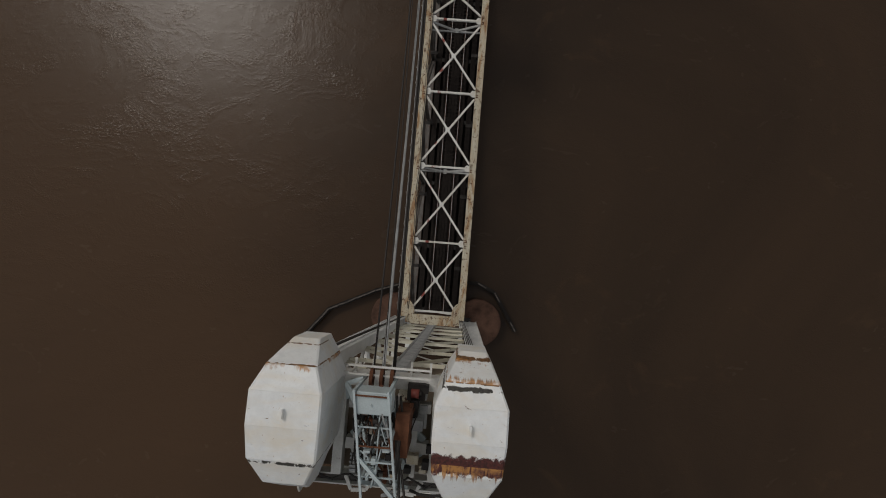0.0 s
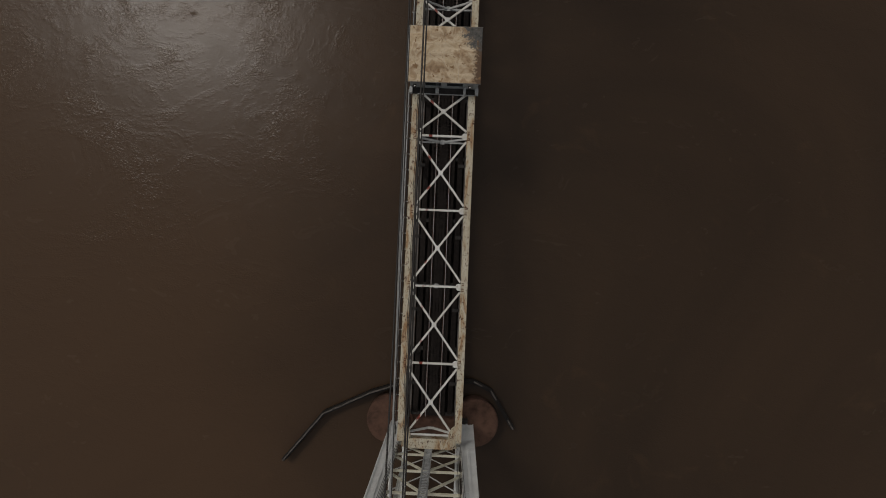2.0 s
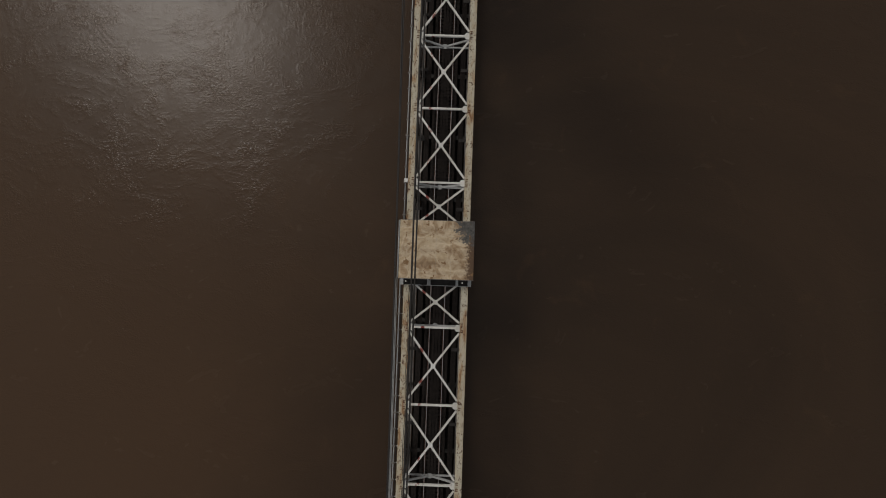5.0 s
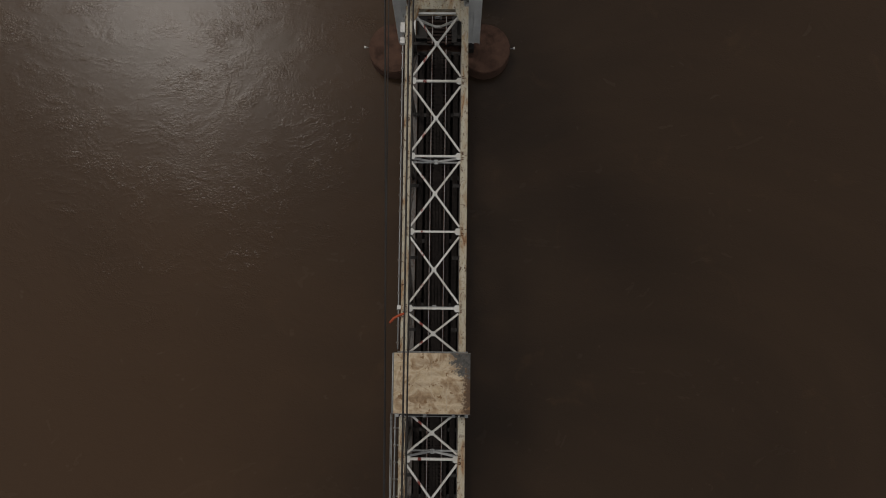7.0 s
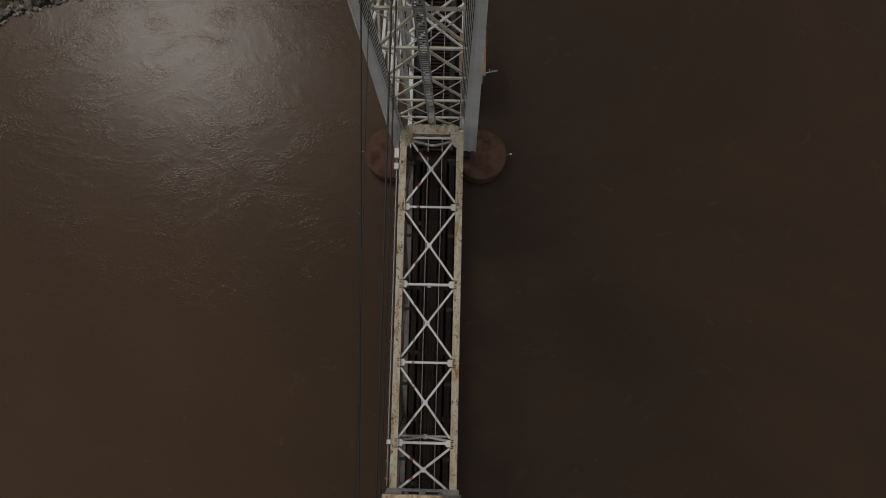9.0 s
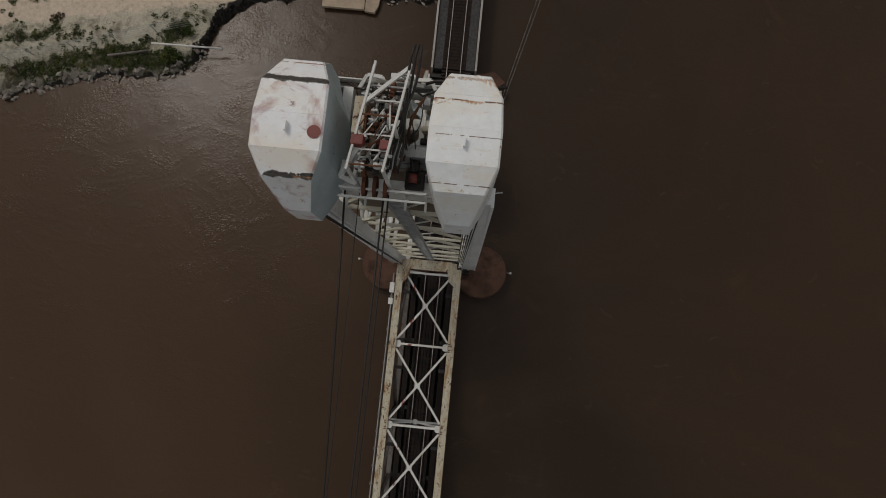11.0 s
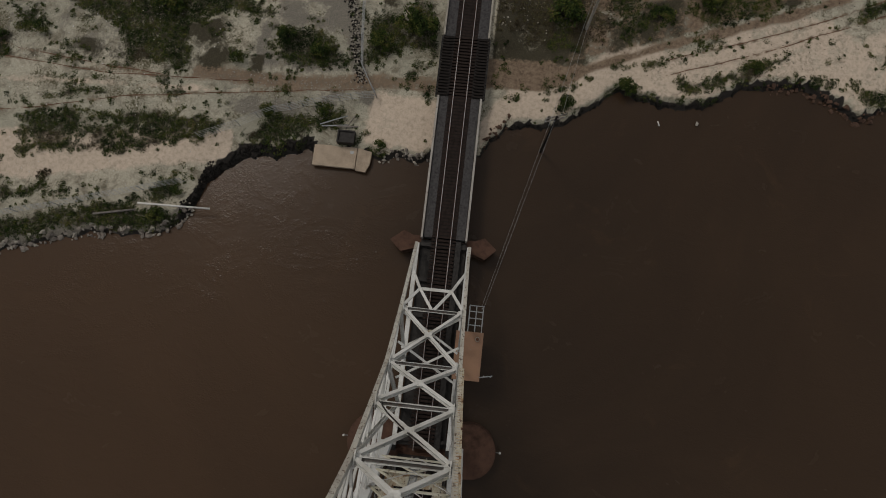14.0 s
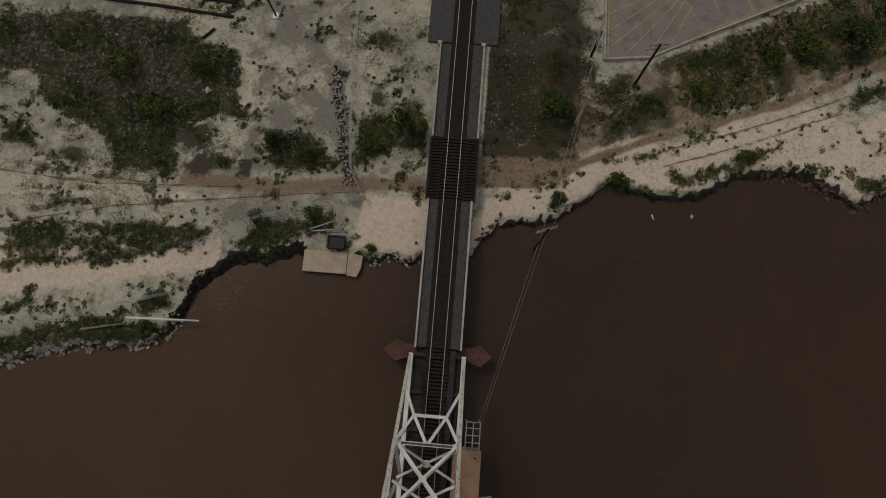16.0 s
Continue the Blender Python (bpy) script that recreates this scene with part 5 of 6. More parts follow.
WEST_ROWS = [(0.6, [(-52.3, 99.6), (-44.6, 101.5), (-32.7, 102.8), (-32.5, 101.8), (-44.4, 100.5), (-52.1, 98.6)]),
    (0.8, [(-51.9, 97.6), (-45.4, 99.1), (-35.4, 99.2), (-26.8, 99.2), (-29.6, 96.3), (-40.3, 93.8), (-50.6, 92.4)]),
    (1.05, [(-26.4, 97.2), (-21.0, 100.3), (-17.8, 101.2), (-13.3, 102.2), (-13.1, 100.5), (-16.3, 99.3), (-20.7, 98.0), (-25.0, 96.3)])]
WEST_EDGE = [(1.05, [(-52.6, 84.5), (-49.0, 85.4), (-42.8, 87.1), (-39.8, 88.1), (-35.8, 87.7), (-30.7, 87.8), (-30.2, 86.6), (-36.0, 85.4), (-43.0, 85.0), (-48.5, 83.5), (-52.0, 82.1)]),
    (0.95, [(-34.1, 90.2), (-31.9, 90.7), (-31.2, 89.5), (-33.5, 88.8)]),
    (0.95, [(-9.7, 98.1), (-7.5, 97.5), (-8.0, 96.2), (-9.4, 96.3)]),
    (0.95, [(-4.8, 105.9), (-2.7, 106.0), (-2.5, 103.0), (-3.7, 103.3)])]
EAST_BRUSH = [(0.95, [(3.6, 122.6), (12.4, 124.4), (16.2, 123.1), (18.0, 119.6), (16.8, 114.4), (12.9, 112.4), (7.6, 112.4), (4.8, 113.6), (3.3, 117.1)]),
    (0.45, [(2.9, 133.8), (16.9, 134.7), (15.8, 124.6), (3.6, 122.6)]),
    (0.62, [(16.2, 121.6), (20.0, 119.7), (19.3, 116.8), (24.6, 117.1), (24.6, 114.3), (18.8, 113.2), (16.7, 116.6)])]
EAST_HILL = [(1.15, [(25.9, 123.1), (32.0, 126.8), (39.6, 131.5), (53.4, 136.3), (54.0, 127.2), (46.0, 125.1), (41.3, 123.8), (39.4, 125.9), (36.0, 124.5), (37.2, 121.3), (35.2, 118.8), (29.2, 117.5), (26.6, 118.7)])]
EAST_ROWS = [(0.65, [(20.1, 111.7), (27.3, 113.8), (27.6, 112.8), (20.8, 111.1)]),
    (0.8, [(25.3, 110.2), (29.8, 110.9), (33.1, 113.2), (38.3, 115.0), (38.9, 113.8), (34.4, 111.5), (29.2, 109.1), (24.7, 108.4)]),
    (0.6, [(39.0, 116.4), (49.8, 122.5), (50.2, 121.7), (40.3, 115.7)]),
    (0.75, [(6.6, 106.7), (13.7, 108.3), (14.0, 107.6), (6.9, 106.1)])]
EAST_EDGE = [(1.05, [(17.2, 108.2), (19.2, 109.2), (21.1, 107.8), (20.2, 106.4), (17.6, 106.7)]),
    (0.95, [(27.6, 107.3), (30.5, 108.7), (29.9, 106.7), (27.9, 106.3)]),
    (0.85, [(40.1, 112.0), (44.0, 111.6), (43.2, 110.2), (40.7, 110.5)]),
    (0.8, [(46.4, 110.5), (50.3, 111.5), (50.1, 109.0), (47.0, 108.9)]),
    (0.9, [(11.3, 105.9), (13.1, 106.7), (13.6, 104.8), (11.9, 104.3)]),
    (0.8, [(3.7, 105.7), (6.9, 106.6), (7.0, 104.7), (5.4, 105.2)])]


def poly_reach(x, y, outline):
    """How far inside an outline a place lies; negative outside."""
    inside, best = False, 99.0
    for (ax, ay), (bx, by) in zip(outline, outline[1:] + outline[:1]):
        if (ay > y) != (by > y) and x < ax + (bx - ax) * (y - ay) / (by - ay):
            inside = not inside
        dx, dy = bx - ax, by - ay
        s = max(0.0, min(1.0, ((x - ax) * dx + (y - ay) * dy) / (dx * dx + dy * dy + 1e-9)))
        best = min(best, math.hypot(x - ax - dx * s, y - ay - dy * s))
    return best if inside else -best


WEST = [(c, o, min(p[0] for p in o) - 2, max(p[0] for p in o) + 2, min(p[1] for p in o) - 2, max(p[1] for p in o) + 2) for c, o in WEST_FIELD + WEST_BUSHES + WEST_ROWS + WEST_EDGE]
EAST = [(c, o, min(p[0] for p in o) - 2, max(p[0] for p in o) + 2, min(p[1] for p in o) - 2, max(p[1] for p in o) + 2) for c, o in EAST_BRUSH + EAST_HILL + EAST_ROWS + EAST_EDGE]


def patch_value(x, y, patches):
    best = 0.0
    for cover, outline, x0, x1, y0, y1 in patches:
        if x0 < x < x1 and y0 < y < y1:
            best = max(best, cover * max(0.0, min(1.0, 0.62 + poly_reach(x, y, outline) / 1.6)))
    return best


def scrub_cover(x, y):
    if y < shore_rough(x) + 0.3 or abs(x) < 3.4:
        return 0.0
    v = patch_value(x, y, WEST if x < 0 else EAST)
    n = 0.52 + 0.85 * noise.noise((x * 0.22, y * 0.30, 4.0)) + 0.75 * noise.noise((x * 0.75, y * 0.95, 9.0)) + 0.5 * noise.noise((x * 1.9, y * 1.9, 14.0))
    v = max(v, 0.27 if y < 112 or x < -24 else 0.22) - (0.22 if -11.5 < x < -2.5 and y < 105 else 0.08) * clean_sand(x, y)
    return max(0.0, min(1.0, (v * 1.3 - n * 0.85) * 2.4))


def line_distance(x, y, line):
    best = 99.0
    for (ax, ay), (bx, by) in zip(line, line[1:]):
        dx, dy = bx - ax, by - ay
        s = max(0.0, min(1.0, ((x - ax) * dx + (y - ay) * dy) / (dx * dx + dy * dy)))
        best = min(best, math.hypot(x - ax - dx * s, y - ay - dy * s))
    return best


CREEK = [(2.5, 108.3), (8, 108.7), (12, 109), (18, 111.8), (24, 114.3), (32, 117.2), (41, 120.6), (52, 126), (70, 134)]
ROAD_WEST = [(-2.5, 106.2), (-9, 106.0), (-13, 105.6), (-18, 105.3), (-24, 105.0), (-31, 104.9)]
RUTS = [[(-70, 107.5), (-54, 105.8), (-43.4, 104.6), (-34, 104.0), (-28.4, 104.2), (-22, 104.9)], [(-70, 105.5), (-53.7, 104.4), (-41.2, 103.6), (-25, 104.5)],
        [(-70, 95.5), (-52.2, 98.0), (-39.2, 100.9), (-23.6, 103.4), (-10.4, 105.0)], [(24, 110.6), (33, 113.6), (42, 117.5), (52, 121.5), (66, 127)], [(24, 112.4), (33, 115.5), (43, 119.5), (54, 124.5)]]
RUBBLE = [(-15.0, 120.2), (-14.6, 117), (-13.8, 114.5), (-13.0, 109.5), (-11.7, 105.6)]


def soils(x, y):
    """Litter under scrub, brown mud, grey rubble, black wet bank."""
    d = y - shore_rough(x)
    n1, n2 = noise.noise((x * 0.35, y * 0.35, 20.0)), noise.noise((x * 1.4, y * 1.4, 21.0))
    litter = 0.72 * scrub_cover(x, y) if d > 0 else 0.0
    if 3.2 < x < 17 and 108.6 < y < 170:
        edge = max(0.0, min(1.0, (y - 108.6 + 1.2 * n1) / 2.0, (17 - x + 2.0 * n1) / 3.5))
        litter = max(litter, (0.92 + 0.45 * n1) * edge)
    hillside = 0.0
    if x > 12:
        foot, top = 109.6 + (x - 12) * 0.39, 120.5 + (x - 14) * 0.5
        hillside = max(0.0, min(1.0, (y - foot) / 1.2, (top - y) / 2.5))
        litter = max(litter, (0.68 + 0.8 * n1 + 0.35 * n2) * hillside)
    if -10.5 < x < -2.6 and 113 < y < 126:
        litter = max(litter, 0.42 + 0.7 * n1 + 0.3 * n2)
    if -36 < x < -25.5 and 104.8 < y < 113:
        litter = max(litter, (0.62 + 0.8 * n1 + 0.35 * n2) * max(0.0, min(1.0, (x + 36) / 2, (-25.5 - x) / 2.5, (113 - y) / 2)))
    if x < -24 and 104.8 < y < 107.8:
        litter = max(litter, 0.4 + 0.8 * n1)
    creek = line_distance(x, y, CREEK)
    mud = max(0.0, 1 - max(0.0, creek - (0.15 + 0.4 * n1 + 1.3 * max(0.0, min(1.0, (14.5 - x) / 4.5)))) / 0.9)
    mud = max(mud, max(0.0, 1 - max(0.0, line_distance(x, y, ROAD_WEST) - 0.6 + 0.5 * n1) / 0.9) * 0.75)
    mud = max(mud, (0.55 - 0.5 * n1 + 0.3 * n2) * hillside)
    for line in RUTS:
        r = line_distance(x, y, line)
        mud = max(mud, max(0.0, 1 - r / 0.6) * 0.7)
        litter = max(litter, max(0.0, 1 - r / 0.34) * (0.75 + 0.5 * n1))
    near_rubble = line_distance(x, y, RUBBLE)
    litter = max(litter, max(0.0, 1 - near_rubble / 1.1) * (0.55 + 0.6 * n2))
    grey = max(0.0, 1 - max(0.0, near_rubble - 0.5) / 0.9)
    if -27 < x < -12 and y > 104:
        edge = max(0.0, min(1.0, (x + 27) / 3.0 + 0.5 * n1, (-12.5 - x) / 1.5, (y - 104) / 4.0))
        grey = max(grey, (0.62 + 0.6 * n1 + 0.3 * n2) * edge)
    if -28 < x < -10 and 100.5 < y < 104.6:
        grey = max(grey, 0.5 + 0.7 * n1 + 0.4 * n2)
    if x < -40 and y > 105:
        grey = max(grey, 0.5 + 0.6 * n1 + 0.3 * n2)
    if x < -29.5:
        grey = max(grey, 1 - max(0.0, d - 1.4) / 0.8)
    wide = 1.7 if -31 < x < -16 else (0.5 if x < -29.5 else (1.1 if 30 < x < 48 else 0.75))
    wet = max(0.0, min(1.0, (wide + 0.8 * n2 - d) / 0.4))
    return [max(0.0, min(1.0, v)) for v in (litter, mud, grey, wet)]


def clean_sand(x, y):
    """Where the sand lies washed and bare, warm in colour."""
    d = y - shore_rough(x)
    n1 = noise.noise((x * 0.3, y * 0.3, 40.0))
    v = 0.0
    if -11.5 < x < -2.5:
        v = min(1.0, (d - 0.8) / 0.6, (105.3 - y) / 1.2, (x + 11.5) / 1.5)
    elif x < -26:
        v = min(1.0, (y - 89 - 0.2 * (x + 50)) / 1.5, (97.0 + 0.10 * (x + 46) - y) / 1.5)
        v = max(v, 0.8 - abs(y - 102.2 - 0.05 * (x + 45)) / 1.0)
    elif x > 2.9:
        v = min(1.0, (d - 0.6) / 0.7, (4.8 + 0.13 * x - d) / 1.5)
    if x > 22:
        v *= 0.8
    return max(0.0, min(1.0, v + 0.35 * n1 + 0.25 * noise.noise((x * 1.1, y * 1.1, 41.0))))


def paint_ground(ob):
    me = ob.data
    layer = me.color_attributes.new("soil", "FLOAT_COLOR", "POINT")
    bare = me.color_attributes.new("bare_sand", "FLOAT_COLOR", "POINT")
    for k, v in enumerate(me.vertices):
        x, y = v.co.x, v.co.y
        if -75 < x < 75 and 76 < y < 150:
            layer.data[k].color = soils(x, y)
            c = clean_sand(x, y)
            bare.data[k].color = (c, c, c, 1)
        else:
            layer.data[k].color = (0.5, 0, 0, 0)


def finish_sand():
    t = SAND.node_tree
    b = t.nodes["Principled BSDF"]
    base = b.inputs["Base Color"].links[0].from_socket
    at = t.nodes.new("ShaderNodeVertexColor")
    at.layer_name = "soil"
    sep = t.nodes.new("ShaderNodeSeparateColor")
    t.links.new(at.outputs["Color"], sep.inputs[0])
    v = world_coords(t)
    fine = noise_tex(t, v, 2.2, 7.0, 0.7, 0.4)
    tiny = noise_tex(t, v, 9.0, 6.0, 0.7)

    def ragged(src, lo=0.42, hi=0.62):
        s = mix(t, 0.55, src, fine, "LINEAR_LIGHT")
        return step(t, s, lo, hi)
    clean = t.nodes.new("ShaderNodeVertexColor")
    clean.layer_name = "bare_sand"
    base = mix(t, ragged(clean.outputs["Color"], 0.40, 0.80), base, ramp(t, fine, [(0.3, (0.38, 0.31, 0.235)), (0.5, (0.53, 0.435, 0.34)), (0.7, (0.62, 0.515, 0.405))]))
    col = mix(t, ragged(sep.outputs[2], 0.45, 0.75), base, ramp(t, tiny, [(0.3, (0.085, 0.078, 0.066)), (0.55, (0.20, 0.18, 0.145)), (0.75, (0.34, 0.31, 0.26))]))
    col = mix(t, ragged(sep.outputs[0], 0.40, 0.75), col, ramp(t, tiny, [(0.3, (0.016, 0.014, 0.007)), (0.5, (0.040, 0.034, 0.018)), (0.64, (0.080, 0.066, 0.038)), (0.8, (0.20, 0.17, 0.12))]))
    col = mix(t, ragged(sep.outputs[1], 0.40, 0.75), col, ramp(t, fine, [(0.3, (0.085, 0.057, 0.037)), (0.5, (0.180, 0.128, 0.085)), (0.75, (0.30, 0.225, 0.155))]))
    col = mix(t, ragged(at.outputs["Alpha"], 0.40, 0.60), col, ramp(t, fine, [(0.3, (0.006, 0.005, 0.004)), (0.7, (0.026, 0.021, 0.016))]))
    t.links.new(col, b.inputs["Base Color"])


paint_ground(ground)
finish_sand()


def leaf_material(name, stops):
    m, t, b = nodes_of(name)
    g = t.nodes.new("ShaderNodeNewGeometry")
    n = step(t, noise_tex(t, world_coords(t), 0.32, 6.0, 0.68, 0.8), 0.30, 0.70)
    s = mix(t, 0.62, g.outputs["Random Per Island"], n)
    t.links.new(ramp(t, s, stops), b.inputs["Base Color"])
    b.inputs["Roughness"].default_value = 0.9
    b.inputs["Specular IOR Level"].default_value = 0.15
    return m


SCRUB = leaf_material("mixed_scrub_leaf", [(0.20, (0.008, 0.014, 0.004)), (0.40, (0.020, 0.036, 0.007)), (0.54, (0.042, 0.062, 0.012)), (0.70, (0.090, 0.094, 0.022)), (0.88, (0.15, 0.125, 0.05))])
DRY = leaf_material("dry_brush_leaf", [(0.22, (0.020, 0.016, 0.009)), (0.40, (0.050, 0.038, 0.020)), (0.54, (0.085, 0.062, 0.034)), (0.68, (0.070, 0.072, 0.022)), (0.84, (0.16, 0.13, 0.075))])


def leaf_mesh(name, points, rng, material, leaves, size, spread, height):
    """Many small folded leaves round each point, as one mesh."""
    verts, faces = [], []
    for px, py, pz, s in points:
        for _ in range(leaves):
            a, r = rng.uniform(0, 2 * math.pi), spread * s * math.sqrt(rng.random())
            c = Vector((px + r * math.cos(a), py + r * math.sin(a), pz + height * s * rng.random() ** 1.5 * (1 - 0.5 * r / (spread * s + 1e-6))))
            turn = Euler((rng.uniform(-0.9, 0.9), rng.uniform(-0.9, 0.9), rng.uniform(0, 6.28))).to_matrix()
            w, l = size * rng.uniform(0.5, 1.1), size * rng.uniform(0.9, 1.9)
            k = len(verts)
            for q in ((-w / 2, 0, 0), (0, -l * 0.5, -0.02), (w / 2, 0, 0), (0, l * 0.5, 0.03)):
                verts.append(c + turn @ Vector(q))
            faces.append((k, k + 1, k + 2, k + 3))
    me = bpy.data.meshes.new(name)
    me.from_pydata(verts, [], faces)
    me.materials.append(material)
    return me


def scatter_scrub():
    rng = random.Random(11)
    green, dry = [], []
    y = 83.0
    while y < 137:
        x = -66.0
        while x < 68:
            px, py = x + rng.uniform(-0.25, 0.25), y + rng.uniform(-0.25, 0.25)
            x += 0.44
            if 16.9 < px < 60 and py > 123.2 + max(0, (px - 22.7)) * 0.5:
                continue
            c = scrub_cover(px, py)
            if rng.random() < c * 0.95:
                brown = (3 < px < 17 and py > 112 and noise.noise((px * 0.22, py * 0.22, 35)) > -0.22) or (-60 < px < -30 and py > 115 and noise.noise((px * 0.2, py * 0.25, 31)) > -0.2) or noise.noise((px * 0.3, py * 0.3, 33)) > 0.45
                (dry if brown else green).append((px, py, ground_height(px, py) - 0.03, rng.uniform(0.6, 1.35) * (0.42 + 0.58 * c)))
        y += 0.44
    a = tagged(new("scrub", leaf_mesh("scrub", green, rng, SCRUB, 40, 0.115, 0.42, 0.40)), "low dark green scrub growing in patches on sand", "scrub", kind="stuff")
    b = tagged(new("dry_brush", leaf_mesh("dry_brush", dry, rng, DRY, 30, 0.10, 0.40, 0.36)), "low brown and olive dry brush on the bank", "brush", kind="stuff")


scatter_scrub()


def build_bush(variant):
    rng = random.Random(40 + variant)
    bush = thing("bush", "rounded green bush on the sandy bank", "bush", "bushes")
    pts = []
    for k in range(16):
        a, r = rng.uniform(0, 6.28), 0.75 * math.sqrt(rng.random())
        pts.append((r * math.cos(a), r * math.sin(a), 0.25 + 0.75 * (1 - r) * rng.uniform(0.5, 1.1), rng.uniform(0.7, 1.2)))
    crown = new("crown", leaf_mesh("crown", pts, rng, SCRUB, 46, 0.12, 0.36, 0.36))
    crown.parent = bush
    bm = bmesh.new()
    for k in range(5):
        a = 2 * math.pi * k / 5 + rng.random()
        tube_bm([(0, 0, -0.15), (0.18 * math.cos(a), 0.18 * math.sin(a), 0.3), (0.5 * math.cos(a), 0.5 * math.sin(a), 0.75)], 0.03, 5, bm)
    part("stem", bm, TIE_WOOD, bush)
    return bush


def plant_bushes():
    spots = [(11.4, 116.3, 2.3), (-6.8, 113.6, 1.9), (-4.6, 112.4, 1.6), (-9.8, 111.0, 1.6), (-21.3, 110.2, 1.4), (-17.2, 109.2, 1.3), (-36, 113, 2.0), (-41, 118.5, 2.2),
             (-31, 118.5, 1.7), (19.6, 108.7, 1.3), (12.4, 105.7, 1.1), (41, 126.6, 2.2), (46.5, 128.2, 2.4), (28.5, 120.2, 1.7), (23, 117.6, 1.5), (34.6, 112.6, 1.0),
             (-33.2, 87.2, 1.2), (-31.3, 90.4, 0.8), (-22.5, 101.0, 1.1), (-15.8, 102.0, 1.1), (-8.7, 98.3, 0.8), (52, 125, 2.0), (-26.8, 107.0, 1.0), (-51, 108.5, 1.1), (36.5, 124.6, 1.8), (-55.6, 107.2, 0.9)]
    kinds = [build_bush(k) for k in range(3)]
    for k, (x, y, s) in enumerate(spots):
        m = pose(x, y, ground_height(x, y) - 0.05, 0, 0, 57 * k) @ Matrix.Scale(s, 4)
        if k < 3:
            kinds[k].matrix_basis = m
        else:
            ob = copy_thing(kinds[k % 3], pose(0, 0, 0))
            ob.matrix_basis = m


plant_bushes()


# ---- rocks ----
def rock_mesh(seed, material=None):
    bm = bmesh.new()
    bmesh.ops.create_icosphere(bm, subdivisions=1, radius=1.0)
    for v in bm.verts:
        v.co *= 0.7 + 0.9 * noise.noise(v.co * 1.6 + Vector((seed * 7.1, 0, 0)))
        v.co.z *= 0.65
    return mesh_of("boulder", bm, material or (ROCK if seed % 3 else CONCRETE))


ROCKS = [rock_mesh(k) for k in range(6)]
RED_ROCKS = [rock_mesh(k + 6, RED_ROCK) for k in range(6)]


def lay_boulders(x0, x1, count, off0, off1, seed, label, small=0.18, large=0.5, kinds=ROCKS):
    rng = random.Random(seed)
    for k in range(count):
        x = rng.uniform(x0, x1)
        y = shore_rough(x) + rng.uniform(off0, off1)
        s = rng.uniform(small, large) * (0.7 + 0.6 * rng.random())
        ob = tagged(new("boulder", kinds[rng.randrange(6)]), label, "boulder", "riprap boulders")
        ob.matrix_basis = pose(x, y, max(0.0, ground_height(x, y)) + 0.18 * s, rng.uniform(-20, 20), rng.uniform(-20, 20), rng.uniform(0, 360)) @ Matrix.Scale(s, 4)


lay_boulders(-56, -29.6, 140, -0.5, 0.9, 3, "angular grey riprap boulder at the water's edge")
lay_boulders(-9.0, -3.0, 40, -0.3, 0.9, 4, "angular grey riprap boulder at the water's edge", 0.15, 0.38)
lay_boulders(2.9, 6.0, 30, 0.0, 1.6, 5, "dark stone in the eroded bank", 0.12, 0.3, RED_ROCKS)
lay_boulders(36, 51, 70, -0.7, 0.6, 6, "reddish brown boulder at the water's edge", 0.15, 0.42, RED_ROCKS)


def rubble(name, seed, count, place, small, large, material, label, category):
    """Loose stones too many to count, as one mesh."""
    rng = random.Random(seed)
    verts, faces = [], []
    for _ in range(count):
        x, y = place(rng)
        s = rng.uniform(small, large)
        z = ground_height(x, y)
        k = len(verts)
        a = rng.uniform(0, 6.28)
        for dx, dy, dz in ((-1, -0.7, -0.4), (1, -0.8, -0.4), (0.9, 0.8, -0.4), (-0.8, 0.9, -0.4), (-0.5, -0.4, 0.5), (0.6, -0.3, 0.6), (0.4, 0.5, 0.45), (-0.5, 0.4, 0.6)):
            ux, uy = dx * math.cos(a) - dy * math.sin(a), dx * math.sin(a) + dy * math.cos(a)
            verts.append((x + ux * s * rng.uniform(0.7, 1.2), y + uy * s * rng.uniform(0.7, 1.2), z + s * dz))
        for f in ((0, 1, 5, 4), (1, 2, 6, 5), (2, 3, 7, 6), (3, 0, 4, 7), (4, 5, 6, 7)):
            faces.append(tuple(k + j for j in f))
    me = bpy.data.meshes.new(name)
    me.from_pydata(verts, [], faces)
    me.materials.append(material)
    return tagged(new(name, me), label, category, kind="stuff")


def along_rubble(rng):
    k = rng.randrange(len(RUBBLE) - 1)
    (ax, ay), (bx, by) = RUBBLE[k], RUBBLE[k + 1]
    s = rng.random()
    return ax + (bx - ax) * s + rng.gauss(0, 0.35), ay + (by - ay) * s + rng.gauss(0, 0.2)


rubble("rubble_heap", 21, 260, along_rubble, 0.05, 0.20, CONCRETE, "line of broken concrete rubble beside the fence", "rubble")
rubble("rubble_heap", 31, 520, along_rubble, 0.06, 0.19, DARK_BANK, "black broken clods lying along the rubble line", "rubble")
rubble("gravel_scatter", 22, 500, lambda r: (r.uniform(-28, -12), r.uniform(100.5, 106)), 0.03, 0.12, CONCRETE, "scattered grey stones on the sand", "stones")
rubble("bank_stones", 23, 110, lambda r: (r.uniform(3.2, 9.5), r.uniform(113, 127)), 0.04, 0.14, CONCRETE, "pale stones strewn in the brush", "stones")
rubble("sand_litter", 24, 260, lambda r: (r.uniform(-56, -24), r.uniform(89, 124)), 0.03, 0.10, WHITE_PLASTIC, "small pale litter on the ground", "litter")
rubble("twigs", 25, 300, lambda r: (r.uniform(15, 52), r.uniform(110, 124)), 0.03, 0.09, TIE_WOOD, "dark twigs and tufts on the sand", "twigs")
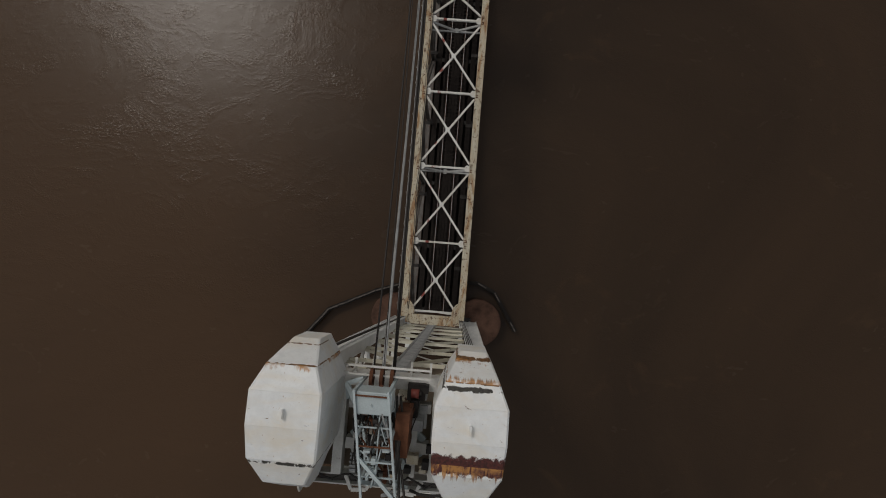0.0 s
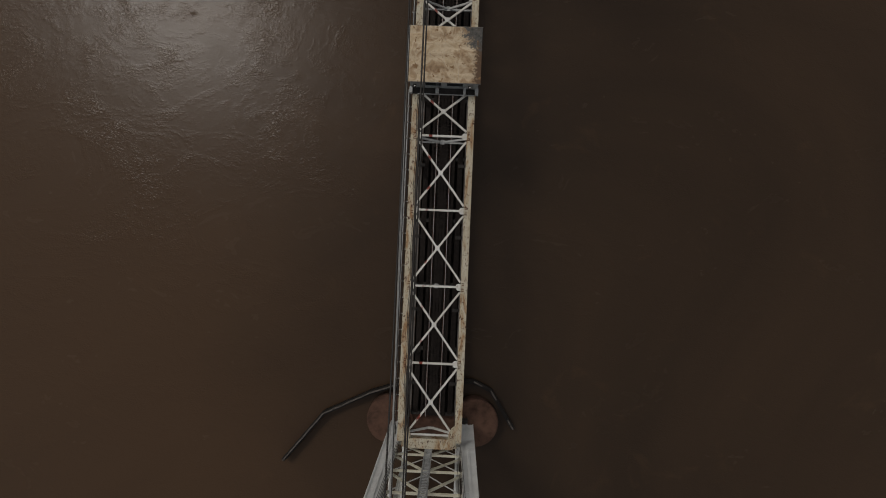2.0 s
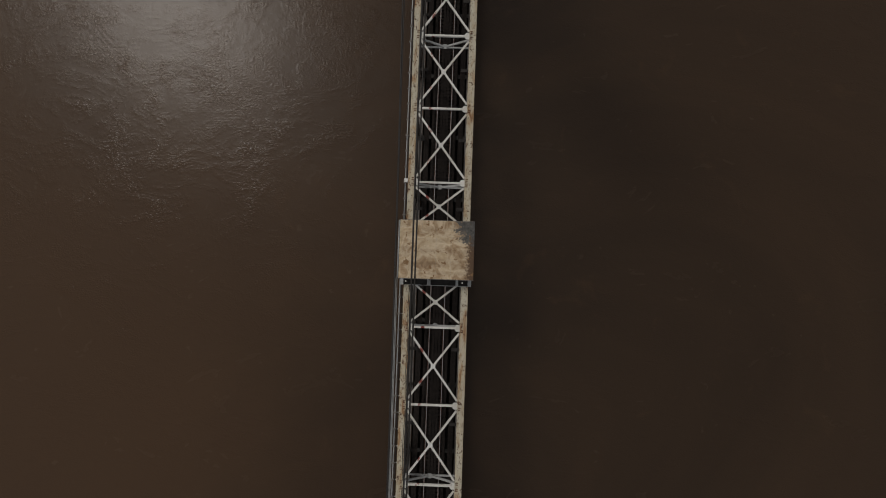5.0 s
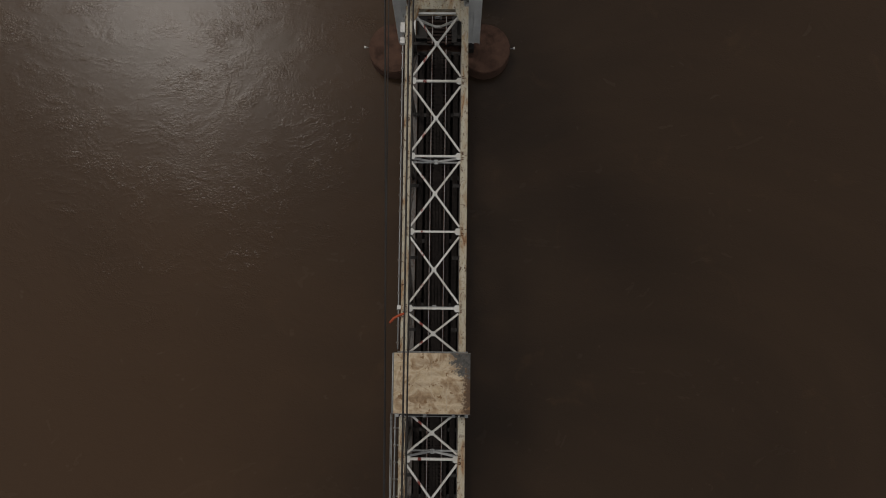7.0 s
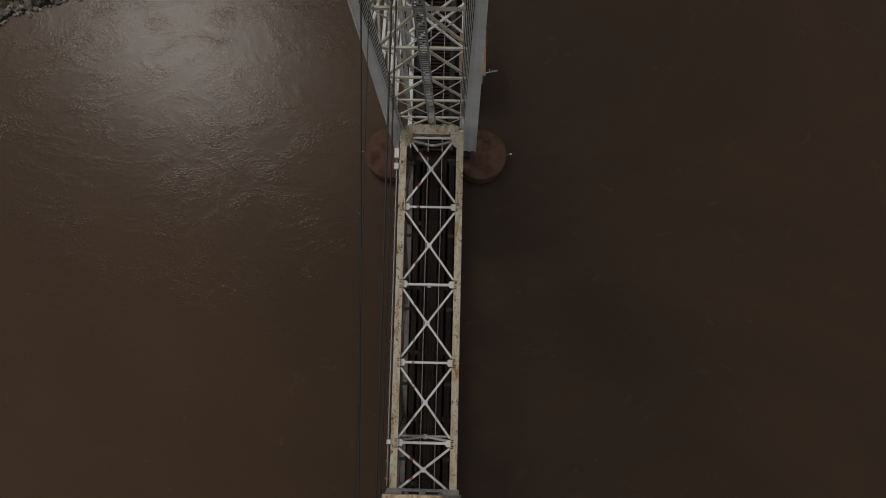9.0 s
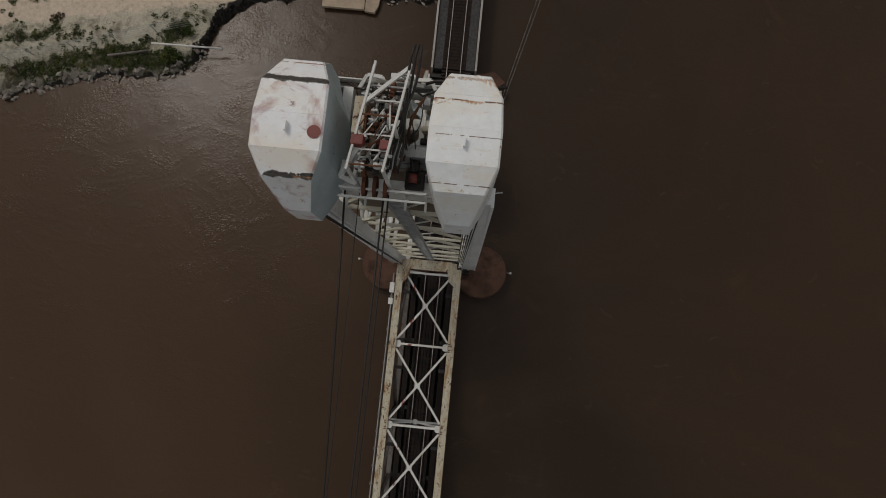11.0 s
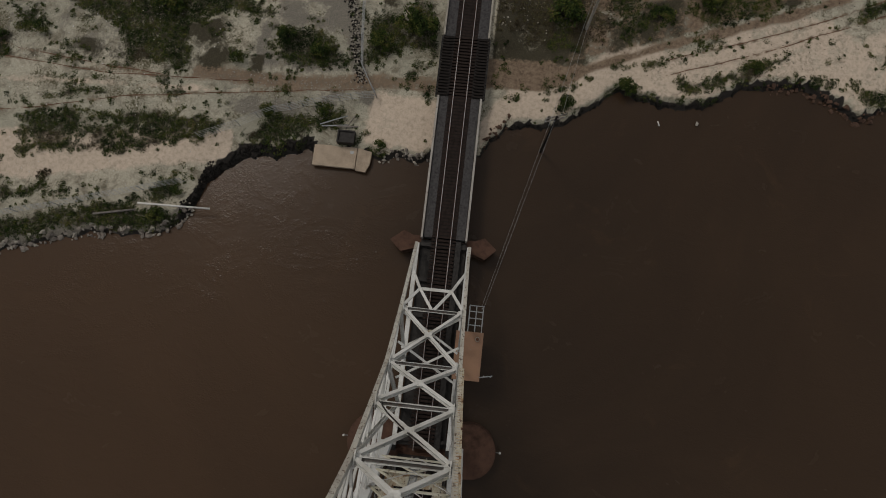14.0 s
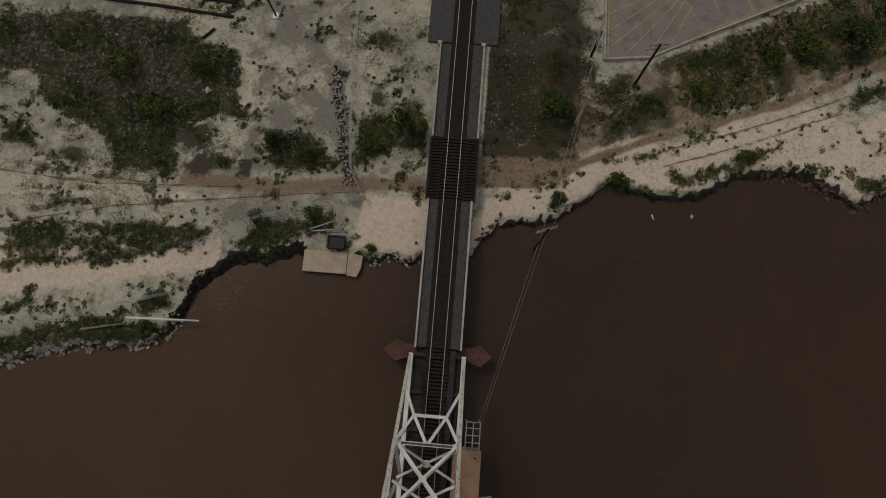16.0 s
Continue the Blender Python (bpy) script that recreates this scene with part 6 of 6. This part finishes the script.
def on_bank(x0, x1, lo, hi):
    def place(r):
        x = r.uniform(x0, x1)
        return x, shore_rough(x) + r.uniform(lo, hi)
    return place


rubble("mud_clods", 27, 300, on_bank(-30.8, -27.8, -0.3, 2.2), 0.05, 0.20, DARK_BANK, "black clods of wet mud on the eroded bank", "mud")
rubble("mud_clods", 28, 420, on_bank(-28.0, -16.6, -0.3, 1.3), 0.05, 0.20, DARK_BANK, "black clods of wet mud on the eroded bank", "mud")
rubble("mud_clods", 29, 420, on_bank(2.9, 52, -0.2, 0.45), 0.08, 0.24, DARK_BANK, "black clods of wet mud on the eroded bank", "mud")
rubble("stone_pile", 26, 300, lambda r: (-5.6 + r.gauss(0, 0.9), 124.4 + r.gauss(0, 0.9)), 0.04, 0.13, CONCRETE, "pale heap of gravel beside the track", "gravel heap")


# ---- things on the bank ----
def ground_line(line, lift, n=10):
    out = []
    for (ax, ay), (bx, by) in zip(line, line[1:]):
        for k in range(n):
            x, y = ax + (bx - ax) * k / n, ay + (by - ay) * k / n
            x, y = x + 0.15 * noise.noise((x * 0.3, y * 0.3, 50)), y + 0.25 * noise.noise((x * 0.25, y * 0.25, 51))
            out.append((x, y, ground_height(x, y) + lift))
    x, y = line[-1]
    return out + [(x, y, ground_height(x, y) + lift)]


for line in RUTS:
    tagged(part("buried_pipe", tube_bm([(x, y, z + 0.05 * noise.noise((x * 0.45, y * 0.45, 60))) for x, y, z in ground_line(line, -0.045)], 0.065, 6), RUST_STEEL), "rusty half-buried pipeline along the bank", "pipe", "buried pipes")


def build_fence(line, label):
    fence = thing("chain_link_fence", label, "fence")
    pts = ground_line(line, 0.0, 4)
    for k, (x, y, z) in enumerate(pts):
        part("post", tube_bm([(x, y, z - 0.2), (x, y, z + 1.7)], 0.04, 6), GALVANISED, fence)
    for h in (0.15, 0.55, 0.95, 1.35, 1.68):
        part("wire", tube_bm([(x, y, z + h) for x, y, z in pts], 0.022, 5), GALVANISED, fence)
    return fence


build_fence([(-13.3, 133), (-13.0, 120.5), (-12.0, 107.5), (-9.9, 104.2)], "grey chain-link fence beside a rubble line")
build_fence([(-9.9, 104.2), (-15.5, 103.0), (-21.2, 101.2), (-29.6, 96.9)], "sagging grey chain-link fence on the bank")
build_fence([(-30.6, 91.4), (-49.3, 85.9), (-60, 82.8)], "low grey chain-link fence above the riprap")


SLAB_TAN = plain("tan_sandy_concrete", (0.42, 0.335, 0.25), 0.9, 0.0, 0.25, 0.8)


def build_slab():
    slab = thing("concrete_landing", "pale concrete landing slab jutting over the water", "landing")
    part("slab", add_box(bmesh.new(), (-16.4, 95.25, 0.3), (-11.35, 97.8, 0.7), 0.04), SLAB_TAN, slab)
    part("broken_slab", prism_bm([(-11.3, 95.1), (-10.1, 95.0), (-9.7, 96.0), (-9.6, 97.5), (-11.3, 97.8)], 0.25, 0.6), SLAB_TAN, slab)
    for x in (-15.8, -13.6, -11.7, -10.3):
        part("pile", tube_bm([(x, 95.6, -2.5), (x, 95.6, 0.24)], 0.2, 10), TIE_WOOD, slab)
        part("pile", tube_bm([(x, 97.2, -2.5), (x, 97.2, 0.24)], 0.2, 10), TIE_WOOD, slab)
    block("hatch", (-12.1, 97.0, 0.704), (-11.7, 97.35, 0.73), GALVANISED, slab)
    return slab


build_slab()


def build_sump():
    sump = thing("sump_box", "open dark concrete sump behind the landing", "sump")
    x0, x1, y0, y1 = -13.7, -11.7, 98.0, 99.5
    for lo, hi in (((x0, y0, 0.5), (x0 + 0.15, y1, 1.7)), ((x1 - 0.15, y0, 0.5), (x1, y1, 1.7)), ((x0 + 0.15, y0, 0.5), (x1 - 0.15, y0 + 0.15, 1.7)), ((x0 + 0.15, y1 - 0.15, 0.5), (x1 - 0.15, y1, 1.7))):
        block("wall", lo, hi, DARK_STEEL, sump)
    block("cover", (x0 + 0.15, y0 + 0.15, 1.45), (x1 - 0.15, y1 - 0.15, 1.5), DARK_STEEL, sump, "black sunken cover")
    bar("beam", (x0 - 0.2, y1 + 0.3, 1.75), (x1 + 0.3, y1 + 0.5, 1.75), 0.18, 0.15, CAP_WOOD, sump)
    return sump


build_sump()


def lay_pole(name, a, b, r, material, label, category):
    bm = tube_bm([a, tuple((p + q) / 2 for p, q in zip(a, b)), b], r, 8)
    return tagged(part(name, bm, material), label, category)


def on_ground(x, y, lift=0.08):
    return (x, y, max(0.15, ground_height(x, y)) + lift)


lay_pole("white_pole", (-35.2, 88.3, 1.75), (-27.1, 88.6, 1.25), 0.11, WHITE_PLASTIC, "long white pole lying out over the water", "pole")
lay_pole("driftwood_log", on_ground(-40.4, 86.6, 0.35), on_ground(-35.7, 87.6, 0.35), 0.12, CAP_WOOD, "bleached log lying in the scrub", "log")
lay_pole("timber", on_ground(-16.0, 100.1, 0.3), on_ground(-12.9, 101.4, 0.35), 0.08, GALVANISED, "grey pipe lying across the bank", "pipe")
lay_pole("timber", on_ground(-15.8, 99.9, 0.3), on_ground(-12.6, 100.3, 0.35), 0.08, GALVANISED, "grey pipe lying across the bank", "pipe")
lay_pole("timber", on_ground(-12.9, 99.8, 0.4), on_ground(-12.0, 101.5, 0.4), 0.07, CAP_WOOD, "weathered timber leaning by the sump", "timber")
lay_pole("timber", on_ground(-32.1, 123.0, 0.15), on_ground(-30.8, 124.4, 0.15), 0.16, TIE_WOOD, "dark timber baulk on the ground", "timber")
lay_pole("floating_bottle", (23.6, 105.1, 0.02), (23.8, 104.5, 0.02), 0.07, WHITE_PLASTIC, "small white bottle afloat by the bank", "bottle")
for x, y, s, lab in ((-30.1, 116.1, 0.6, "pale boulder in dark scrub"), (-24.0, 121.0, 0.35, "grey stone on the gravel"), (28.2, 105.2, 0.35, "reddish stone off the bank")):
    ob = tagged(new("boulder", ROCKS[0]), lab, "boulder")
    ob.matrix_basis = pose(x, y, max(0.0, ground_height(x, y)) + 0.2, 0, 0, 40) @ Matrix.Scale(s, 4)

# a tumbled heap of brush on the open sand
heap = tagged(new("brush_heap", leaf_mesh("brush_heap", [(-47.4, 90.5, ground_height(-47.4, 90.5), 1.3), (-46.8, 90.9, ground_height(-46.8, 90.9), 1.0)], random.Random(3), DRY, 90, 0.16, 0.5, 0.4)),
              "tangled grey brush heap on open sand", "brush heap")


def build_tyre():
    bm = bmesh.new()
    rings = []
    for k in range(20):
        a = 2 * math.pi * k / 20
        rings.append([bm.verts.new(((0.34 + 0.11 * math.cos(b)) * math.cos(a), (0.34 + 0.11 * math.cos(b)) * math.sin(a), 0.10 * math.sin(b))) for b in [math.pi * j / 4 for j in range(8)]])
    for k in range(20):
        for j in range(8):
            bm.faces.new((rings[k][j], rings[(k + 1) % 20][j], rings[(k + 1) % 20][(j + 1) % 8], rings[k][(j + 1) % 8]))
    ob = tagged(part("tyre", bm, DARK_STEEL), "old black tyre lying on the gravel", "tyre")
    ob.matrix_basis = pose(-16.6, 125.4, ground_height(-16.6, 125.4) + 0.1)


build_tyre()


def build_sleepers():
    """Two long timber edges of a loading track at the top of the bank."""
    for y0, y1 in ((127.7, 126.2), (129.6, 128.2)):
        tr = thing("timber_edging", "long dark timber edging on pale ground", "timber edging", "timber edgings")
        n = 7
        for k in range(n):
            xa, xb = -46 + 17.3 * k / n, -46 + 17.3 * (k + 1) / n - 0.08
            ya, yb = y0 + (y1 - y0) * k / n, y0 + (y1 - y0) * (k + 1) / n
            bar("baulk", (xa, ya, ground_height(xa, ya) + 0.12), (xb, yb, ground_height(xb, yb) + 0.12), 0.3, 0.3, TIE_WOOD, tr)


build_sleepers()


# ---- parking lot ----
LOT_Z = 2.06
lot = tagged(part("parking_lot", prism_bm([(17.2, 123.6), (22.6, 124.2), (28.1, 127.1), (41.2, 133.6), (60, 142), (60, 175), (17.2, 175)], 1.2, LOT_Z), ASPHALT),
             "worn grey asphalt parking lot with yellow bays", "parking lot", kind="structure")
kerb = thing("lot_kerb", "pale concrete kerb round the parking lot", "kerb")
for a, b in (((17.1, 123.5), (22.6, 124.1)), ((22.6, 124.1), (28.1, 127.0)), ((28.1, 127.0), (41.2, 133.5)), ((17.1, 123.5), (17.1, 150))):
    bar("kerb_stone", (*a, LOT_Z - 0.2), (*b, LOT_Z - 0.2), 0.22, 0.50, CONCRETE, kerb)
bay_lines = thing("bay_marking", "worn yellow painted bay lines on asphalt", "road marking")
for a, b in (((17.6, 129.5), (21.9, 132.1)), ((17.7, 127.3), (24.0, 132.4)), ((17.9, 125.2), (25.2, 132.2)), ((19.6, 124.2), (26.0, 132.0)), ((22.4, 124.4), (27.0, 132.4)), ((25.0, 126.0), (27.6, 131.2)),
             ((26.4, 132.6), (29.1, 127.9)), ((29.5, 133.5), (31.6, 129.4)), ((33.2, 135), (35.0, 131.0)), ((37.0, 136.5), (38.6, 132.8)), ((28.4, 127.5), (41.0, 133.8)), ((17.6, 132.2), (26.4, 132.9)), ((17.5, 124.0), (17.5, 134))):
    bar("line", (*a, LOT_Z + 0.006), (*b, LOT_Z + 0.006), 0.10, 0.012, YELLOW_LINE, bay_lines)


def build_car():
    car = thing("parked_car", "silver car parked in the asphalt lot", "car")
    bm = bmesh.new()
    secs = [(-2.2, 0.74, 0.35, 0.62), (-2.0, 0.86, 0.22, 0.80), (-1.2, 0.90, 0.20, 0.92), (1.3, 0.90, 0.20, 0.90), (2.0, 0.86, 0.22, 0.78), (2.25, 0.70, 0.35, 0.62)]
    rings = []
    for y, w, lo, hi in secs:
        rings.append([bm.verts.new((x, y, z)) for x, z in ((-w, lo), (w, lo), (w, hi - 0.12), (w - 0.1, hi), (-w + 0.1, hi), (-w, hi - 0.12))])
    for ra, rb in zip(rings, rings[1:]):
        for k in range(6):
            bm.faces.new((ra[k], ra[(k + 1) % 6], rb[(k + 1) % 6], rb[k]))
    bm.faces.new(rings[0][::-1])
    bm.faces.new(rings[-1])
    bmesh.ops.recalc_face_normals(bm, faces=bm.faces)
    part("body", bm, CAR_PAINT, car)
    bm = bmesh.new()
    low = [bm.verts.new((x, y, 0.9)) for x, y in ((-0.78, -1.25), (0.78, -1.25), (0.78, 1.7), (-0.78, 1.7))]
    top = [bm.verts.new((x, y, 1.38)) for x, y in ((-0.62, -0.5), (0.62, -0.5), (0.62, 1.1), (-0.62, 1.1))]
    for k in range(4):
        bm.faces.new((low[k], low[(k + 1) % 4], top[(k + 1) % 4], top[k]))
    bm.faces.new(top)
    part("glasshouse", bm, GLASS_DARK, car, "dark windows")
    block("roof", (-0.64, -0.5, 1.384), (0.64, 1.1, 1.43), CAR_PAINT, car, "", 0.02)
    for x in (-0.82, 0.82):
        for y in (-1.35, 1.4):
            wheel = part("wheel", tube_bm([(x - 0.1, y, 0.32), (x + 0.1, y, 0.32)], 0.32, 18), DARK_STEEL, car)
            part("rim", tube_bm([(x - 0.11, y, 0.32), (x + 0.11, y, 0.32)], 0.19, 14), GALVANISED, wheel)
    for x in (-0.6, 0.6):
        block("headlight", (x - 0.16, -2.16, 0.5), (x + 0.16, -2.05, 0.66), WHITE_PLASTIC, car)
    car.matrix_basis = pose(38.4, 135.0, LOT_Z, 0, 0, -28)
    return car


build_car()


# ---- poles and wires ----
def build_utility_pole(x, y, z0, h, label, arms=2, turn=0, material=TIE_WOOD):
    pole = thing("utility_pole", label, "utility pole", "utility poles")
    part("mast", loft(bmesh.new(), ring_points(0.17, 10), (0, 0, 0), (0, 0, h), (0, 1, 0), ring_points(0.11, 10)), material, pole)
    for k in range(arms):
        z = h - 0.35 - 0.8 * k
        bar("crossarm", (-1.1, 0.14, z), (1.1, 0.14, z), 0.11, 0.13, CAP_WOOD, pole)
        for a in (-1.0, -0.5, 0.5, 1.0):
            part("insulator", tube_bm([(a, 0.14, z + 0.06), (a, 0.14, z + 0.24)], 0.045, 6), GALVANISED, pole)
    pole.matrix_basis = pose(x, y, z0, 0, 0, turn)
    return pole


build_utility_pole(20.97, 120.8, ground_height(20.97, 120.8) - 0.1, 8.6, "leaning grey timber utility pole with two crossarms", 2, 10)
build_utility_pole(15.6, 124.0, ground_height(15.6, 124.0) - 0.1, 5.4, "dark timber utility pole hung with cables", 2, 80)
build_utility_pole(10.1, 99.9, -1.0, 11.4, "dark timber utility pole standing in the shallows", 2, 20)
lamp_post = thing("concrete_post", "pale round concrete post in the brush", "post")
part("shaft", loft(bmesh.new(), ring_points(0.2, 12), (14.1, 115.3, 1.4), (14.1, 115.3, 8.2), (0, 1, 0), ring_points(0.15, 12)), CONCRETE, lamp_post)
mast = thing("light_mast", "dark light mast with a white lamp box on gravel", "light mast")
part("shaft", tube_bm([(-23.4, 126.6, 1.4), (-23.4, 126.6, 6.0)], 0.12, 10), DARK_STEEL, mast)
block("base", (-23.8, 126.2, 1.3), (-23.0, 127.0, 1.95), WHITE_PLASTIC, mast, "white painted base", 0.05)

for a, b, sag in (((9.6, 99.8, 9.95), (4.7, 80.5, 6.1), 0.5), ((10.1, 100.1, 9.95), (4.95, 80.5, 6.15), 0.6), ((9.6, 99.8, 10.0), (15.5, 123.2, 6.6), 0.5), ((10.6, 100.0, 10.0), (15.7, 124.9, 6.6), 0.6),
                  ((15.6, 124.9, 6.6), (16.8, 150, 7.5), 0.5), ((20.2, 120.9, 10.0), (21.0, 150, 9.5), 0.6), ((21.9, 121.0, 10.0), (15.7, 124.2, 6.6), 0.3)):
    rope("overhead_wire", a, b, sag, 0.011, "thin overhead wire strung between poles", "wire", "overhead wires", GALVANISED)
